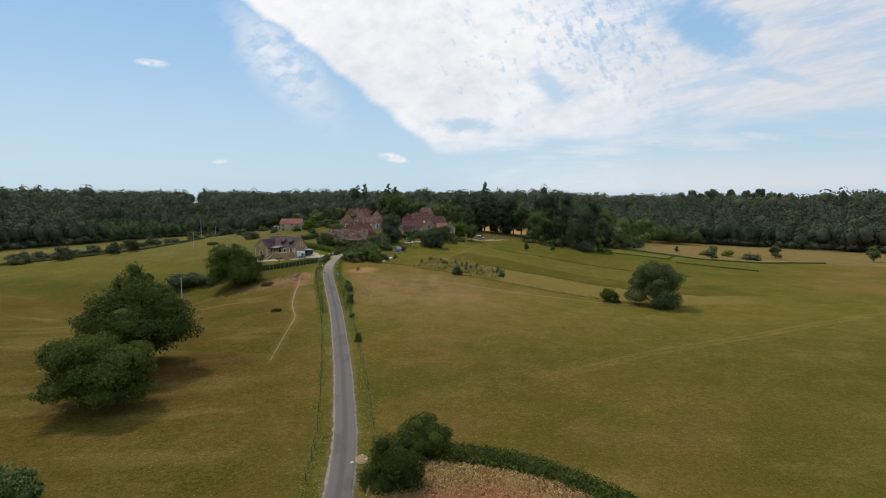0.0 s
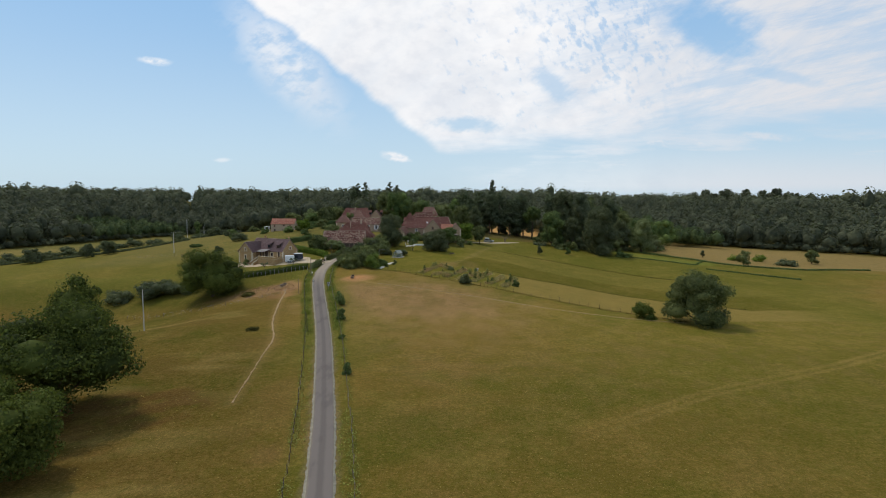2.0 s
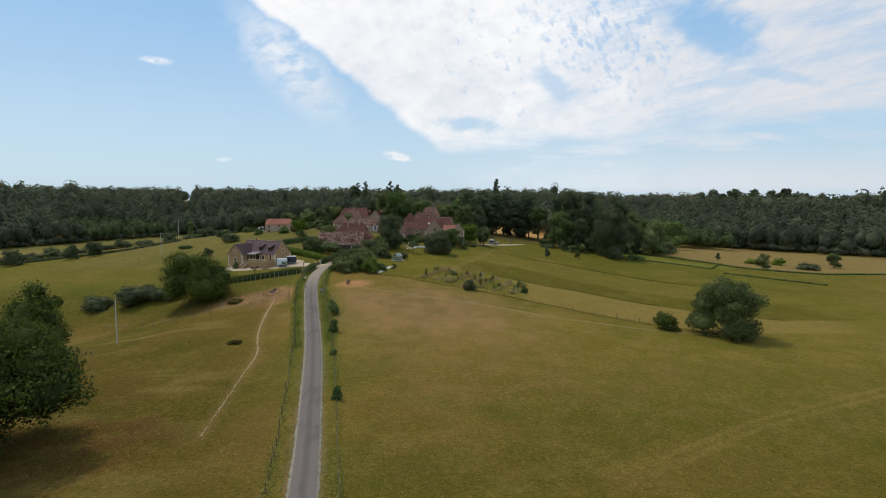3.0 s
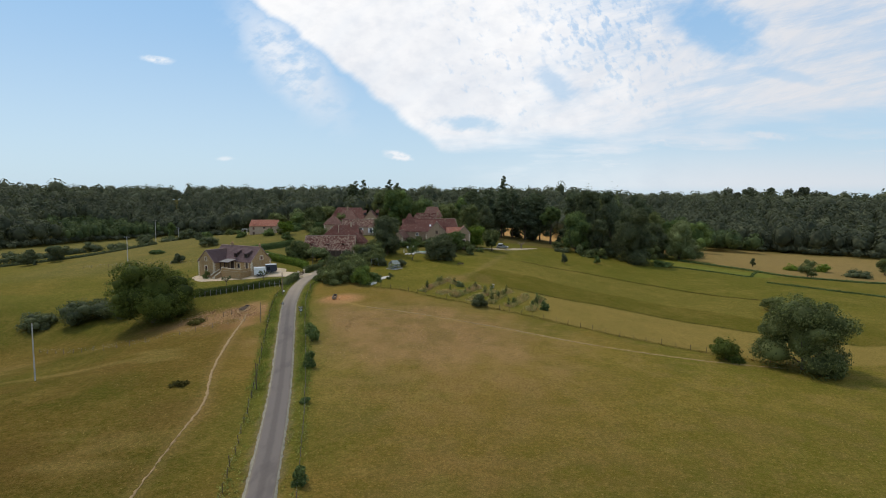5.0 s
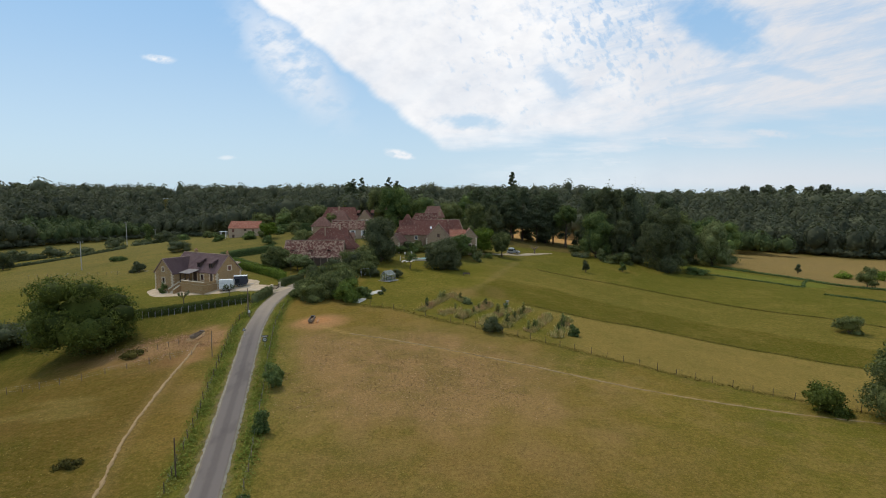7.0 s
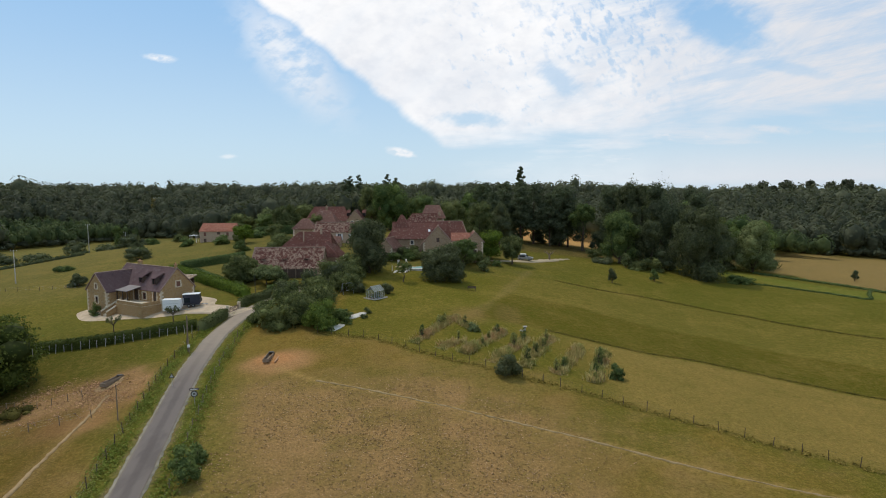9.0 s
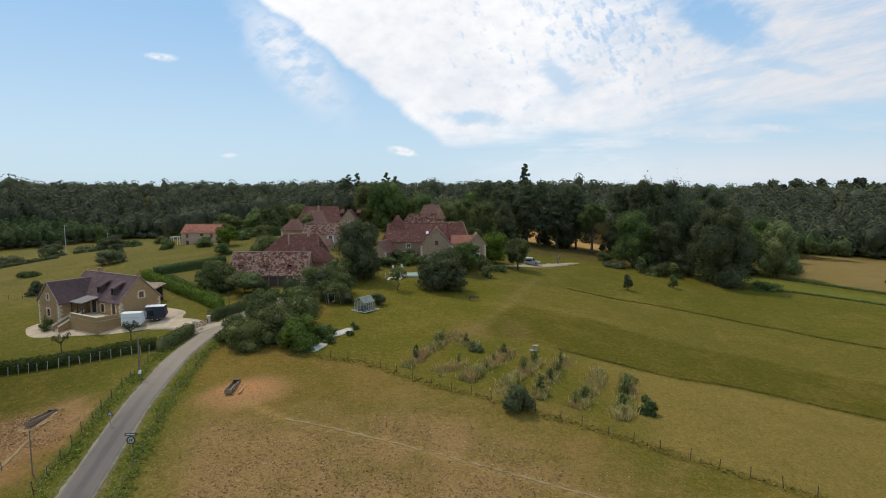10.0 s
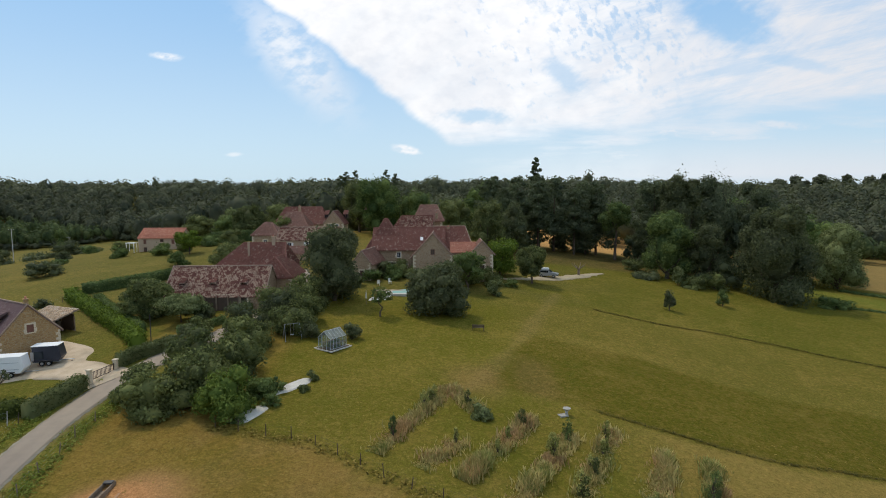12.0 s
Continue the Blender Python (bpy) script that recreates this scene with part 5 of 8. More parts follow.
def house_at(name, label, x, y, z, yaw, wings, extra=None):
    t = thing(name, label, "house", x, y, z, yaw)
    for w in wings:
        m, L, W, e, r, wm, rm, kw = w
        wing(t, m, L, W, e, r, wm, rm, **kw)
    if extra:
        extra(t)
    return t


stone_house()

# the long barn-house in front of the hamlet
def long_extra(t):
    for x in (-5.6, -0.7, 4.2):
        dormer(t, I4, x, -2.9, 3.35, 0.9, 0.75, 1.3, M_ROOF_OLD, 0.35)
    part("lean_to_roof", solid_slab([(-10.6, -3.6, 2.6), (-7.9, -3.6, 2.8), (-7.9, 3.2, 5.2), (-10.6, 3.2, 2.6)], 0.15), M_ROOF_MID, t)
    part("lean_to_wall", box((-9.1, 0, 0.8, 2.4, 6.4, 3.6)), M_STONE_OLD, t)
    # dark panel stands in for the shade inside an open porch
    p = part("porch_front", box((1.2, -4.42, 0.95, 5.2, 0.12, 2.5), bevel=0.02), M_WOOD_DARK, t, "dark panel for the shade inside the porch opening under the eaves")
    for x in (-1.4, 0.4, 2.2, 3.9):
        part("porch_post", box((x, -4.62, 0.95, 0.2, 0.2, 2.6), bevel=0.01), M_WOOD, p)


house_at("long_house", "long old stone farmhouse with a mottled red-brown tile roof", -36.6, 241.2, 12.3, 2, [
    (I4, 15.8, 8.6, 2.35, 6.4, M_STONE_OLD, M_ROOF_OLD, dict(front=[(0.3, 0.1, 1.1, 2.1, "door"), (2.2, 0.1, 1.3, 2.1, "door dark"), (4.6, 0.7, 1.0, 1.2, "dark"), (-3.6, 0.7, 0.9, 1.2, "dark")], right=[(0, 0.9, 0.8, 1.0, "white")], verge=M_MORTAR, seed=11, low=-1.6))], long_extra)


def tall_extra(t):
    chimney(t, I4, 3.4, -0.4, 6.6, 2.3, M_RENDER, 0.55)
    part("parapet_gable", box((-0.6, -2.3, 6.0, 0.25, 0.5, 4.4)), M_RENDER, t, "pale rendered gable strip")


house_at("farm_house", "tall old stone house with a steep brown tile roof", -35.4, 254, 13.6, 0, [
    (I4, 13.5, 9.5, 3.4, 7.8, M_STONE_OLD, M_ROOF_MID, dict(hip_l=4.5, hip_r=1.2, seed=12, verge=None, hip_mat=M_ROOF_OLD)),
    (pose(5.6, -5.2, 0, 0, 0, 90), 8.5, 7.0, 2.8, 5.8, M_STONE_OLD, M_ROOF_MID, dict(hip_l=2.6, seed=13, left=[(0, 0.6, 1.0, 1.4, "dark")]))], tall_extra)


def manor_extra(t):
    # lean-to in front, pavilion, hipped block, tall main roof, turret
    chimney(t, I4, 9.5, 38, 9.2, 2.4, M_STONE_OLD, 0.9)
    chimney(t, I4, -9.2, 33, 8.6, 1.9, M_STONE_OLD, 0.7)
    tu = part("turret", rod((-13.2, 36, -1), (-13.2, 36, 6.6), 1.6, 16), M_STONE_OLD, t, "round stone turret")
    part("turret_roof", rod((-13.2, 36, 6.5), (-13.2, 36, 10.2), 1.95, 16, 0.05), M_ROOF_MID, tu, "conical tiled turret roof")
    dormer(t, I4, -1.5, 33.4, 6.9, 1.1, 1.2, 2.2, M_ROOF_MID, 0.35)
    dormer(t, I4, 4.2, 33.4, 6.9, 1.1, 1.2, 2.2, M_ROOF_MID, 0.35)


house_at("manor_house", "rambling old manor with hipped brown roofs and white shutters", -34, 282, 16.4, 0, [
    (pose(1.2, 2.5, 0), 14.4, 6, 3.5, 6.1, M_RENDER, M_ROOF_OLD, dict(front=[(-4.2, 1.2, 0.9, 1.4, "white shut"), (0.2, 0.9, 1.0, 1.9, "white shut"), (4.1, 0.9, 1.0, 1.9, "white shut")], seed=21, verge=M_MORTAR)),
    (pose(-1.5, -6.5, -1.0), 9, 3.6, 2.0, 3.3, M_STONE_OLD, M_ROOF_PINK, dict(seed=22, quoins=False, front=[(-2, 0.2, 0.9, 1.2, "dark")])),
    (pose(-11.4, 10.5, 0.6), 6.6, 6.0, 3.5, 6.3, M_STONE_OLD, M_ROOF_PINK, dict(hip_l=2.4, hip_r=2.4, seed=23, front=[(0, 0.8, 0.9, 1.3, "white")])),
    (pose(-7.2, 20, 1.0), 8.2, 7.0, 4.8, 8.2, M_STONE_OLD, M_ROOF_PINK, dict(hip_l=2.2, hip_r=2.2, seed=24)),
    (pose(-9.0, 37, 1.4), 15, 9.0, 4.2, 8.8, M_STONE_OLD, M_ROOF_MID, dict(hip_l=2.0, hip_r=2.0, seed=25)),
    (pose(2.0, 30, 1.0, 0, 0, 90), 7.0, 5.6, 4.8, 8.2, M_STONE_OLD, M_ROOF_MID, dict(seed=26, verge=M_MORTAR, left=[(-1.0, 3.2, 0.8, 1.3, "white"), (1.0, 3.2, 0.8, 1.3, "white")])),
], manor_extra)


def right_extra(t):
    chimney(t, I4, 3.6, 0.4, 8.6, 0.9, M_STONE_OLD, 0.6)
    part("pale_window", moved(box((0, 0, 0, 0.6, 0.06, 0.9)), pose(-1.9, -2.45, 7.35, -45, 0, 0)), M_WHITE, t, "small pale roof window")


house_at("courtyard_house", "old stone house with many steep red-brown roofs round a courtyard", -3.0, 268, 13.7, 0, [
    (pose(-4.6, 0, 0), 15.0, 7.6, 5.7, 9.5, M_STONE_OLD, M_ROOF_MID, dict(over=0.5, front=[(-3.6, 0.3, 1.6, 2.3, "door dark"), (-0.8, 1.0, 1.0, 1.4, "white"), (-6.2, 1.0, 1.0, 1.4, "white"), (-2.0, 3.6, 0.8, 1.1, "white")], seed=31)),
    (pose(-9.6, 1.0, 0), 7.2, 8.0, 5.6, 11.4, M_STONE_OLD, M_ROOF_MID, dict(over=0.55, hip_l=3.3, hip_r=3.3, seed=32)),
    (pose(4.2, 0.8, 0), 8.4, 8.0, 5.6, 9.7, M_STONE_OLD, M_ROOF_MID, dict(over=0.5, hip_r=1.2, seed=33, verge=M_MORTAR)),
    # front gable: its wide dark door panel stands in for a dark, open doorway
    (pose(0.5, -4.4, 0, 0, 0, 90), 7.6, 7.8, 4.5, 8.8, M_STONE_OLD, M_ROOF_PINK, dict(over=0.5, seed=34, verge=M_MORTAR, surround=False, left=[(0, 0.3, 2.2, 2.0, "door dark"), (0, 4.6, 0.8, 1.1, "dark")])),
    (pose(6.6, -4.6, 0), 5.0, 4.6, 5.2, 6.7, M_RENDER, M_ROOF_ORANGE, dict(over=0.4, seed=35, quoins=False, front=[(0.2, 1.0, 1.0, 1.6, "dark")])),
    (pose(10.3, -4.2, 0, 0, 0, 90), 6.5, 4.4, 4.8, 7.2, M_STONE_OLD, M_ROOF_PINK, dict(over=0.4, seed=36, verge=M_MORTAR, left=[(0, 0.8, 1.0, 1.6, "dark")])),
    (pose(-12.2, -7.0, 0, 0, 0, 78), 9.0, 3.6, 3.6, 5.8, M_STONE_OLD, M_ROOF_PINK, dict(over=0.4, seed=37, verge=M_MORTAR, left=[(0, 0.8, 0.8, 1.2, "dark")])),
], right_extra)
house_at("tower_house", "square old house with a steep pale-brown roof behind the courtyard", -4.4, 295, 15.0, 0, [
    (I4, 7.0, 6.5, 9.0, 12.4, M_STONE_OLD, M_ROOF_PINK, dict(over=0.55, hip_l=1.4, hip_r=1.4, seed=41)),
    (pose(-3.5, -9, 0), 9.5, 7.5, 6.8, 10.0, M_STONE_OLD, M_ROOF_OLD, dict(over=0.55, hip_l=2.0, seed=42)),
], lambda t: chimney(t, I4, 2.2, -8, 9.2, 1.3, M_STONE_OLD, 0.7))

house_at("barn", "long rendered barn with an orange tile roof", -76.3, 300.8, 15.2, 0, [
    (I4, 11.4, 6.6, 4.1, 6.3, M_RENDER, M_ROOF_ORANGE, dict(front=[(-3.9, 2.3, 0.8, 1.2, "closed"), (0.6, 2.8, 1.0, 0.8, "dark"), (3.6, 2.3, 0.8, 1.2, "closed"), (-3.9, 0.0, 0.9, 1.4, "dark")], right=[(0, 2.3, 0.8, 1.1, "closed")], seed=51, quoins=False, surround=False))],
    lambda t: part("pergola", box((-7.6, -3.2, 2.6, 2.4, 1.8, 0.12), (-8.6, -3.9, 1.3, 0.12, 0.12, 2.6), (-6.6, -3.9, 1.3, 0.12, 0.12, 2.6), (-8.6, -2.5, 1.3, 0.12, 0.12, 2.6), (-6.6, -2.5, 1.3, 0.12, 0.12, 2.6)), M_WHITE, t, "white pergola"))


def open_shed():
    x, y = -57.2, 229.4
    t = thing("wood_shed", "open timber shed with a pale tile roof", "shed", x, y, at_ground(x, y), -24)
    for px in (-2.9, 0, 2.9):
        for py in (-1.5, 1.5):
            part("post", box((px, py, 1.0, 0.16, 0.16, 2.6), bevel=0.01), M_WOOD, t)
    A, B, C, D = (-3.4, -2.0, 2.15), (3.4, -2.0, 2.15), (3.4, 2.0, 3.3), (-3.4, 2.0, 3.3)
    r = part("roof", solid_slab([A, B, C, D], 0.1), M_WOOD, t)
    v, f = tiled_slope(A, B, C, D, seed=9)
    tagged(part("roof_tiles", raw_mesh("roof_tiles", v, f), M_ROOF_PALE, r), kind="stuff")
    part("back_wall", box((0, 1.5, 1.3, 5.8, 0.1, 2.8)), M_WOOD_DARK, t)
    part("log_stack", box((-1.2, 0.9, 0.7, 2.6, 0.8, 1.5), bevel=0.05), M_WOOD, t)


open_shed()

# ---- trees and bushes of the gardens ----
bush("laurel_bush", "bright green rounded laurel bush beside the lane", -21.3, 203.3, 5.0, 5.4, M_BRIGHT, 50, 3600, 0.30, 9)
for i, (x, y, h, w, m) in enumerate([(-29.0, 203.5, 4.6, 6.0, M_OAK), (-32.2, 207.0, 3.6, 5.0, M_OAK), (-26.0, 206.0, 5.4, 7.0, M_OAK), (-28.5, 213.5, 4.8, 6.5, M_OAK),
                                     (-23.5, 212.0, 4.6, 6.0, M_OAK), (-31.5, 217.5, 3.8, 5.0, M_DARK), (-25.5, 220.5, 4.6, 6.5, M_OAK), (-21.0, 226.5, 4.8, 6.0, M_OAK), (-24.0, 231.0, 4.6, 6.0, M_DARK),
                                     (-19.5, 207.0, 2.2, 3.0, M_HEDGE), (-22.0, 238.0, 5.6, 7.0, M_OAK), (-28.0, 227.0, 4.4, 5.6, M_DARK), (-25.8, 233.5, 4.6, 6.0, M_OAK), (-21.0, 231.0, 4.4, 5.6, M_OAK)]):
    bush("garden_shrub", "dense dark green shrub in the lane-side thicket", x, y, h, w, m, 51 + i, 3000, 0.32, 11, group="lane-side shrubs")
tree("garden_tree", "dense tall dark green tree between the houses", -18.6, 242.5, 12.2, 10.5, M_DARK, 70, 10000, 0.42, -0.06, 20)
tree("garden_tree", "dark drooping round tree on the lawn", -1.0, 237.3, 8.6, 9.4, M_DARK, 71, 9000, 0.40, -0.06, 20)
tree("garden_tree", "light olive open tree beside the house", 4.2, 253.2, 7.6, 7.6, M_HEDGE, 72, 2800, 0.36, 0.28, 12)
tree("young_tree", "slender young lawn tree with thin leaves", -10.0, 234.8, 5.0, 4.2, M_HEDGE, 73, 900, 0.24, 0.42, 9, 0.26, core=0.4)
tree("garden_tree", "dark green tree near the parked car", 17.6, 262.8, 8.0, 6.4, M_OAK, 74, 4200, 0.40, 0.16, 13)
tree("garden_tree", "pale green tree beside the courtyard house", 11.5, 268, 8.5, 8.0, M_LIGHT, 75, 3600, 0.40, 0.10, 12)
bush("white_flower_bush", "small bush with pale blossom beside the lawn", 9.0, 251.0, 3.0, 3.2, M_SILVER, 76, 900, 0.24, 7)
bush("garden_shrub", "rounded garden shrub on the lawn edge", 13.0, 258.5, 1.8, 3.0, M_HEDGE, 77, 700, 0.24, 6)
bush("garden_shrub", "climbing dark shrub against the gable", -3.5, 255.0, 3.2, 5.5, M_DARK, 78, 1800, 0.3, 8)
bush("garden_shrub", "courtyard shrub by the wall", -14.5, 256.5, 2.4, 4.0, M_HEDGE, 79, 1200, 0.28, 8)
for i, (x, y, h, w, m) in enumerate([(-10.4, 258.5, 2.8, 3.8, M_HEDGE), (-6.8, 260.0, 2.0, 3.0, M_OAK), (4.5, 257.0, 3.2, 4.4, M_OAK), (8.6, 258.5, 3.6, 4.6, M_OAK), (-16.5, 252.5, 1.6, 3.0, M_SILVER_HEDGE), (-22.5, 262.0, 3.6, 5.0, M_OAK), (-43.0, 236.2, 1.8, 3.4, M_OAK), (-40.0, 236.0, 1.4, 2.4, M_HEDGE), (-31.5, 236.0, 1.5, 2.6, M_OAK), (2.0, 259.0, 2.4, 3.6, M_DARK), (-8.6, 261.5, 3.4, 4.6, M_OAK), (-12.6, 260.5, 3.0, 4.2, M_DARK), (-5.4, 262.0, 2.6, 3.4, M_HEDGE)]):
    bush("wall_shrub", "shrub growing against the old house walls", x, y, h, w, m, 720 + i, 1500, 0.26, 8, group="shrubs by the house walls")
tree("garden_tree", "dense dark tree beside the long house", -45.6, 233.8, 5.8, 7.4, M_OAK, 80, 5600, 0.36, 0.04, 15)
tree("garden_tree", "light grey-green domed tree in front of the long house", -39.2, 231.4, 4.4, 6.4, M_SILVER, 81, 3800, 0.30, 0.22, 12)
bush("garden_shrub", "dark rounded shrub by the terrace lawn", -34.5, 226.0, 2.6, 4.0, M_OAK, 83, 1500, 0.28, 8)
bush("garden_shrub", "dark rounded shrub on the slope", -36.5, 232.5, 2.4, 3.6, M_DARK, 84, 1300, 0.28, 8)
tree("pale_tree", "pale grey-green rounded tree beside the manor", -57.5, 312, 10.5, 10.0, M_SILVER_HEDGE, 85, 4000, 0.55, 0.08, 14)
tree("pale_tree", "bluish pale tree behind the garden", -70, 333, 9.0, 9.0, M_SILVER, 86, 2600, 0.55, 0.08, 12)
tree("garden_tree", "small fruit tree in front of the barn", -63.0, 286, 6.0, 6.5, M_LIGHT, 87, 2400, 0.40, 0.25, 10)
for i, (x, y, h, w, m) in enumerate([(-71, 288, 3.2, 5.0, M_HEDGE), (-66.5, 291, 3.0, 4.0, M_OAK), (-88, 270, 3.6, 8.0, M_DARK), (-83, 290, 2.6, 4.5, M_HEDGE), (-97, 288, 1.6, 4, M_HEDGE),
                                     (-59, 272, 3.0, 4.6, M_HEDGE), (-50, 279, 3.0, 6, M_OAK), (-56, 296, 4.4, 7, M_OAK), (-64, 300, 3.6, 6, M_HEDGE), (-103, 262, 0.9, 5.0, M_HEDGE),
                                     (-108, 317, 2.0, 6.0, M_HEDGE), (-95, 312, 2.6, 6.0, M_OAK), (-85.8, 240.5, 2.8, 4.0, M_DARK), (-104, 300, 2.4, 4, M_DARK)]):
    bush("meadow_bush", "rounded green shrub in the garden meadow", x, y, h, w, m, 90 + i, 1300, 0.34, 8, group="garden meadow shrubs")
tree("cypress", "upright green tree at the meadow edge", -141, 352, 10.5, 4.5, M_HEDGE, 110, 2200, 0.5, 0.04, 12)
# scrub line beyond the left-hand pasture
for i in range(13):
    f = i / 12
    bush("boundary_scrub", "dark scrub along the far field boundary", -190 + 72 * f + 3 * math.sin(i * 7), 268 + 62 * f + 3 * math.cos(i * 5), 3.2 + 1.6 * math.sin(i * 3), 9, M_DARK, 120 + i, 900, 0.5, 8, group="far boundary scrub")
for i, (x, y, h, w) in enumerate([(-168, 255, 6.0, 9), (-150, 262, 5.5, 7), (-143, 266, 6.0, 6), (-185, 250, 5, 11)]):
    tree("boundary_tree", "dark field tree in the far boundary", x, y, h, w, M_DARK, 135 + i, 1600, 0.5, 0.05, 10, group="far boundary trees")

# saplings and bushes of the right-hand meadow
tree("young_tree", "small upright dark tree in the meadow", 41.8, 253, 4.2, 2.4, M_DARK, 140, 1000, 0.26, 0.06, 8)
tree("young_tree", "small upright meadow tree", 55.4, 260.5, 3.4, 2.6, M_HEDGE, 141, 800, 0.26, 0.1, 8)
bush("meadow_bush", "dark bush on the mown slope", 85, 203, 3.8, 5.6, M_OAK, 142, 1600, 0.32, 8)
bush("meadow_bush", "low spreading bush at the wood edge", 80.5, 265, 2.4, 7, M_HEDGE, 143, 1500, 0.32, 10)
tree("young_tree", "young field tree beside the path", 126, 251.5, 6.0, 6.0, M_OAK, 144, 1600, 0.4, 0.05, 9)
tree("young_tree", "young field tree beside the path", 163, 264, 6.5, 6.0, M_OAK, 145, 1500, 0.4, 0.05, 9)
bush("meadow_bush", "low dark bush by the field path", 146, 255, 2.2, 9, M_DARK, 146, 1200, 0.4, 8)
bush("meadow_bush", "light green shrub in the meadow", 141, 266, 3.2, 6, M_LIGHT, 147, 900, 0.4, 8)
bush("meadow_bush", "light green shrub in the meadow", 131, 268, 2.6, 5, M_LIGHT, 148, 800, 0.4, 8)
tree("young_tree", "small upright tree at the field corner", 120.4, 275.4, 3.4, 2.0, M_DARK, 149, 500, 0.3, 0.1, 7)
tree("young_tree", "field tree near the wood edge", 214, 268, 7.5, 7.0, M_OAK, 150, 1500, 0.45, 0.05, 9)

# the row of tall pines and the big trees beside the meadow
PINES = [(22, 331, 21, 9.5), (27.5, 326, 20, 8.5), (33, 330, 22, 10), (38.5, 327, 19, 8.5), (43, 331, 21, 9.5), (46.5, 332, 22, 9), (30, 338, 22, 9), (45, 342, 22, 10), (17, 322, 17, 8.5), (60, 321, 23, 10), (62.5, 331, 22, 10), (14, 335, 20, 9)]
for i, (x, y, h, w) in enumerate(PINES):
    pine("pine_tree", "tall dark pine with a bare lower trunk", x * 0.96, y - 16, h * 1.0, w, 160 + i, 4600, 0.55, (0.12, 0.30, 0.16, 0.34, 0.10)[i % 5], group="row of pines")
pine("poplar_tree", "slim tall dark tree rising over the others", 31.0, 345, 29.5, 4.5, 172, 3000, 0.6, 0.5)
WOOD_EDGE = [("wood_edge_tree", "massive dark round tree at the meadow edge", 72.0, 271, 20.0, 17.0, M_DARK, 20000, -0.08),
             ("wood_edge_tree", "olive-green tree at the meadow edge", 53.5, 284, 16, 12.5, M_HEDGE, 7000, -0.08),
             ("wood_edge_tree", "pale willow-like tree at the meadow edge", 97, 288, 17, 13, M_SILVER, 9000, -0.10),
             ("wood_edge_tree", "tall dark tree in the copse", 62, 298, 27.5, 13, M_DARK, 9000, -0.02),
             ("wood_edge_tree", "tall dark tree in the copse", 74, 303, 29, 14, M_PINE, 9000, -0.02),
             ("wood_edge_tree", "tall dark tree in the copse", 86, 307, 27.5, 13, M_PINE, 9000, -0.02),
             ("wood_edge_tree", "dark tree at the edge of the copse", 62, 283, 15, 10, M_DARK, 5000, -0.08),
             ("wood_edge_tree", "dark tree at the edge of the copse", 88, 291, 15, 11, M_DARK, 5000, -0.08),
             ("wood_edge_tree", "green tree behind the pines", 59, 310, 26, 11, M_PINE, 6000, 0.0),
             ("wood_edge_tree", "green tree in the copse", 96, 318, 20, 14, M_OAK, 5000, 0.02),
             ("wood_edge_tree", "light green spreading tree in the copse", 113, 330, 17, 18, M_WALNUT, 5500, 0.02),
             ("wood_edge_tree", "light green spreading tree in the copse", 130, 345, 16, 18, M_WALNUT, 5000, 0.02),
             ("wood_edge_tree", "green tree in the copse", 100, 342, 23, 15, M_WALNUT, 5000, 0.05),
             ("wood_edge_tree", "green tree in the copse", 82, 332, 27.5, 16, M_OAK, 5000, 0.05),
             ("wood_edge_tree", "slender tree with an open crown and bare stem", 48.0, 308, 17, 9.5, M_HEDGE, 3600, 0.5),
             ("hamlet_tree", "large fresh green tree behind the houses", -21, 322, 18.5, 15, M_WALNUT, 7000, 0.05),
             ("hamlet_tree", "large fresh green tree behind the houses", -29, 336, 17, 13, M_OAK, 5000, 0.05),
             ("hamlet_tree", "olive-green tree behind the tower house", -9, 325, 15, 12, M_HEDGE, 4500, 0.05),
             ("hamlet_tree", "olive-green tree behind the tower house", 2, 318, 14, 12, M_OAK, 4500, 0.05),
             ("hamlet_tree", "dark green tree beside the courtyard house", 11, 294, 14, 10, M_OAK, 4500, 0.05),
             ("hamlet_tree", "dark green tree beside the courtyard house", 18, 300, 13, 9, M_DARK, 4000, 0.05),
             ("hamlet_tree", "light green tree behind the hamlet", 13, 345, 19, 14, M_WALNUT, 5000, 0.05),
             ("hamlet_tree", "green tree behind the hamlet", -44, 350, 14, 13, M_OAK, 4000, 0.05),
             ("hamlet_tree", "green tree behind the hamlet", -58, 345, 11, 12, M_OAK, 4000, 0.05),
             ("hamlet_tree", "green tree behind the barn", -80, 330, 8, 12, M_OAK, 3500, 0.05),
             ("hamlet_tree", "green tree behind the barn", -66, 318, 7, 9, M_HEDGE, 3000, 0.05),
             ("hamlet_tree", "dark tree beside the manor", -44, 300, 7, 7, M_OAK, 3000, 0.05),
             ("hamlet_tree", "dark green tree in front of the manor", -46.5, 268, 5.0, 8, M_OAK, 3000, 0.05),
             ("wood_edge_tree", "slim pale sapling among low scrub", 53, 276.5, 4.5, 3.0, M_SILVER, 700, 0.1)]
for i, (nm, lab, x, y, h, w, m, n, tr) in enumerate(WOOD_EDGE):
    tree(nm, lab, x, y, h, w, m, 200 + i, int(n * 1.25), 0.29 + 0.009 * h, tr, 20, 0.33, yaw=i * 37)
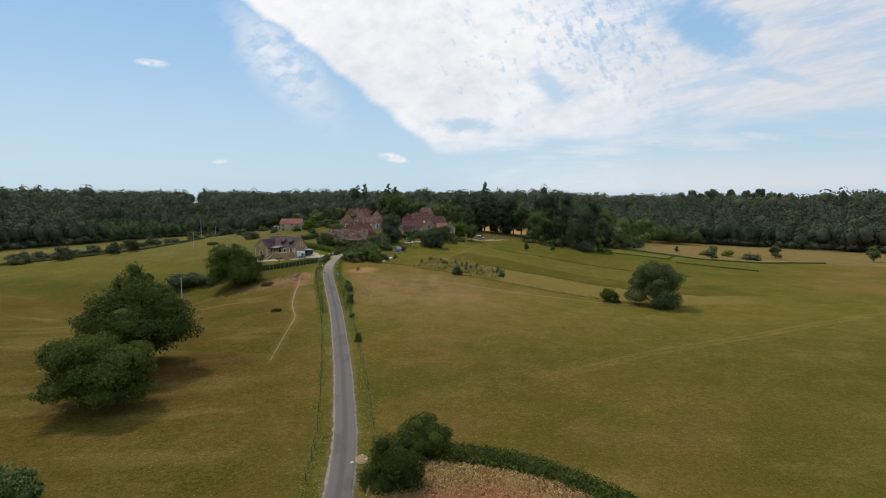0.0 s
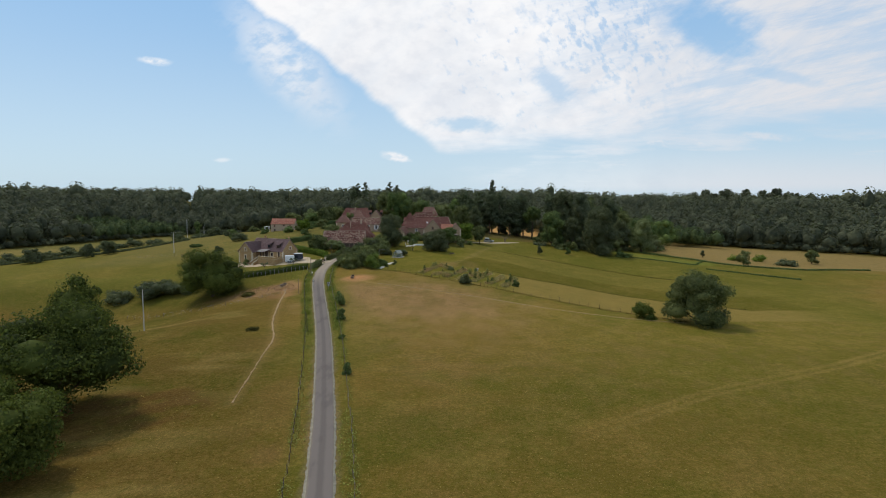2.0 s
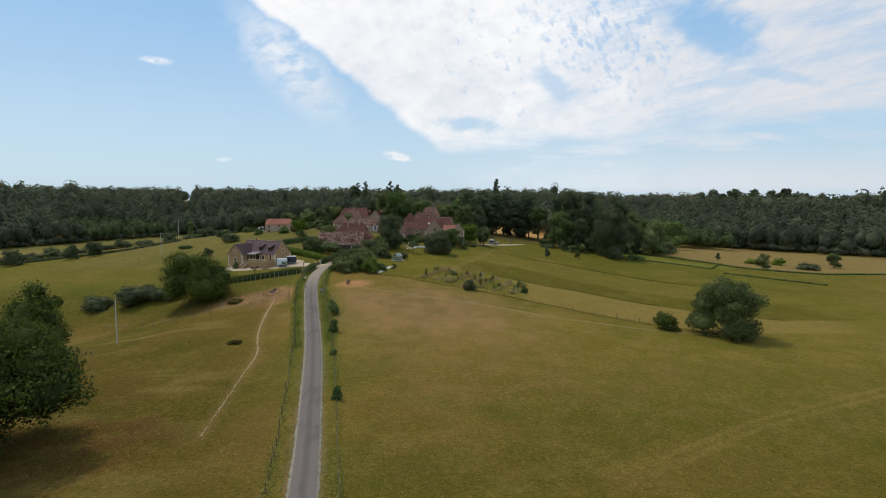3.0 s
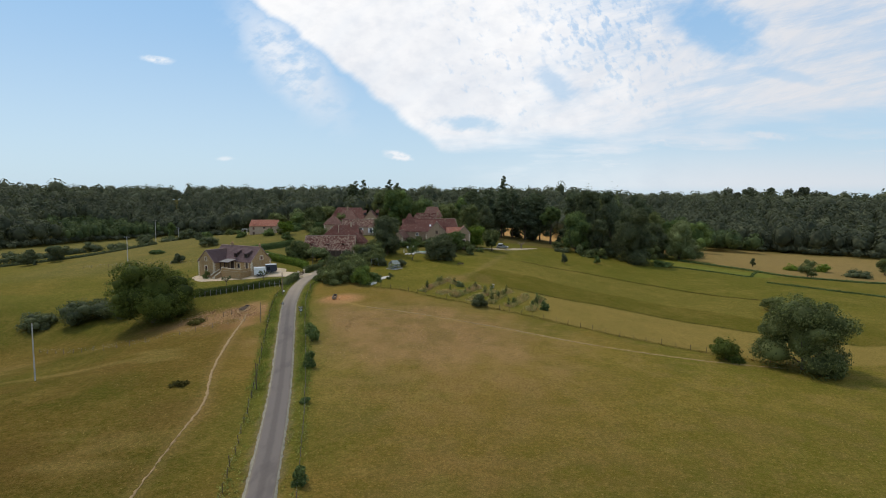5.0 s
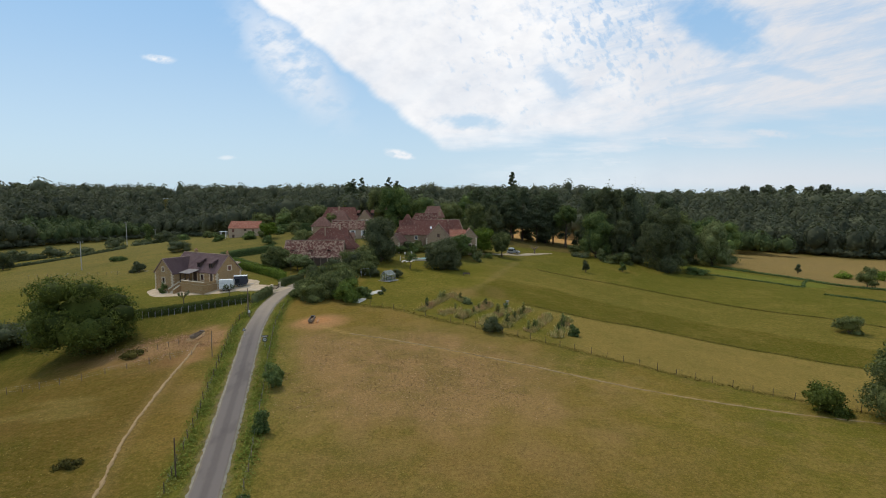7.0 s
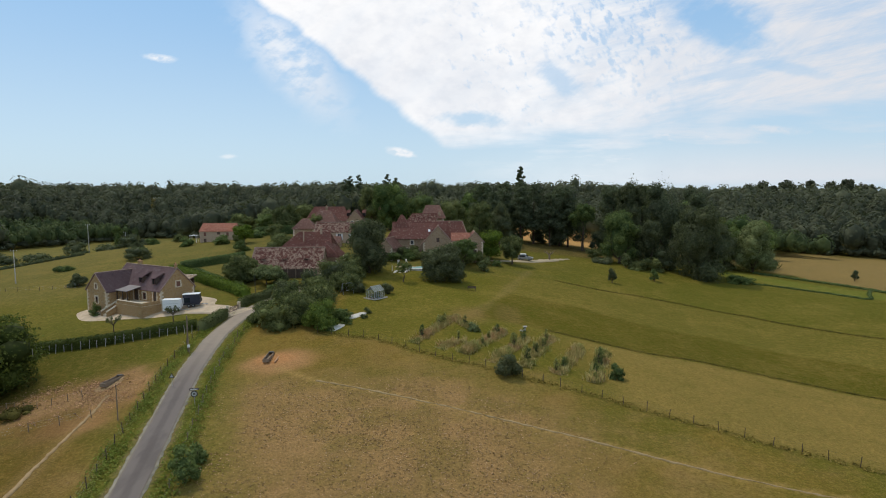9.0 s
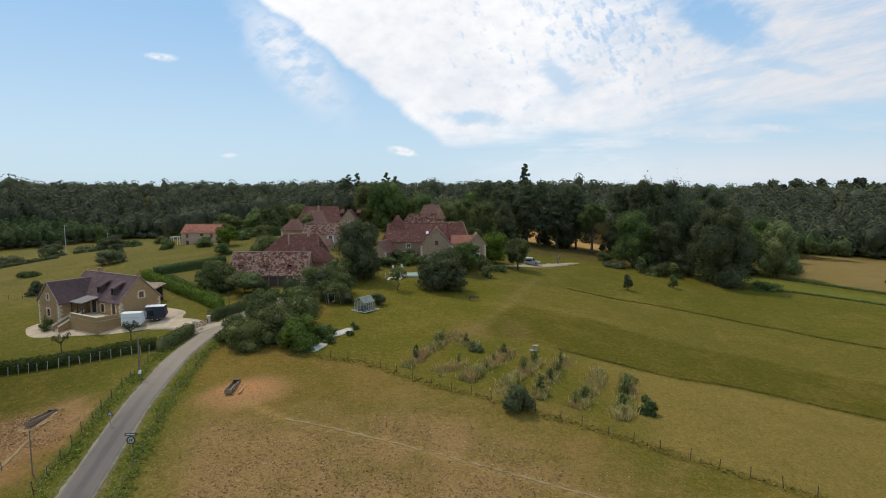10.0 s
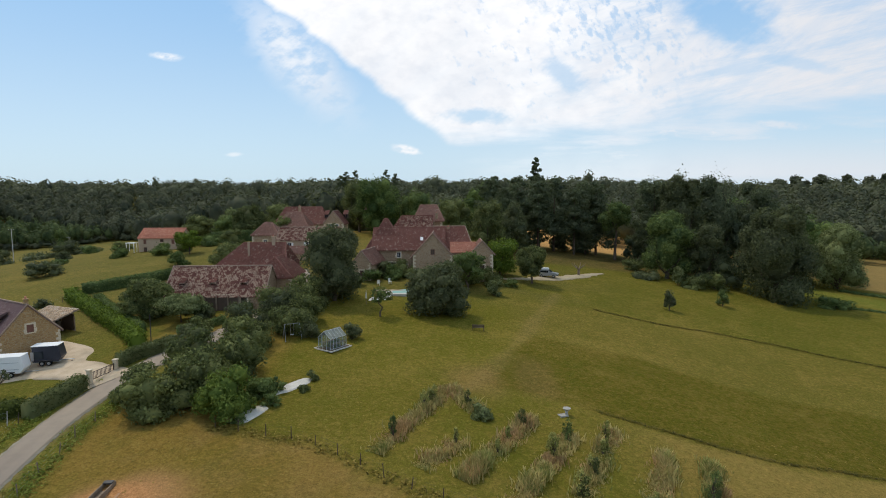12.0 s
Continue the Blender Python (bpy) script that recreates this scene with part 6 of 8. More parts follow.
for i, (x, y, h, w) in enumerate([(47, 281, 1.6, 6), (56, 275, 3.0, 6), (61, 276, 4.0, 7), (66, 281, 6.0, 9), (78, 284, 6.0, 9), (92, 295, 6.0, 9), (58, 288, 7, 9), (84, 286, 7, 9), (48, 292, 3, 6), (104, 296, 7, 10), (110, 304, 8, 11)]):
    bush("edge_scrub", "low scrub along the wood edge", x, y, h, w, M_OAK if i % 3 else M_DARK, 240 + i, 1100, 0.34, 8, group="wood edge scrub")
for i, (x, y, h) in enumerate([(-84.6, 620, 34), (-77.5, 622, 35), (-51, 618, 36), (-43.4, 621, 32), (-90, 626, 30)]):
    pine("spruce_tree", "dark pointed conifer rising over the far woods", x, y, h, 9.5, 250 + i, 3600, 0.85, 0.1, group="far conifers")


for i, (x, y, h, w) in enumerate([(13, 308, 6, 9), (19, 311, 4.5, 7), (24, 317, 4.0, 6), (34, 319, 3.6, 6), (41, 320, 5.0, 6), (55, 311, 8, 8), (61, 309, 9, 10)]):
    bush("undergrowth", "dark undergrowth between the pine trunks", x, y, h, w, M_PINE, 880 + i, 1800, 0.42, 9, group="pine undergrowth")
# open-stemmed trees on the far ridge, against the sky
for i in range(12):
    x = 268 + 9.5 * i + 3 * math.sin(i * 4)
    tree("ridge_tree", "open-crowned tree with a bare stem on the far ridge", x, 600 + 6 * math.cos(i * 3), 22 + 3 * math.sin(i * 2.2), 11 + 2 * math.sin(i * 5), M_WOODS, 270 + i, 900, 1.2, 0.42, 9, group="ridge trees")


# ---- the encircling woods ----
def woods(name, label, x, y, h, w, mat, seed, cards=44, size=1.5):
    """A far wood: many small crowns, each a rough core with leafy clumps over it."""
    rng = np.random.RandomState(seed)
    n = len(x)
    z = land(x, y)
    cv, cf = ICO1
    k = len(cv)
    bumps = 1 + rng.normal(0, 0.10, (n, k, 1))
    rad = np.stack([w / 2, w / 2, h * 0.46], 1)
    mid = np.stack([x, y, z + h * 0.54], 1)
    V = [(cv[None] * bumps * 0.72 * rad[:, None] + mid[:, None]).reshape(-1, 3)]
    F = [(cf[None] + (np.arange(n) * k)[:, None, None]).reshape(-1, 3)]
    d = rng.normal(0, 1, (n, cards, 3))
    d /= np.linalg.norm(d, axis=2, keepdims=True)
    d[:, :, 2] = np.where(d[:, :, 2] < -0.75, -d[:, :, 2], d[:, :, 2])
    p = mid[:, None] + d * rad[:, None] * (0.92 + rng.normal(0, 0.035, (n, cards, 1)))
    lv, lf = leaf_cards(p.reshape(-1, 3), d.reshape(-1, 3), size * rng.uniform(0.5, 1.4, n * cards), rng, 0.45)
    V.append(lv)
    F.append(lf + n * k)
    return tagged(part(name, raw_mesh(name, np.concatenate(V), np.concatenate(F)), mat, None), label, "woods", kind="stuff")


def fill(x0, x1, y0, y1, step, seed, test):
    rng = np.random.RandomState(seed)
    gx, gy = np.meshgrid(np.arange(x0, x1, step), np.arange(y0, y1, step))
    x = gx.ravel() + rng.uniform(-0.45, 0.45, gx.size) * step
    y = gy.ravel() + rng.uniform(-0.45, 0.45, gx.size) * step
    keep = test(x, y)
    return x[keep], y[keep], rng


def near_wood(x, y):
    d = woods_depth(x, y)
    cut = (np.abs(x + 213 + 0.42 * (y - 500)) < 5) & (y > 600)      # the power-line cutting
    return (d > 0) & (d < 130) & ~cut & ~young_wood(x, y) & (np.abs(x) < 0.95 * y + 60)


def young_wood(x, y):
    """A clearing with lower, lighter young growth on the slope of the left-hand wood."""
    return np.hypot((x + 232) / 62, (y - 470) / 42) + 0.5 * (cloud(x, y, 30, 2) - 0.5) < 1


def far_wood(x, y):
    d = woods_depth(x, y)
    cut = (np.abs(x + 213 + 0.42 * (y - 500)) < 6) & (y > 600)
    return (d >= 130) & (d < 420) & ~cut & (np.abs(x) < 0.85 * y + 40)


x, y, rng = fill(-520, 560, 235, 660, 7.6, 1, near_wood)
woods("woods_near", "dense dark green deciduous wood round the fields", x, y, 13 + 6 * cloud(x, y, 60, 2) + rng.normal(0, 2.0, len(x)), rng.uniform(6.5, 12.5, len(x)), M_WOODS, 2, 130, 1.25)
x, y, rng = fill(-420, 420, 235, 540, 5.0, 33, lambda x, y: (woods_depth(x, y) > -1) & (woods_depth(x, y) < 12) & (np.abs(x) < 0.95 * y + 60))
woods("wood_edge_growth", "dark low growth along the foot of the woods", x, y, rng.uniform(2.5, 5.5, len(x)), rng.uniform(5, 8, len(x)), M_WOODS, 34, 60, 1.1)
x, y, rng = fill(-310, -160, 415, 525, 5.5, 31, lambda x, y: young_wood(x, y) & (woods_depth(x, y) > 0))
woods("young_growth", "lighter young growth in a clearing of the wood", x, y, 8 + 5 * cloud(x, y, 25, 2) + rng.normal(0, 1.5, len(x)), rng.uniform(4, 8, len(x)), M_YOUNG, 32, 80, 0.95)
x, y, rng = fill(-900, 900, 240, 980, 14, 3, far_wood)
woods("woods_far", "distant wooded ridge under the skyline", x, y, 13 + 7 * cloud(x, y, 90, 2) + rng.normal(0, 3.0, len(x)), rng.uniform(10, 19, len(x)), M_WOODS, 4, 64, 1.9)


def behind_hamlet(x, y):
    return (woods_depth(x, y) <= 0) & (y > 345 + 0.10 * np.abs(x + 20)) & (x > -120) & (x < 12) | ((x > 60) & (x < 150) & (y > 352) & (woods_depth(x, y) <= 0) & (y > 352 + 0.4 * (x - 60))) | ((x > -40) & (x < 150) & (y > 455) & (woods_depth(x, y) <= 0))


x, y, rng = fill(-125, 160, 340, 525, 8.6, 5, behind_hamlet)
woods("woods_behind", "dark wood rising behind the hamlet", x, y, 11 + 6 * cloud(x, y, 40, 2) + rng.normal(0, 1.5, len(x)), rng.uniform(8, 13, len(x)), M_WOODS, 6, 150, 1.05)

# the light green thicket on the slope right of the copse
x, y, rng = fill(104, 186, 318, 400, 6.5, 8, lambda x, y: (woods_depth(x, y) <= 12) & (y > 372 - 0.25 * (x - 130)) & (x > 118) & (x < 172))
woods("slope_thicket", "light green thicket on the slope beside the copse", x, y, 15 - 0.06 * (x - 104) + rng.normal(0, 1.2, len(x)), rng.uniform(7, 11, len(x)), M_YOUNG, 9, 150, 0.95)

# ---- trodden tracks ----
tagged(part("cow_track", strip(TRACK_LEFT, [0.14, 0.20, 0.34, 0.40, 0.36], 0.06, 0.5, 0.12, 2), M_EARTH_PALE, None), "narrow trodden earth track in the pasture", "track", kind="structure")
tagged(part("cow_track", strip(TRACK_RIGHT[1:], [0.20, 0.22, 0.22, 0.20, 0.18], 0.05, 0.5, 0.12, 2), M_STRAW_PATH, None), "faint trodden grass track across the pasture", "track", kind="structure")
tagged(part("garden_path", strip([(-13, 249.5), (-8, 250.2), (-2, 250.5)], [0.7, 0.7], 0.07, 0.6, 0.03, 2), M_GRAVEL, None), "pale garden path beside the courtyard lawn", "path", kind="structure")


# ---- fences ----
def post_mesh(h, r, seed):
    rng = np.random.RandomState(seed)
    bm = rod((0, 0, -0.3), (rng.normal(0, 0.05), rng.normal(0, 0.05), h), r, 6, r * 0.85)
    return bm


def fence(name, label, points, gap, h, r, mat, seed, wires=3, wire_mat=None):
    """Posts along a line with wires between them."""
    pos, way = along(points, gap)
    rng = np.random.RandomState(seed)
    x0, y0 = pos[0]
    z0 = at_ground(x0, y0)
    t = thing(name, label, "fence", x0, y0, z0)
    shapes = []
    for k in range(4):
        me = bpy.data.meshes.new("post")
        bm = post_mesh(h * (0.9 + 0.07 * k), r, seed + k)
        bm.to_mesh(me)
        bm.free()
        me.materials.append(mat)
        shapes.append(me)
    tops = []
    for i, (x, y) in enumerate(pos):
        x, y = x + rng.normal(0, 0.06), y + rng.normal(0, 0.06)
        ob = new("post", shapes[i % 4])
        ob.parent = t
        ob.matrix_basis = pose(x - x0, y - y0, at_ground(x, y) - z0, rng.normal(0, 2.5), rng.normal(0, 2.5), rng.rand() * 360)
        tops.append((x - x0, y - y0, at_ground(x, y) - z0))
    for k in range(wires):
        f = 0.92 - k * 0.3
        bm = bmesh.new()
        for a, b in zip(tops[:-1], tops[1:]):
            rod((a[0], a[1], a[2] + h * f), (b[0], b[1], b[2] + h * f), 0.003, 3, None, bm)
        part("wire", bm, wire_mat or M_STEEL, t)
    return t


fence("wire_fence", "weathered wooden posts with wire along the garden boundary", FENCE_RIGHT, 2.6, 1.1, 0.045, M_WOOD_DARK, 1, 2, M_IRON)


def offset_line(points, d, y0, y1):
    pos, way = along(points, 2.0)
    p = pos + np.stack([way[:, 1], -way[:, 0]], 1) * d
    k = (p[:, 1] >= y0) & (p[:, 1] <= y1)
    return p[k]


fence("wire_fence", "thin wooden posts with wire beside the lane", offset_line(ROAD, -3.7, 60, 203), 2.6, 1.15, 0.05, M_WOOD_DARK, 5)
fence("wire_fence", "thin wooden posts with wire on the far verge", offset_line(ROAD, 3.6, 68, 203), 2.8, 1.05, 0.05, M_WOOD, 9)
fence("wire_fence", "pale weathered posts in front of the clipped hedge", [(-77, 201.5), (-71, 200.3), (-61.6, 199.5), (-56, 199.6), (-50.4, 200.6), (-45, 202.2), (-42.2, 202.0)], 1.3, 1.35, 0.05, M_POST_PALE, 13, 2)
fence("wire_fence", "short posts along the lower pasture boundary", [(-112, 156), (-95, 152), (-80, 146), (-66, 139.5)], 3.0, 1.1, 0.055, M_WOOD, 17)
fence("wire_fence", "posts between the two pastures below the trees", [(-88, 180), (-72, 172), (-60, 169.5), (-50, 172.5), (-42, 175.2)], 3.0, 1.05, 0.05, M_WOOD, 19)
fence("wire_fence", "posts along the garden meadow", [(-118, 243), (-100, 240), (-84, 238), (-72, 243), (-64, 247)], 3.0, 1.0, 0.05, M_WOOD_DARK, 23)
fence("stake_fence", "short stakes along the trampled earth", [(-58, 181.5), (-52, 179.8), (-46.8, 181.2)], 1.6, 0.9, 0.05, M_WOOD, 27, 1)

# ---- hedges ----
hedge("clipped_hedge", "low clipped hedge in front of the stone house", [(-80, 203.4), (-71, 201.8), (-61.6, 201.0), (-56, 201.1), (-50.4, 202.1), (-45.5, 203.8), (-42.6, 204.6)], 2.0, 1.5, M_OAK_NEAR, 1, 170, 0.2)
hedge("clipped_hedge", "grey-green clipped hedge beside the lane", [(-41.2, 203.2), (-40.4, 206.2), (-39.9, 209.6)], 1.7, 1.7, M_SILVER_HEDGE, 2, 230, 0.18)
hedge("clipped_hedge", "curved clipped hedge beside the gate", [(-39.0, 215.1), (-38.2, 217.6), (-36.6, 219.6), (-35.4, 221.4)], 1.3, 1.6, M_SILVER_HEDGE, 3, 230, 0.18)
hedge("garden_hedge", "bright green informal hedge round the garden", [(-67.5, 249), (-63.5, 244.5), (-58, 239.5), (-52, 233.5), (-46.5, 228.5), (-42.5, 224.5), (-40.2, 221.5)], 2.0, 1.7, M_BRIGHT_HEDGE, 4, 190, 0.24, rough=0.22)
hedge("garden_hedge", "clipped inner hedge on the garden terrace", [(-60.5, 245.5), (-54, 238.5), (-47.5, 232.0), (-43, 227.5)], 1.3, 1.2, M_HEDGE, 5, 170, 0.2, rough=0.15)
hedge("garden_hedge", "dark clipped hedge on the bank", [(-66.5, 250.5), (-62, 253.5), (-57.5, 256.5), (-54, 260)], 2.0, 1.9, M_HEDGE, 6, 170, 0.24)
hedge("garden_hedge", "dark clipped hedge beside the manor", [(-66, 306), (-58, 307), (-50, 308)], 2.0, 3.0, M_HEDGE, 7, 120, 0.34)
hedge("garden_hedge", "low clipped hedge below the long house", [(-37.5, 226.5), (-34.5, 228.5), (-32.5, 231)], 1.0, 1.0, M_HEDGE, 8, 170, 0.2)
hedge("ivy_wall", "ivy along the edge of the mown meadow", [(84, 264.5), (89.5, 261.5), (98.4, 254.5), (104.4, 249), (109, 255), (115, 262)], 0.6, 0.25, M_HEDGE, 9, 90, 0.24)
hedge("ivy_wall", "rough growth along the field path", [(104.5, 239), (117, 229), (129, 219.5)], 0.7, 0.25, M_HEDGE, 10, 60, 0.28)
hedge("ivy_wall", "rough dark growth along the edge of the dry field", [(95, 284), (104, 274), (112.5, 263), (119, 252.5), (131, 246), (144, 242), (160, 245), (176, 248)], 0.9, 0.4, M_HEDGE, 11, 50, 0.32)
hedge("field_edge", "rough dark growth along the far fields", [(-205, 243), (-179, 257), (-162, 265.6), (-142, 273), (-133, 283), (-124, 302)], 1.2, 0.7, M_DARK, 13, 50, 0.36, rough=0.3)


ROUGH_EDGE = [(1.8 + 17.5 * f, 65.2 - 0.8 * f - 11.0 * f * f) for f in (0, 0.2, 0.4, 0.6, 0.8, 1.0)]
hedge("bramble_hedge", "low dark overgrown bramble hedge along the field edge", ROUGH_EDGE, 1.8, 0.95, M_OAK_NEAR, 700, 1200, 0.19, rough=0.34)
# ---- poles, sign ----
def power_pole(x, y, h, label, arm=True, r=0.13, mat=None):
    t = thing("power_pole", label, "pole", x, y, at_ground(x, y))
    part("pole", rod((0, 0, -0.4), (0, 0, h), r, 10, r * 0.7), mat or M_CONCRETE, t)
    if arm:
        a = part("crossarm", box((0, 0, h - 0.35, 1.7, 0.1, 0.1), bevel=0.01), M_IRON, t)
        for s in (-0.75, 0, 0.75):
            part("insulator", rod((s, 0, h - 0.3), (s, 0, h - 0.08), 0.05, 8), M_WHITE, a)
    return t


power_pole(-68.5, 151.8, 9.6, "pale concrete power pole in the pasture", False)
power_pole(-107, 249.5, 8.4, "grey power pole on the far pasture")
power_pole(-132, 318, 10.5, "grey power pole beyond the meadow")
power_pole(-136.5, 350, 6.8, "grey power pole in the meadow")
power_pole(-39.4, 194.4, 5.4, "dark wooden service pole beside the lane", False, 0.13, M_WOOD)
power_pole(-28.2, 140.4, 4.1, "thin dark wooden post beside the lane", False, 0.08, M_WOOD_DARK)
power_pole(-38.0, 220.7, 4.6, "slim dark lamp post behind the hedge", False, 0.06, M_IRON)
power_pole(-38.2, 174, 4.2, "thin dark wooden post beside the lane", False, 0.07, M_WOOD)
t = thing("meter_box", "small pale box on a stub post by the lane", "box", -38.8, 193.4, at_ground(-38.8, 193.4))
part("post", box((0, 0, 0.5, 0.1, 0.1, 1.6), bevel=0.01), M_WOOD, t)
part("box", box((0, -0.08, 1.15, 0.3, 0.22, 0.4), bevel=0.02), M_WHITE, t)


def road_sign(x, y):
    t = thing("road_sign", "round dark-rimmed speed sign under a dark plate", "sign", x, y, at_ground(x, y), 8)
    part("post", rod((0, 0, -0.3), (0, 0, 2.1), 0.035, 8), M_STEEL, t)
    d = part("disc", rod((0, -0.05, 1.45), (0, -0.075, 1.45), 0.40, 28), M_IRON, t, "dark-rimmed round disc")
    # white sign face coloured grey, its shade put into the paint
    part("face", rod((0, -0.076, 1.45), (0, -0.085, 1.45), 0.28, 28), M_GREY_FRAME, d)
    part("figure_bar", box((-0.08, -0.09, 1.45, 0.09, 0.01, 0.24), (0.08, -0.09, 1.45, 0.09, 0.01, 0.24)), M_IRON, d, "dark bars of writing")
    p = part("name_plate", box((0, -0.06, 2.02, 1.05, 0.03, 0.26), bevel=0.008), M_SIGN_PLATE, t, "dark name plate")
    part("writing_bar", box((0, -0.08, 2.02, 0.8, 0.01, 0.08)), M_WHITE, p)


road_sign(-30.6, 176.6)


def warning_sign(x, y):
    t = thing("warning_sign", "small triangular warning sign beside the lane", "sign", x, y, at_ground(x, y), 10)
    part("post", rod((0, 0, -0.3), (0, 0, 1.6), 0.03, 8), M_STEEL, t)
    p = part("plate", rod((0, -0.04, 1.35), (0, -0.06, 1.35), 0.42, 3), M_IRON, t)
    part("face", rod((0, -0.061, 1.35), (0, -0.068, 1.35), 0.28, 3), M_GREY_FRAME, p)


warning_sign(-36.0, 182.3)


# ---- troughs ----
def trough(x, y, yaw, length, label):
    t = thing("water_trough", label, "trough", x, y, at_ground(x, y) - 0.02, yaw)
    w, h = 0.72, 0.48
    part("side", box((0, -w / 2, h / 2, length, 0.09, h), bevel=0.015), M_TROUGH, t)
    part("side", box((0, w / 2, h / 2, length, 0.09, h), bevel=0.015), M_TROUGH, t)
    part("end", box((-length / 2, 0, h / 2, 0.1, w + 0.09, h), bevel=0.015), M_TROUGH, t)
    part("end", box((length / 2, 0, h / 2, 0.1, w + 0.09, h), bevel=0.015), M_TROUGH, t)
    part("bottom", box((0, 0, 0.08, length - 0.1, w - 0.09, 0.06)), M_TROUGH, t, "silted dry bottom")
    part("float_box", box((length / 2 - 0.3, 0, h + 0.04, 0.45, w, 0.12), bevel=0.02), M_IRON, t)
    part("kerb", box((-0.3, -1.25, 0.03, length * 0.8, 0.22, 0.14), (length / 2 + 0.4, -0.5, 0.03, 0.22, 1.3, 0.14), bevel=0.03), M_EARTH, t, "raised earth rim")


trough(-26.1, 190.3, 94, 3.7, "long concrete cattle trough on bare orange earth")
trough(-45.4, 185.2, 84, 3.6, "long concrete cattle trough on trampled pale earth")
yard("trough_slab", "cracked earth-stained slab under the cattle trough", -45.5, 184.8, 2.6, 1.3, 84, M_EARTH_PALE, 0.05, 2.6, 4)


# ---- vehicles ----
def trailer(name, label, x, y, yaw, body_mat, open_side):
    t = thing(name, label, "trailer", x, y, at_ground(x, y) + 0.12, yaw)
    L, W, H = 2.75, 1.75, 1.95
    prof = [(-L / 2, 0.0), (L / 2, 0.0), (L / 2 + 0.35, 0.55), (L / 2 + 0.1, H), (-L / 2, H)]
    bm = bmesh.new()
    a = [bm.verts.new((px, -W / 2, pz + 0.45)) for px, pz in prof]
    b = [bm.verts.new((px, W / 2, pz + 0.45)) for px, pz in prof]
    bm.faces.new(a)
    bm.faces.new(b[::-1])
    for i in range(5):
        j = (i + 1) % 5
        bm.faces.new((a[i], b[i], b[j], a[j]))
    bmesh.ops.recalc_face_normals(bm, faces=bm.faces[:])
    bmesh.ops.bevel(bm, geom=bm.edges[:], offset=0.05, segments=2, affect="EDGES", profile=0.5)
    part("body", bm, body_mat, t)
    part("roof", box((0.02, 0, H + 0.49, L + 0.2, W + 0.08, 0.09), bevel=0.03), M_WHITE, t, "white flat roof")
    part("chassis", box((0, 0, 0.38, L, 1.1, 0.12), bevel=0.01), M_STEEL, t)
    part("drawbar", box((L / 2 + 0.75, 0, 0.42, 1.5, 0.1, 0.1), bevel=0.01), M_STEEL, t)
    part("jockey_wheel", rod((L / 2 + 1.2, -0.05, 0.12), (L / 2 + 1.2, 0.05, 0.12), 0.12, 12), M_TYRE, t)
    for px in (-0.35, 0.4):
        for s in (-1, 1):
            w = part("wheel", rod((px, s * W / 2 - 0.1 * s, 0.3), (px, s * W / 2 + 0.1 * s, 0.3), 0.3, 18), M_TYRE, t)
            part("rim", rod((px, s * (W / 2 + 0.1), 0.3), (px, s * (W / 2 + 0.115), 0.3), 0.17, 14), M_STEEL, w)
    for s in (-1, 1):
        part("mudguard", box((0.02, s * (W / 2 + 0.1), 0.66, 1.6, 0.24, 0.06), bevel=0.02), M_IRON, t)
    if open_side:
        part("side_hatch", box((-0.7, -W / 2 - 0.02, 1.35, 1.1, 0.03, 0.9), bevel=0.01), M_GLASS, t, "dark side opening")
        part("side_panel", box((-1.35, -W / 2 - 0.03, 1.2, 0.35, 0.03, 1.1), bevel=0.01), M_SILVER_PAINT, t)
        part("rear_frame", box((-L / 2 - 0.02, 0, 1.35, 0.04, W * 0.86, 1.5), bevel=0.01), M_SILVER_PAINT, t)
    else:
        part("rear_door", box((-L / 2 - 0.02, 0, 1.3, 0.04, W * 0.86, 1.55), bevel=0.01), M_WHITE, t)
        part("side_rib", box((0, -W / 2 - 0.015, 0.95, L * 0.9, 0.03, 0.05), (0, -W / 2 - 0.015, 1.75, L * 0.9, 0.03, 0.05)), M_SILVER_PAINT, t)


trailer("box_trailer", "white box trailer parked on the gravel", -51.2, 214.1, 12, M_WHITE, False)
trailer("sales_trailer", "dark blue sales trailer with a white roof", -48.9, 217.1, 14, M_NAVY, True)


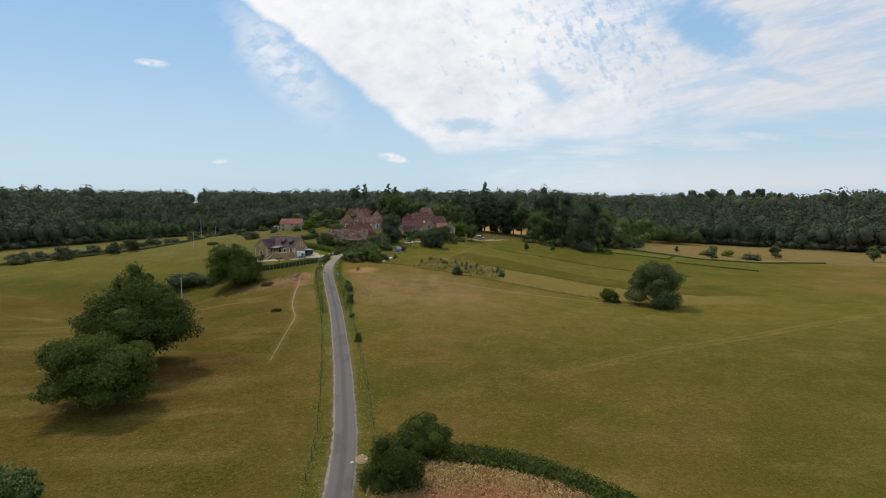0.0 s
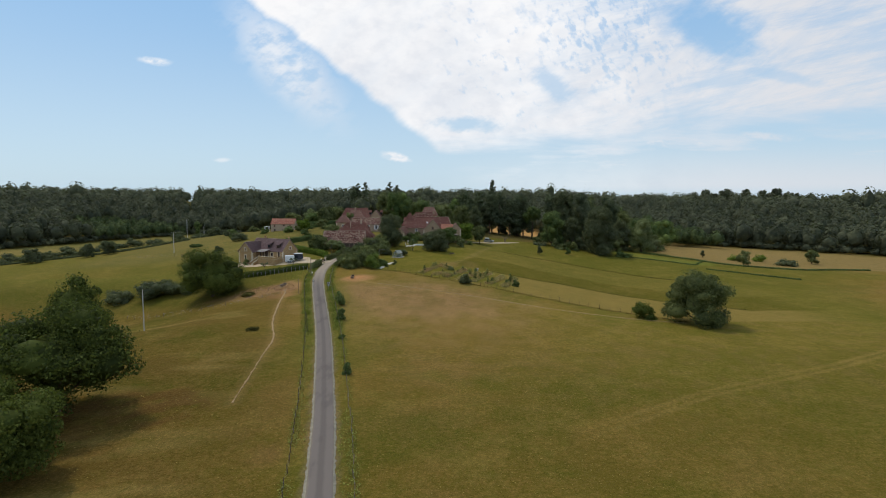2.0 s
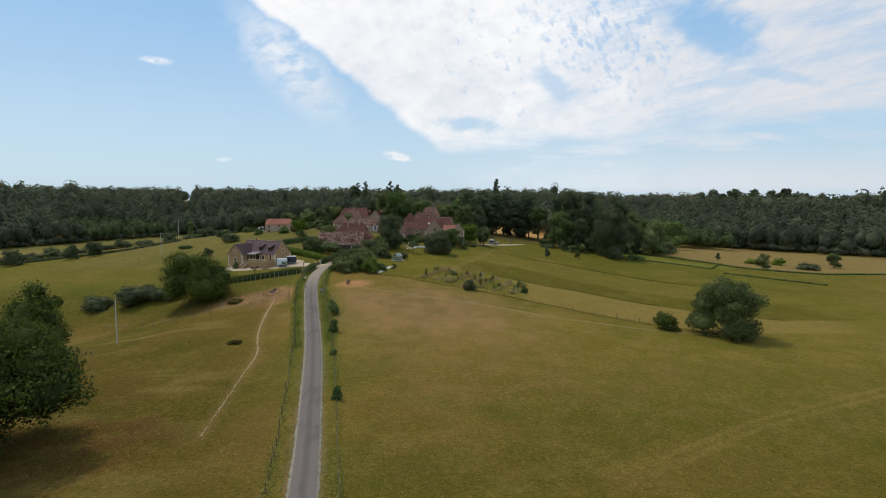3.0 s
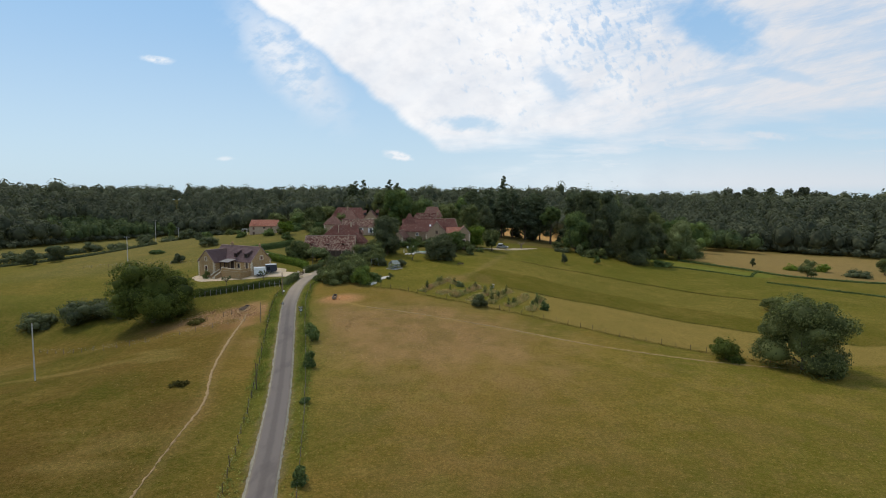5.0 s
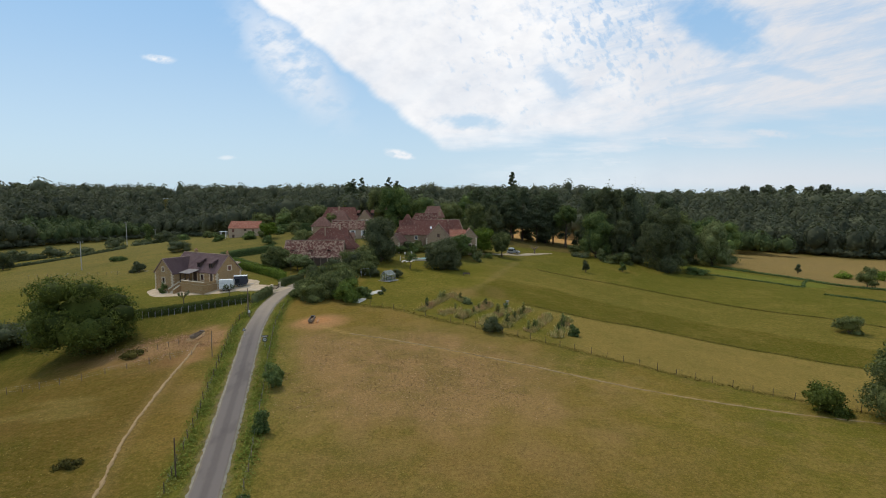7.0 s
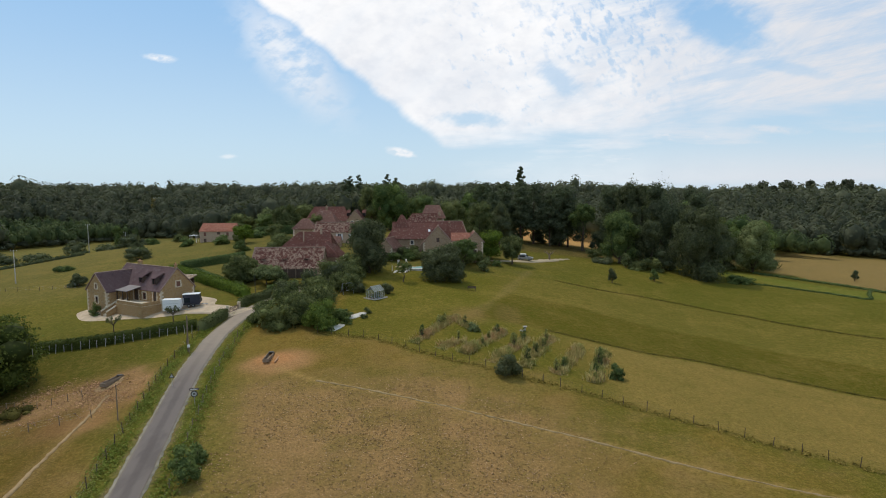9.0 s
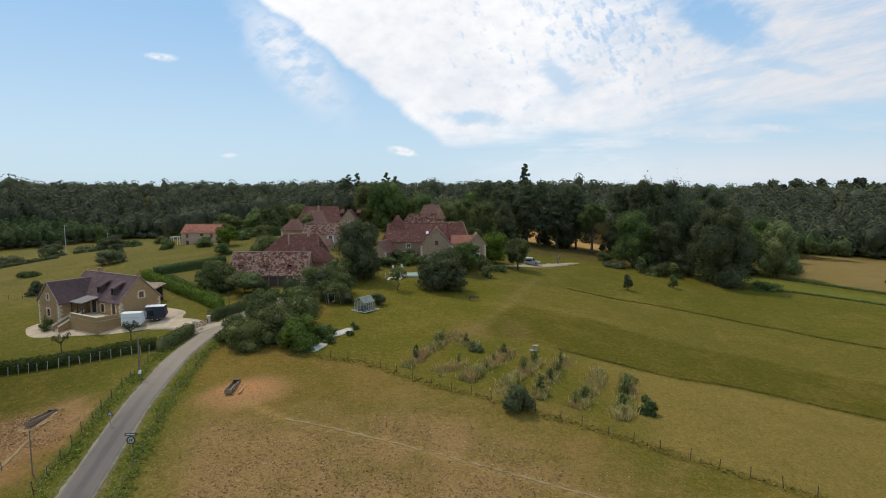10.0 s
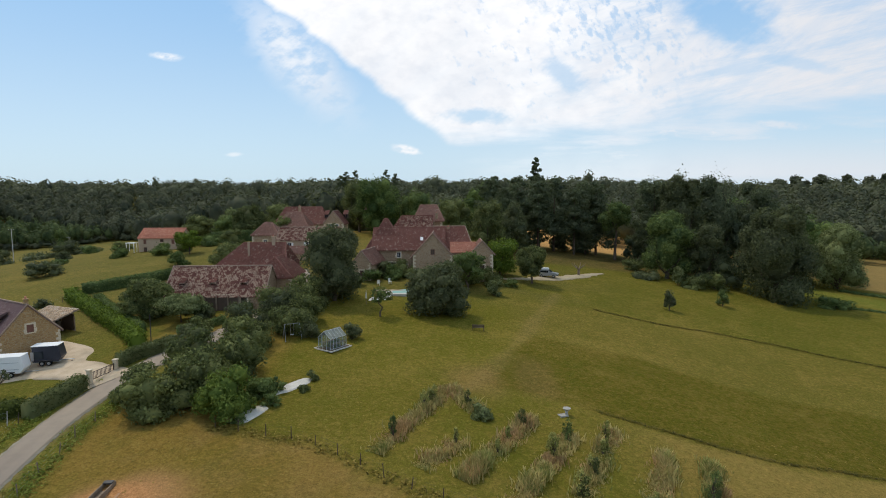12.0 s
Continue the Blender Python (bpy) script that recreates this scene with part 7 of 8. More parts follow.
def car(name, label, x, y, yaw, paint):
    t = thing(name, label, "car", x, y, at_ground(x, y) + 0.06, yaw)
    prof = [(-2.05, 0.35), (-2.08, 0.75), (-1.95, 0.95), (-1.75, 1.45), (-1.2, 1.62), (0.1, 1.62), (0.75, 1.1), (1.75, 0.95), (2.05, 0.75), (2.08, 0.35)]
    bm = bmesh.new()
    rows = []
    for s, k in ((-0.84, 1.0), (-0.80, 1.02), (0.80, 1.02), (0.84, 1.0)):
        rows.append([bm.verts.new((px * k if pz < 1 else px, s * (1 if pz < 1.0 else 0.84), pz)) for px, pz in prof])
    for a, b in zip(rows[:-1], rows[1:]):
        for i in range(len(prof)):
            j = (i + 1) % len(prof)
            bm.faces.new((a[i], a[j], b[j], b[i]))
    bm.faces.new(rows[0][::-1])
    bm.faces.new(rows[-1])
    bmesh.ops.recalc_face_normals(bm, faces=bm.faces[:])
    part("body", bm, paint, t)
    for s in (-1, 1):
        part("side_window", box((-0.75, s * 0.77, 1.25, 1.7, 0.06, 0.42), bevel=0.01), M_GLASS, t)
    wm = pose(0.46, 0, 1.36, 0, 38.5, 0)
    part("windscreen", moved(box((0, 0, 0.02, 0.72, 1.25, 0.03)), wm), M_GLASS, t)
    part("rear_window", box((-1.86, 0, 1.2, 0.08, 1.15, 0.38)), M_GLASS, t)
    part("bumper", box((2.06, 0, 0.48, 0.12, 1.6, 0.24), bevel=0.04), M_IRON, t)
    part("bumper", box((-2.06, 0, 0.48, 0.12, 1.6, 0.24), bevel=0.04), M_IRON, t)
    for s in (-1, 1):
        part("headlight", box((2.02, s * 0.6, 0.78, 0.12, 0.34, 0.16), bevel=0.03), M_WHITE, t)
        for px in (-1.25, 1.28):
            w = part("wheel", rod((px, s * 0.72, 0.31), (px, s * 0.87, 0.31), 0.31, 18), M_TYRE, t)
            part("rim", rod((px, s * 0.871, 0.31), (px, s * 0.885, 0.31), 0.19, 14), M_STEEL, w)
    return t


car("parked_car", "silver hatchback parked on the gravel track", 22.3, 270.3, -22, M_SILVER_PAINT)
t = thing("roof_box", "white roof box on the parked car", "box", 21.6, 270.6, at_ground(22.3, 270.3) + 1.70, -22)
part("shell", box((0, 0, 0.18, 1.7, 0.8, 0.34), bevel=0.1), M_WHITE, t)


# ---- gate ----
t = thing("gate", "low dark iron gate between stone piers", "gate", -39.3, 212.4, at_ground(-39.3, 212.6), 82)
for px in (-1.9, 2.1):
    pr = part("pier", box((px, 0, 0.65, 0.42, 0.42, 1.5), bevel=0.02), M_QUOIN, t)
    part("pier_cap", box((px, 0, 1.45, 0.54, 0.54, 0.12), bevel=0.02), M_QUOIN, pr)
part("gate_frame", box((0.1, 0, 0.25, 3.5, 0.06, 0.06), (0.1, 0, 1.05, 3.5, 0.06, 0.06), (-1.6, 0, 0.65, 0.06, 0.06, 0.86), (1.8, 0, 0.65, 0.06, 0.06, 0.86)), M_WOOD_DARK, t)
for i in range(17):
    part("gate_bar", box((-1.5 + i * 0.2, 0, 0.65, 0.05, 0.04, 0.8)), M_WOOD_DARK, t)


# ---- greenhouse ----
def greenhouse(x, y, yaw):
    t = thing("greenhouse", "small glass greenhouse on a pale stone kerb", "greenhouse", x, y, at_ground(x, y), yaw)
    L, W, e, r = 2.8, 2.2, 1.5, 2.4
    for s in (-1, 1):
        part("kerb", box((0.1, s * 1.55, 0.02, 3.7, 0.14, 0.16), bevel=0.02), M_LIMESTONE, t)
        part("kerb", box((0.1 + s * 1.78, 0, 0.02, 0.14, 2.96, 0.16), bevel=0.02), M_LIMESTONE, t)
    part("soil", box((0.1, 0, -0.03, 3.42, 2.96, 0.14)), M_SOIL, t, "dark garden soil")
    n = 5
    for i in range(n + 1):
        px = -L / 2 + L * i / n
        for s in (-1, 1):
            part("glazing_bar", rod((px, s * W / 2, 0.1), (px, s * W / 2, e), 0.03, 5), M_GREY_FRAME, t)
            part("glazing_bar", rod((px, s * W / 2, e), (px, 0, r), 0.03, 5), M_GREY_FRAME, t)
    for y0, z0 in ((-W / 2, e), (W / 2, e), (0, r), (-W / 2, 0.12), (W / 2, 0.12)):
        part("rail", rod((-L / 2, y0, z0), (L / 2, y0, z0), 0.035, 5), M_GREY_FRAME, t)
    for i in range(n):
        a, b = -L / 2 + L * i / n + 0.03, -L / 2 + L * (i + 1) / n - 0.03
        for s in (-1, 1):
            part("pane", raw_mesh("pane", [(a, s * W / 2, 0.15), (b, s * W / 2, 0.15), (b, s * W / 2, e - 0.03), (a, s * W / 2, e - 0.03)], [(0, 1, 2, 3)]), M_CLEAR, t)
            part("roof_pane", raw_mesh("pane", [(a, s * W / 2, e + 0.02), (b, s * W / 2, e + 0.02), (b, 0, r), (a, 0, r)], [(0, 1, 2, 3)]), M_FROST, t, "clouded roof glass")
    for s in (-1, 1):
        part("end_pane", raw_mesh("pane", [(s * L / 2, -W / 2, 0.15), (s * L / 2, W / 2, 0.15), (s * L / 2, W / 2, e), (s * L / 2, 0, r), (s * L / 2, -W / 2, e)], [(0, 1, 2, 3, 4)]), M_CLEAR, t)
        part("door_bar", box((s * L / 2, 0.4, 1.0, 0.04, 0.05, 1.9), (s * L / 2, -0.4, 1.0, 0.04, 0.05, 1.9)), M_GREY_FRAME, t)
    part("bench", box((0.3, -0.8, 0.7, 2.4, 0.5, 0.06), (0.3, 0.8, 0.7, 2.4, 0.5, 0.06), (-0.8, -0.8, 0.35, 0.06, 0.06, 0.7), (1.4, -0.8, 0.35, 0.06, 0.06, 0.7), (-0.8, 0.8, 0.35, 0.06, 0.06, 0.7), (1.4, 0.8, 0.35, 0.06, 0.06, 0.7)), M_WOOD, t)


greenhouse(-14.6, 221.2, 55)
bush("greenhouse_plant", "leafy green plants inside the greenhouse", -14.4, 221.3, 1.3, 1.5, M_HEDGE, 302, 500, 0.16, 6)
bush("garden_shrub", "small dark shrub beside the greenhouse", -18.2, 224.6, 2.6, 2.6, M_DARK, 300, 900, 0.24, 7)
bush("garden_shrub", "small dark shrub beside the greenhouse", -12.6, 224.4, 2.2, 2.6, M_DARK, 301, 800, 0.24, 7)

# ---- pond edge of pale slabs ----
yard("pale_slab", "pale limestone slab half hidden in weeds", -18.9, 203.2, 1.9, 0.9, 62, M_LIMESTONE, 0.14, 4.0, 5)
yard("pale_slab", "long pale grey pond rim in the grass", -16.6, 209.4, 2.9, 0.9, 52, M_LIMESTONE, 0.12, 2.2, 6)
yard("stone_heap_base", "pale rubble by the roadside", -8.7, 65.0, 1.0, 1.3, 20, M_EARTH_PALE, 0.05, 2.2, 7)
for i in range(3):
    rng_x, rng_y = -8.7 + 0.9 * math.sin(i * 2.3), 65.0 + 1.0 * math.cos(i * 1.7)
    bm = bmesh.new()
    bmesh.ops.create_icosphere(bm, subdivisions=2, radius=0.16 + 0.05 * (i % 3), matrix=Matrix.Diagonal((1.2, 0.9, 0.7, 1)))
    for v in bm.verts:
        v.co *= 1 + 0.18 * noise.noise(v.co * 3 + Vector((i, 0, 0)))
    b = part("boulder", bm, M_CONCRETE, None)
    b.location = (rng_x, rng_y, at_ground(rng_x, rng_y) + 0.06)
    tagged(b, "pale limestone boulder in the roadside heap", "stone", "roadside stones")


# ---- garden furniture, pool ----
def bench(x, y, yaw):
    t = thing("garden_bench", "dark wooden bench on the lawn", "bench", x, y, at_ground(x, y), yaw)
    for i in range(3):
        part("seat_slat", box((0, -0.18 + 0.17 * i, 0.46, 1.8, 0.13, 0.04), bevel=0.008), M_WOOD_DARK, t)
    for i in range(3):
        part("back_slat", box((0, 0.3, 0.62 + 0.13 * i, 1.8, 0.04, 0.1), bevel=0.008), M_WOOD_DARK, t)
    for px in (-0.8, 0.8):
        part("leg", box((px, -0.2, 0.22, 0.08, 0.08, 0.44)), M_WOOD_DARK, t)
        part("leg", box((px, 0.28, 0.45, 0.08, 0.08, 0.9)), M_WOOD_DARK, t)
        part("armrest", box((px, 0.03, 0.64, 0.08, 0.56, 0.05)), M_WOOD_DARK, t)


bench(4.9, 230.6, 178)
t = thing("stone_basin", "small pale stone basin in the meadow", "basin", 12.6, 205.8, at_ground(12.6, 205.8))
part("foot", rod((0, 0, -0.1), (0, 0, 0.5), 0.2, 12, 0.14), M_POND_STONE, t)
part("bowl", rod((0, 0, 0.48), (0, 0, 0.75), 0.22, 16, 0.42), M_POND_STONE, t)
part("slab", box((-0.4, -0.2, 0.06, 0.9, 0.7, 0.14, 20), bevel=0.02), M_POND_STONE, t)

px, py = -8.0, 251.2
pz = at_ground(px, py) - 0.12
t = thing("swimming_pool", "small turquoise pool with a pale stone surround", "pool", px, py, pz, 96)
part("surround", box((0, -2.25, -0.3, 9.6, 1.1, 0.8), (0, 2.25, -0.3, 9.6, 1.1, 0.8), (-4.25, 0, -0.3, 1.1, 3.4, 0.8), (4.25, 0, -0.3, 1.1, 3.4, 0.8), bevel=0.03), M_LIMESTONE, t)
part("water", box((0, 0, -0.31, 7.4, 3.4, 0.8)), M_WATER, t, "turquoise water")
for i in range(3):
    lx, ly = -12.2 + 1.2 * i, 243.6 + 0.5 * i
    s = thing("sun_lounger", "pale sun lounger beside the pool", "lounger", lx, ly, at_ground(lx, ly), 60, "pool loungers")
    part("mattress", box((0.2, 0, 0.36, 1.3, 0.6, 0.1), bevel=0.03), M_FABRIC, s)
    part("backrest", moved(box((0.32, 0, 0, 0.7, 0.6, 0.1), bevel=0.03), pose(-0.45, 0, 0.38, 0, 145, 0)), M_FABRIC, s)
    for a in (-0.3, 0.7):
        for b in (-0.25, 0.25):
            part("leg", box((a, b, 0.15, 0.05, 0.05, 0.36)), M_WHITE, s)


def parasol(x, y, h):
    t = thing("parasol", "folded pale garden parasol", "parasol", x, y, at_ground(x, y))
    part("pole", rod((0, 0, -0.1), (0, 0, h), 0.03, 8), M_WOOD, t)
    part("canopy", rod((0, 0, h * 0.42), (0, 0, h * 0.96), 0.16, 10, 0.05), M_FABRIC, t)


parasol(-13.0, 240.8, 2.4)
for i, (x, y) in enumerate([(-12.5, 253.0), (-10.5, 254.6), (-5.2, 252.6)]):
    s = thing("garden_chair", "pale garden chair on the courtyard lawn", "chair", x, y, at_ground(x, y), 40 * i, "courtyard chairs")
    part("seat", box((0, 0, 0.45, 0.5, 0.5, 0.05), bevel=0.01), M_FABRIC, s)
    part("backrest", box((0, 0.24, 0.75, 0.5, 0.05, 0.55), bevel=0.01), M_FABRIC, s)
    for a in (-0.21, 0.21):
        for b in (-0.21, 0.21):
            part("leg", box((a, b, 0.22, 0.04, 0.04, 0.44)), M_FABRIC, s)
# swing frame in the shrubs
t = thing("swing_frame", "pale metal swing frame beside the shrubs", "swing", -20.6, 224.0, at_ground(-20.6, 224.0), 30)
for s in (-1, 1):
    part("leg", rod((s * 1.1, -0.8, -0.1), (s * 1.0, 0, 2.1), 0.035, 6), M_STEEL, t)
    part("leg", rod((s * 1.1, 0.8, -0.1), (s * 1.0, 0, 2.1), 0.035, 6), M_STEEL, t)
part("top_bar", rod((-1.0, 0, 2.1), (1.0, 0, 2.1), 0.035, 6), M_STEEL, t)
part("seat", box((0, 0, 0.6, 0.5, 0.2, 0.04)), M_WHITE, t)
part("rope", rod((-0.22, 0, 0.6), (-0.22, 0, 2.1), 0.012, 4), M_FABRIC, t)
part("rope", rod((0.22, 0, 0.6), (0.22, 0, 2.1), 0.012, 4), M_FABRIC, t)
# pollarded stump by the gravel track
t = thing("pollard_tree", "bare pollarded stump beside the gravel track", "tree", 30.2, 276.0, at_ground(30.2, 276.0))
bm = rod((0, 0, -0.2), (0, 0, 1.5), 0.3, 9, 0.24)
for k in range(6):
    a = k * 1.05
    rod((0, 0, 1.3), (math.cos(a) * 1.3, math.sin(a) * 1.3, 2.3), 0.13, 6, 0.06, bm)
    rod((math.cos(a) * 1.3, math.sin(a) * 1.3, 2.25), (math.cos(a) * 1.5, math.sin(a) * 1.5, 2.8), 0.06, 5, 0.03, bm)
part("trunk", bm, M_WOOD, t)


def pruned_tree(x, y, h, seed):
    t = thing("pruned_tree", "small dark fruit tree pruned to stubby limbs", "tree", x, y, at_ground(x, y))
    rng = np.random.RandomState(seed)
    bm = rod((0, 0, -0.2), (0, 0, h * 0.5), 0.09, 7, 0.07)
    tips = []
    for k in range(8):
        a = k * 0.8
        e = (math.cos(a) * h * 0.35, math.sin(a) * h * 0.35, h * (0.75 + 0.25 * rng.rand()))
        rod((0, 0, h * 0.45), e, 0.05, 5, 0.03, bm)
        tips.append((e[0], e[1], e[2], 0.26, 0.34))
    part("trunk", bm, M_BARK, t)
    part("crown", crown_mesh("crown", tips, 420, 0.16, seed, 0.5), M_DARK, t)


pruned_tree(-57.3, 206.0, 2.8, 1)
pruned_tree(-48.4, 208.6, 2.8, 2)
bush("climber", "brown-green climber on the house corner", -66.8, 216.2, 3.0, 1.9, M_HEDGE, 310, 800, 0.2, 6)
tree("bare_tree", "sparse young tree beside the house", -63.6, 236.5, 3.6, 3.0, M_DARK, 311, 350, 0.24, 0.3, 8)


# ---- the overgrown orchard rows ----
def blades(x, y, h, w, seed, lean=0.28):
    """Upright grass stems: narrow bent leaves from the ground to an uneven height."""
    rng = np.random.RandomState(seed)
    n = len(x)
    z = land(x, y)
    a = rng.rand(n) * 6.283
    side = np.c_[np.cos(a), np.sin(a), 0 * a] * (w * rng.uniform(0.5, 1.3, n))[:, None]
    way = rng.normal(0, lean, (n, 2)) * h[:, None]
    foot = np.c_[x, y, z - 0.05]
    mid = foot + np.c_[way * 0.35, h * 0.6]
    tip = foot + np.c_[way, h]
    v = np.stack([foot - side * 0.5, foot + side * 0.5, mid + side * 0.6, tip, mid - side * 0.6], 1).reshape(-1, 3)
    i = np.arange(n)[:, None] * 5
    return v, np.concatenate([i + [0, 1, 2], i + [0, 2, 4], i + [4, 2, 3]], 1).reshape(-1, 3)


def wild_row(x0, y0, x1, y1, seed, w=1.6):
    """A planted row that has run wild: tall straw and green-grey grass in clumps, reddish weeds here and there."""
    rng = np.random.RandomState(seed)
    length = math.hypot(x1 - x0, y1 - y0)
    n = int(300 * length)
    u, v = rng.rand(n), rng.normal(0, w * 0.30, n)
    gx = x0 + (x1 - x0) * u - (y1 - y0) / length * v
    gy = y0 + (y1 - y0) * u + (x1 - x0) / length * v
    clump = cloud(gx * 1.0 + seed, gy, 1.6, 3)
    h = np.clip(0.15 + 2.2 * (clump - 0.3), 0.15, 1.5) * rng.uniform(0.5, 1.2, n)
    tone = cloud(gx + 3 * seed, gy + 40, 3.0, 2) + rng.normal(0, 0.10, n)
    for sel, mat, nm, lab in ((tone > 0.73, M_PINK_WEED, "red_weed_row", "faded reddish weeds along a planted row"), ((tone <= 0.73) & (tone > 0.42), M_ROW_STRAW, "dry_grass_row", "tall straw-coloured grass along a planted row"),
                              (tone <= 0.42, M_ROW_GREEN, "wild_grass_row", "tall green-grey grass along a planted row")):
        if sel.sum() > 10:
            vv, ff = blades(gx[sel], gy[sel], h[sel], 0.085, seed + 5)
            tagged(part(nm, raw_mesh(nm, vv, ff), mat, None), lab, "grass", kind="stuff")


ROWS = [(-6.2, 196.8, 0.5, 210.2), (1.0, 209.6, 3.4, 205.2), (-2.0, 194.8, 1.7, 199.4), (1.6, 193.4, 8.9, 204.4), (5.4, 190.4, 12.2, 201.4), (9.8, 189.6, 16.6, 203.0), (14.3, 187.6, 20.4, 199.0), (18.8, 185.7, 24.2, 198.6)]
for i, (x0, y0, x1, y1) in enumerate(ROWS):
    wild_row(x0, y0, x1, y1, 400 + i)
    rng = np.random.RandomState(450 + i)
    l = math.hypot(x1 - x0, y1 - y0)
    for k in range(int(l / (3.4, 2.6, 3.4, 3.0, 2.6, 2.0, 2.6, 2.4)[i])):
        f = rng.uniform(0.05, 0.95)
        h = rng.uniform(1.3, 2.5 if i < 4 else 3.1)
        tree("orchard_sapling", "thin grey-green sapling in the overgrown row", x0 + (x1 - x0) * f + rng.normal(0, 0.2), y0 + (y1 - y0) * f, h, h * rng.uniform(0.34, 0.58), (M_ROW_GREEN, M_ROW_GREEN, M_SILVER_HEDGE, M_HEDGE)[rng.randint(4)], 500 + 20 * i + k, 340, 0.15, 0.06, 9, 0.22, core=0.25, group="orchard saplings")
bush("round_bush", "round dark bush at the orchard fence", 7.5, 186.6, 3.0, 3.8, M_DARK, 320, 2000, 0.28, 9)
bush("round_bush", "grey bush among the orchard rows", 3.9, 204.2, 1.5, 2.4, M_SILVER, 321, 900, 0.2, 7)
bush("round_bush", "green bush in the last orchard row", 22.6, 187.8, 2.2, 2.2, M_HEDGE, 322, 1000, 0.24, 7)


# ---- grasses ----
def scatter(n, x0, x1, y0, y1, seed, test):
    rng = np.random.RandomState(seed)
    x, y = rng.uniform(x0, x1, n), rng.uniform(y0, y1, n)
    k = test(x, y, rng)
    return x[k], y[k]


def open_ground(x, y):
    return (line_distance(x, y, ROAD) > 1.9)


x, y = scatter(14000, -62, 62, 45, 205, 11, lambda x, y, r: open_ground(x, y) & (r.rand(len(x)) < smoothstep(cloud(x, y, 7, 4), 0.25, 0.75)) & (np.abs(x + 8) < 14 + 0.55 * (y - 40)))
tufts("pasture_tufts", "low olive grass tufts over the pasture", x, y, 0.05, 0.13, M_TUFT, 12, 2, 0.12)
x, y = scatter(42000, -40, 45, 140, 200, 13, lambda x, y, r: open_ground(x, y) & (np.hypot((x + 8) / 28, (y - 169) / 19) + 0.5 * (cloud(x, y, 6, 3) - 0.5) < 0.5 + 0.5 * r.rand(len(x))))
tufts("dry_tufts", "dark and straw-coloured tufts over the grazed ground", x, y, 0.05, 0.11, M_DRY_MIX, 14, 2, 0.12)


def verge(x, y, r):
    d = line_distance(x, y, ROAD)
    return (d > 1.75) & (d < 4.4) & (y < 212) & (r.rand(len(x)) < (0.25 + 0.75 * (np.abs(d - 3.6) < 0.5)) * smoothstep(cloud(x, y, 4, 3), 0.25, 0.7))


x, y = scatter(150000, -46, -4, 50, 212, 15, verge)
tufts("verge_grass", "longer green grass along the lane", x, y, 0.26, 0.13, M_VERGE, 16, 2)
x, y = scatter(38000, -26, 64, 155, 204, 17, lambda x, y, r: (line_distance(x, y, FENCE_RIGHT) < 0.7))
tufts("fence_grass", "rough grass under the boundary fence", x, y, 0.24, 0.18, M_TUFT, 18, 2)
x, y = scatter(46000, -14, 24, 44, 66, 19, lambda x, y, r: (np.hypot((x - 5) / 14, (y - 55.5 + 0.32 * (x - 5)) / 6.6) < 1) & (x > -7))
tufts("dry_weeds", "tall pale weeds on the waste corner", x, y, 0.75, 0.13, M_STRAW, 20, 4, 0.5)
x, y = scatter(16000, -6, 16, 47, 60, 21, lambda x, y, r: np.hypot((x - 4) / 8, (y - 54.6) / 3.4) < 1 - 0.5 * r.rand(len(x)))
tufts("rust_weeds", "rust-coloured weeds on the waste corner", x, y, 0.95, 0.12, M_RUST, 22, 3, 0.45)
x, y = scatter(5200, -1, 20, 52, 66, 23, lambda x, y, r: np.abs(line_distance(x, y, ROUGH_EDGE)) < 2.4 * r.rand(len(x)) ** 0.5)
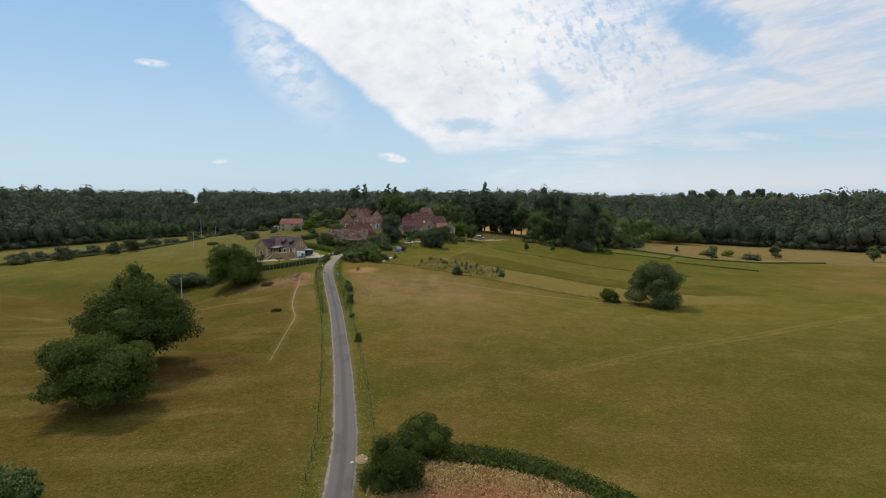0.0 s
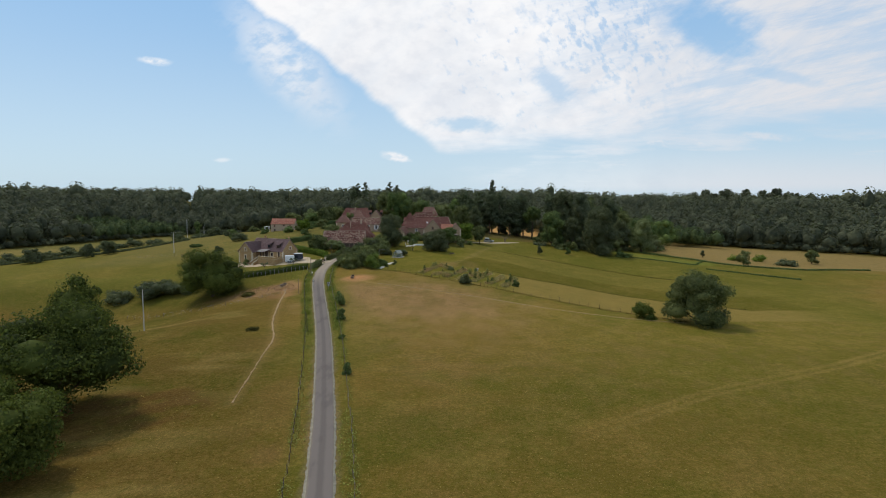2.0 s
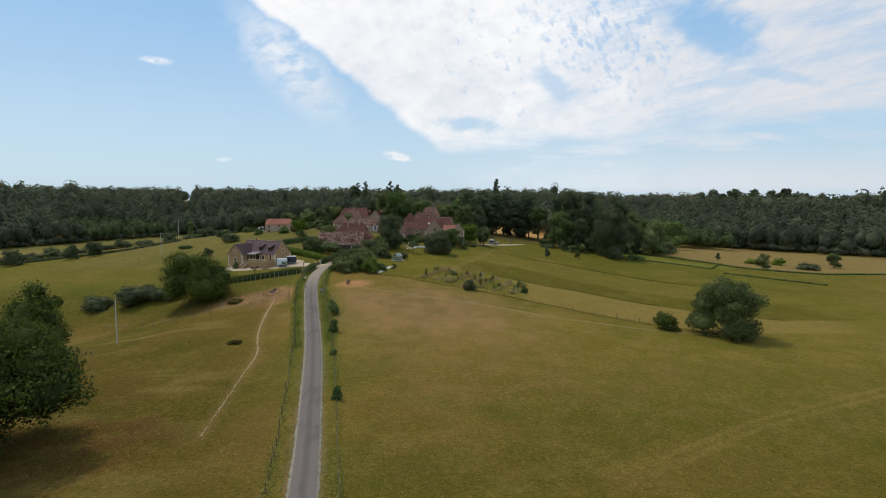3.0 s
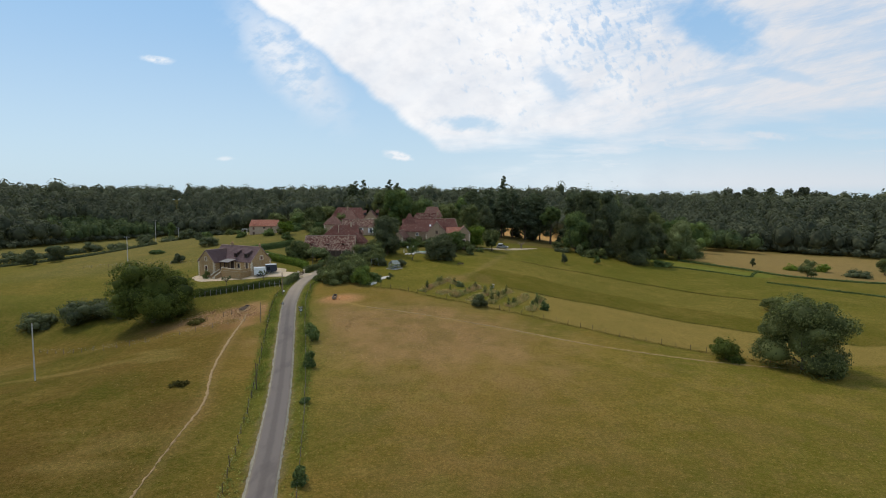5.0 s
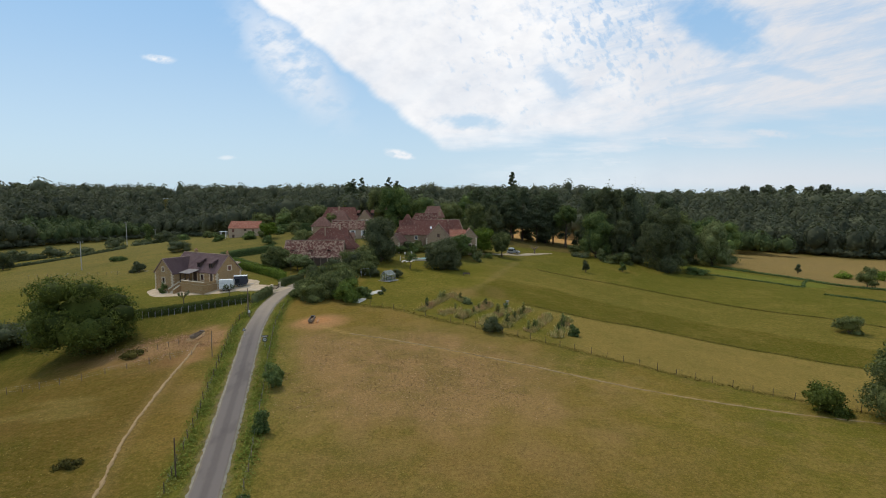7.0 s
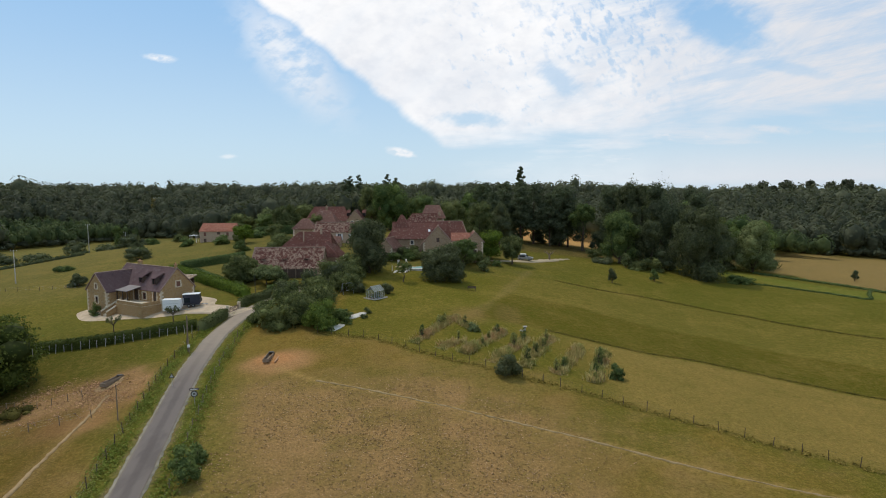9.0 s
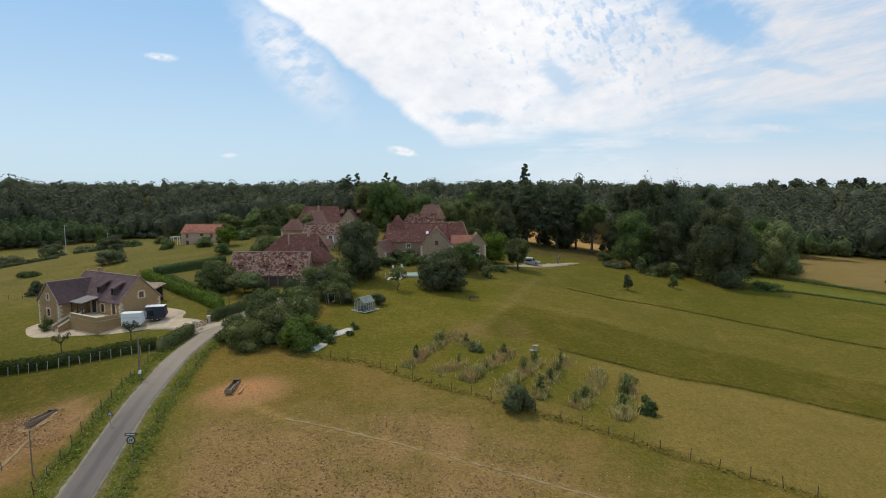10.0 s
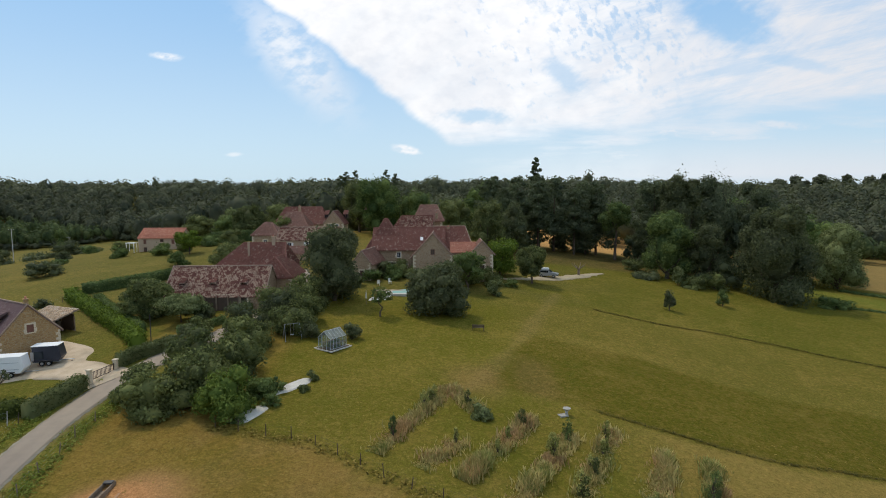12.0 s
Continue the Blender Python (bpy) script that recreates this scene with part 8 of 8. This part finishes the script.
tufts("edge_weeds", "green weeds at the foot of the bramble hedge", x, y, 0.9, 0.22, M_VERGE, 24, 3, 0.5)
x, y = scatter(90000, -46, -18, 140, 206, 25, lambda x, y, r: (np.abs(line_distance(x, y, ROAD) - 3.4) < 1.6 * r.rand(len(x))) & (r.rand(len(x)) < 0.2 + 0.8 * smoothstep(cloud(x, y, 3, 3), 0.3, 0.7)))
tufts("verge_weeds", "lush green weeds on the banks of the lane", x, y, 0.36, 0.14, M_LUSH, 26, 2, 0.3)
x, y = scatter(16000, -62, -34, 170, 192, 27, lambda x, y, r: (line_distance(x, y, ROAD) > 5.2) & (np.hypot((x + 48) / 11, (y - 181.5) / 7) < 1.05 - 0.5 * r.rand(len(x))) & (r.rand(len(x)) < 0.25 + 0.75 * smoothstep(cloud(x, y, 2.5, 3), 0.35, 0.65)))
tufts("earth_clods", "rough clods of trampled earth round the trough", x, y, 0.10, 0.12, M_CLOD, 28, 2, 0.35)


def line_grass(points, wide, n, seed):
    pos, way = along(points, 0.1)
    rng = np.random.RandomState(seed)
    i = rng.randint(0, len(pos), n)
    off = rng.normal(0, wide * 0.4, n) + 0.5 * np.sin(pos[i, 0] * 0.6) * wide
    return pos[i, 0] - way[i, 1] * off, pos[i, 1] + way[i, 0] * off


for k, (line, wide) in enumerate(((MOWN_EDGE, 0.30), (MOWN_EDGE_LOW[2:], 0.25))):
    x, y = line_grass(line, wide, (1700, 1100)[k], 40 + k)
    tufts("edge_grass", "dark uncut grass along the edge of the mown strip", x, y, 0.20, 0.13, M_EDGE_GRASS, 50 + k, 2, 0.25)

for i, (x, y, h, w) in enumerate([(-17.6, 205.2, 1.3, 2.2), (-20.4, 204.6, 1.2, 2.0), (-18.2, 208.2, 1.6, 2.4), (-14.8, 211.4, 1.0, 1.6), (-19.6, 201.8, 0.8, 1.8), (-15.2, 208.4, 0.7, 1.4)]):
    bush("pond_weed", "pale green weeds round the stone slabs", x, y, h, w, (M_HEDGE, M_SILVER_HEDGE)[i % 2], 600 + i, 420, 0.18, 6, group="weeds round the slabs")
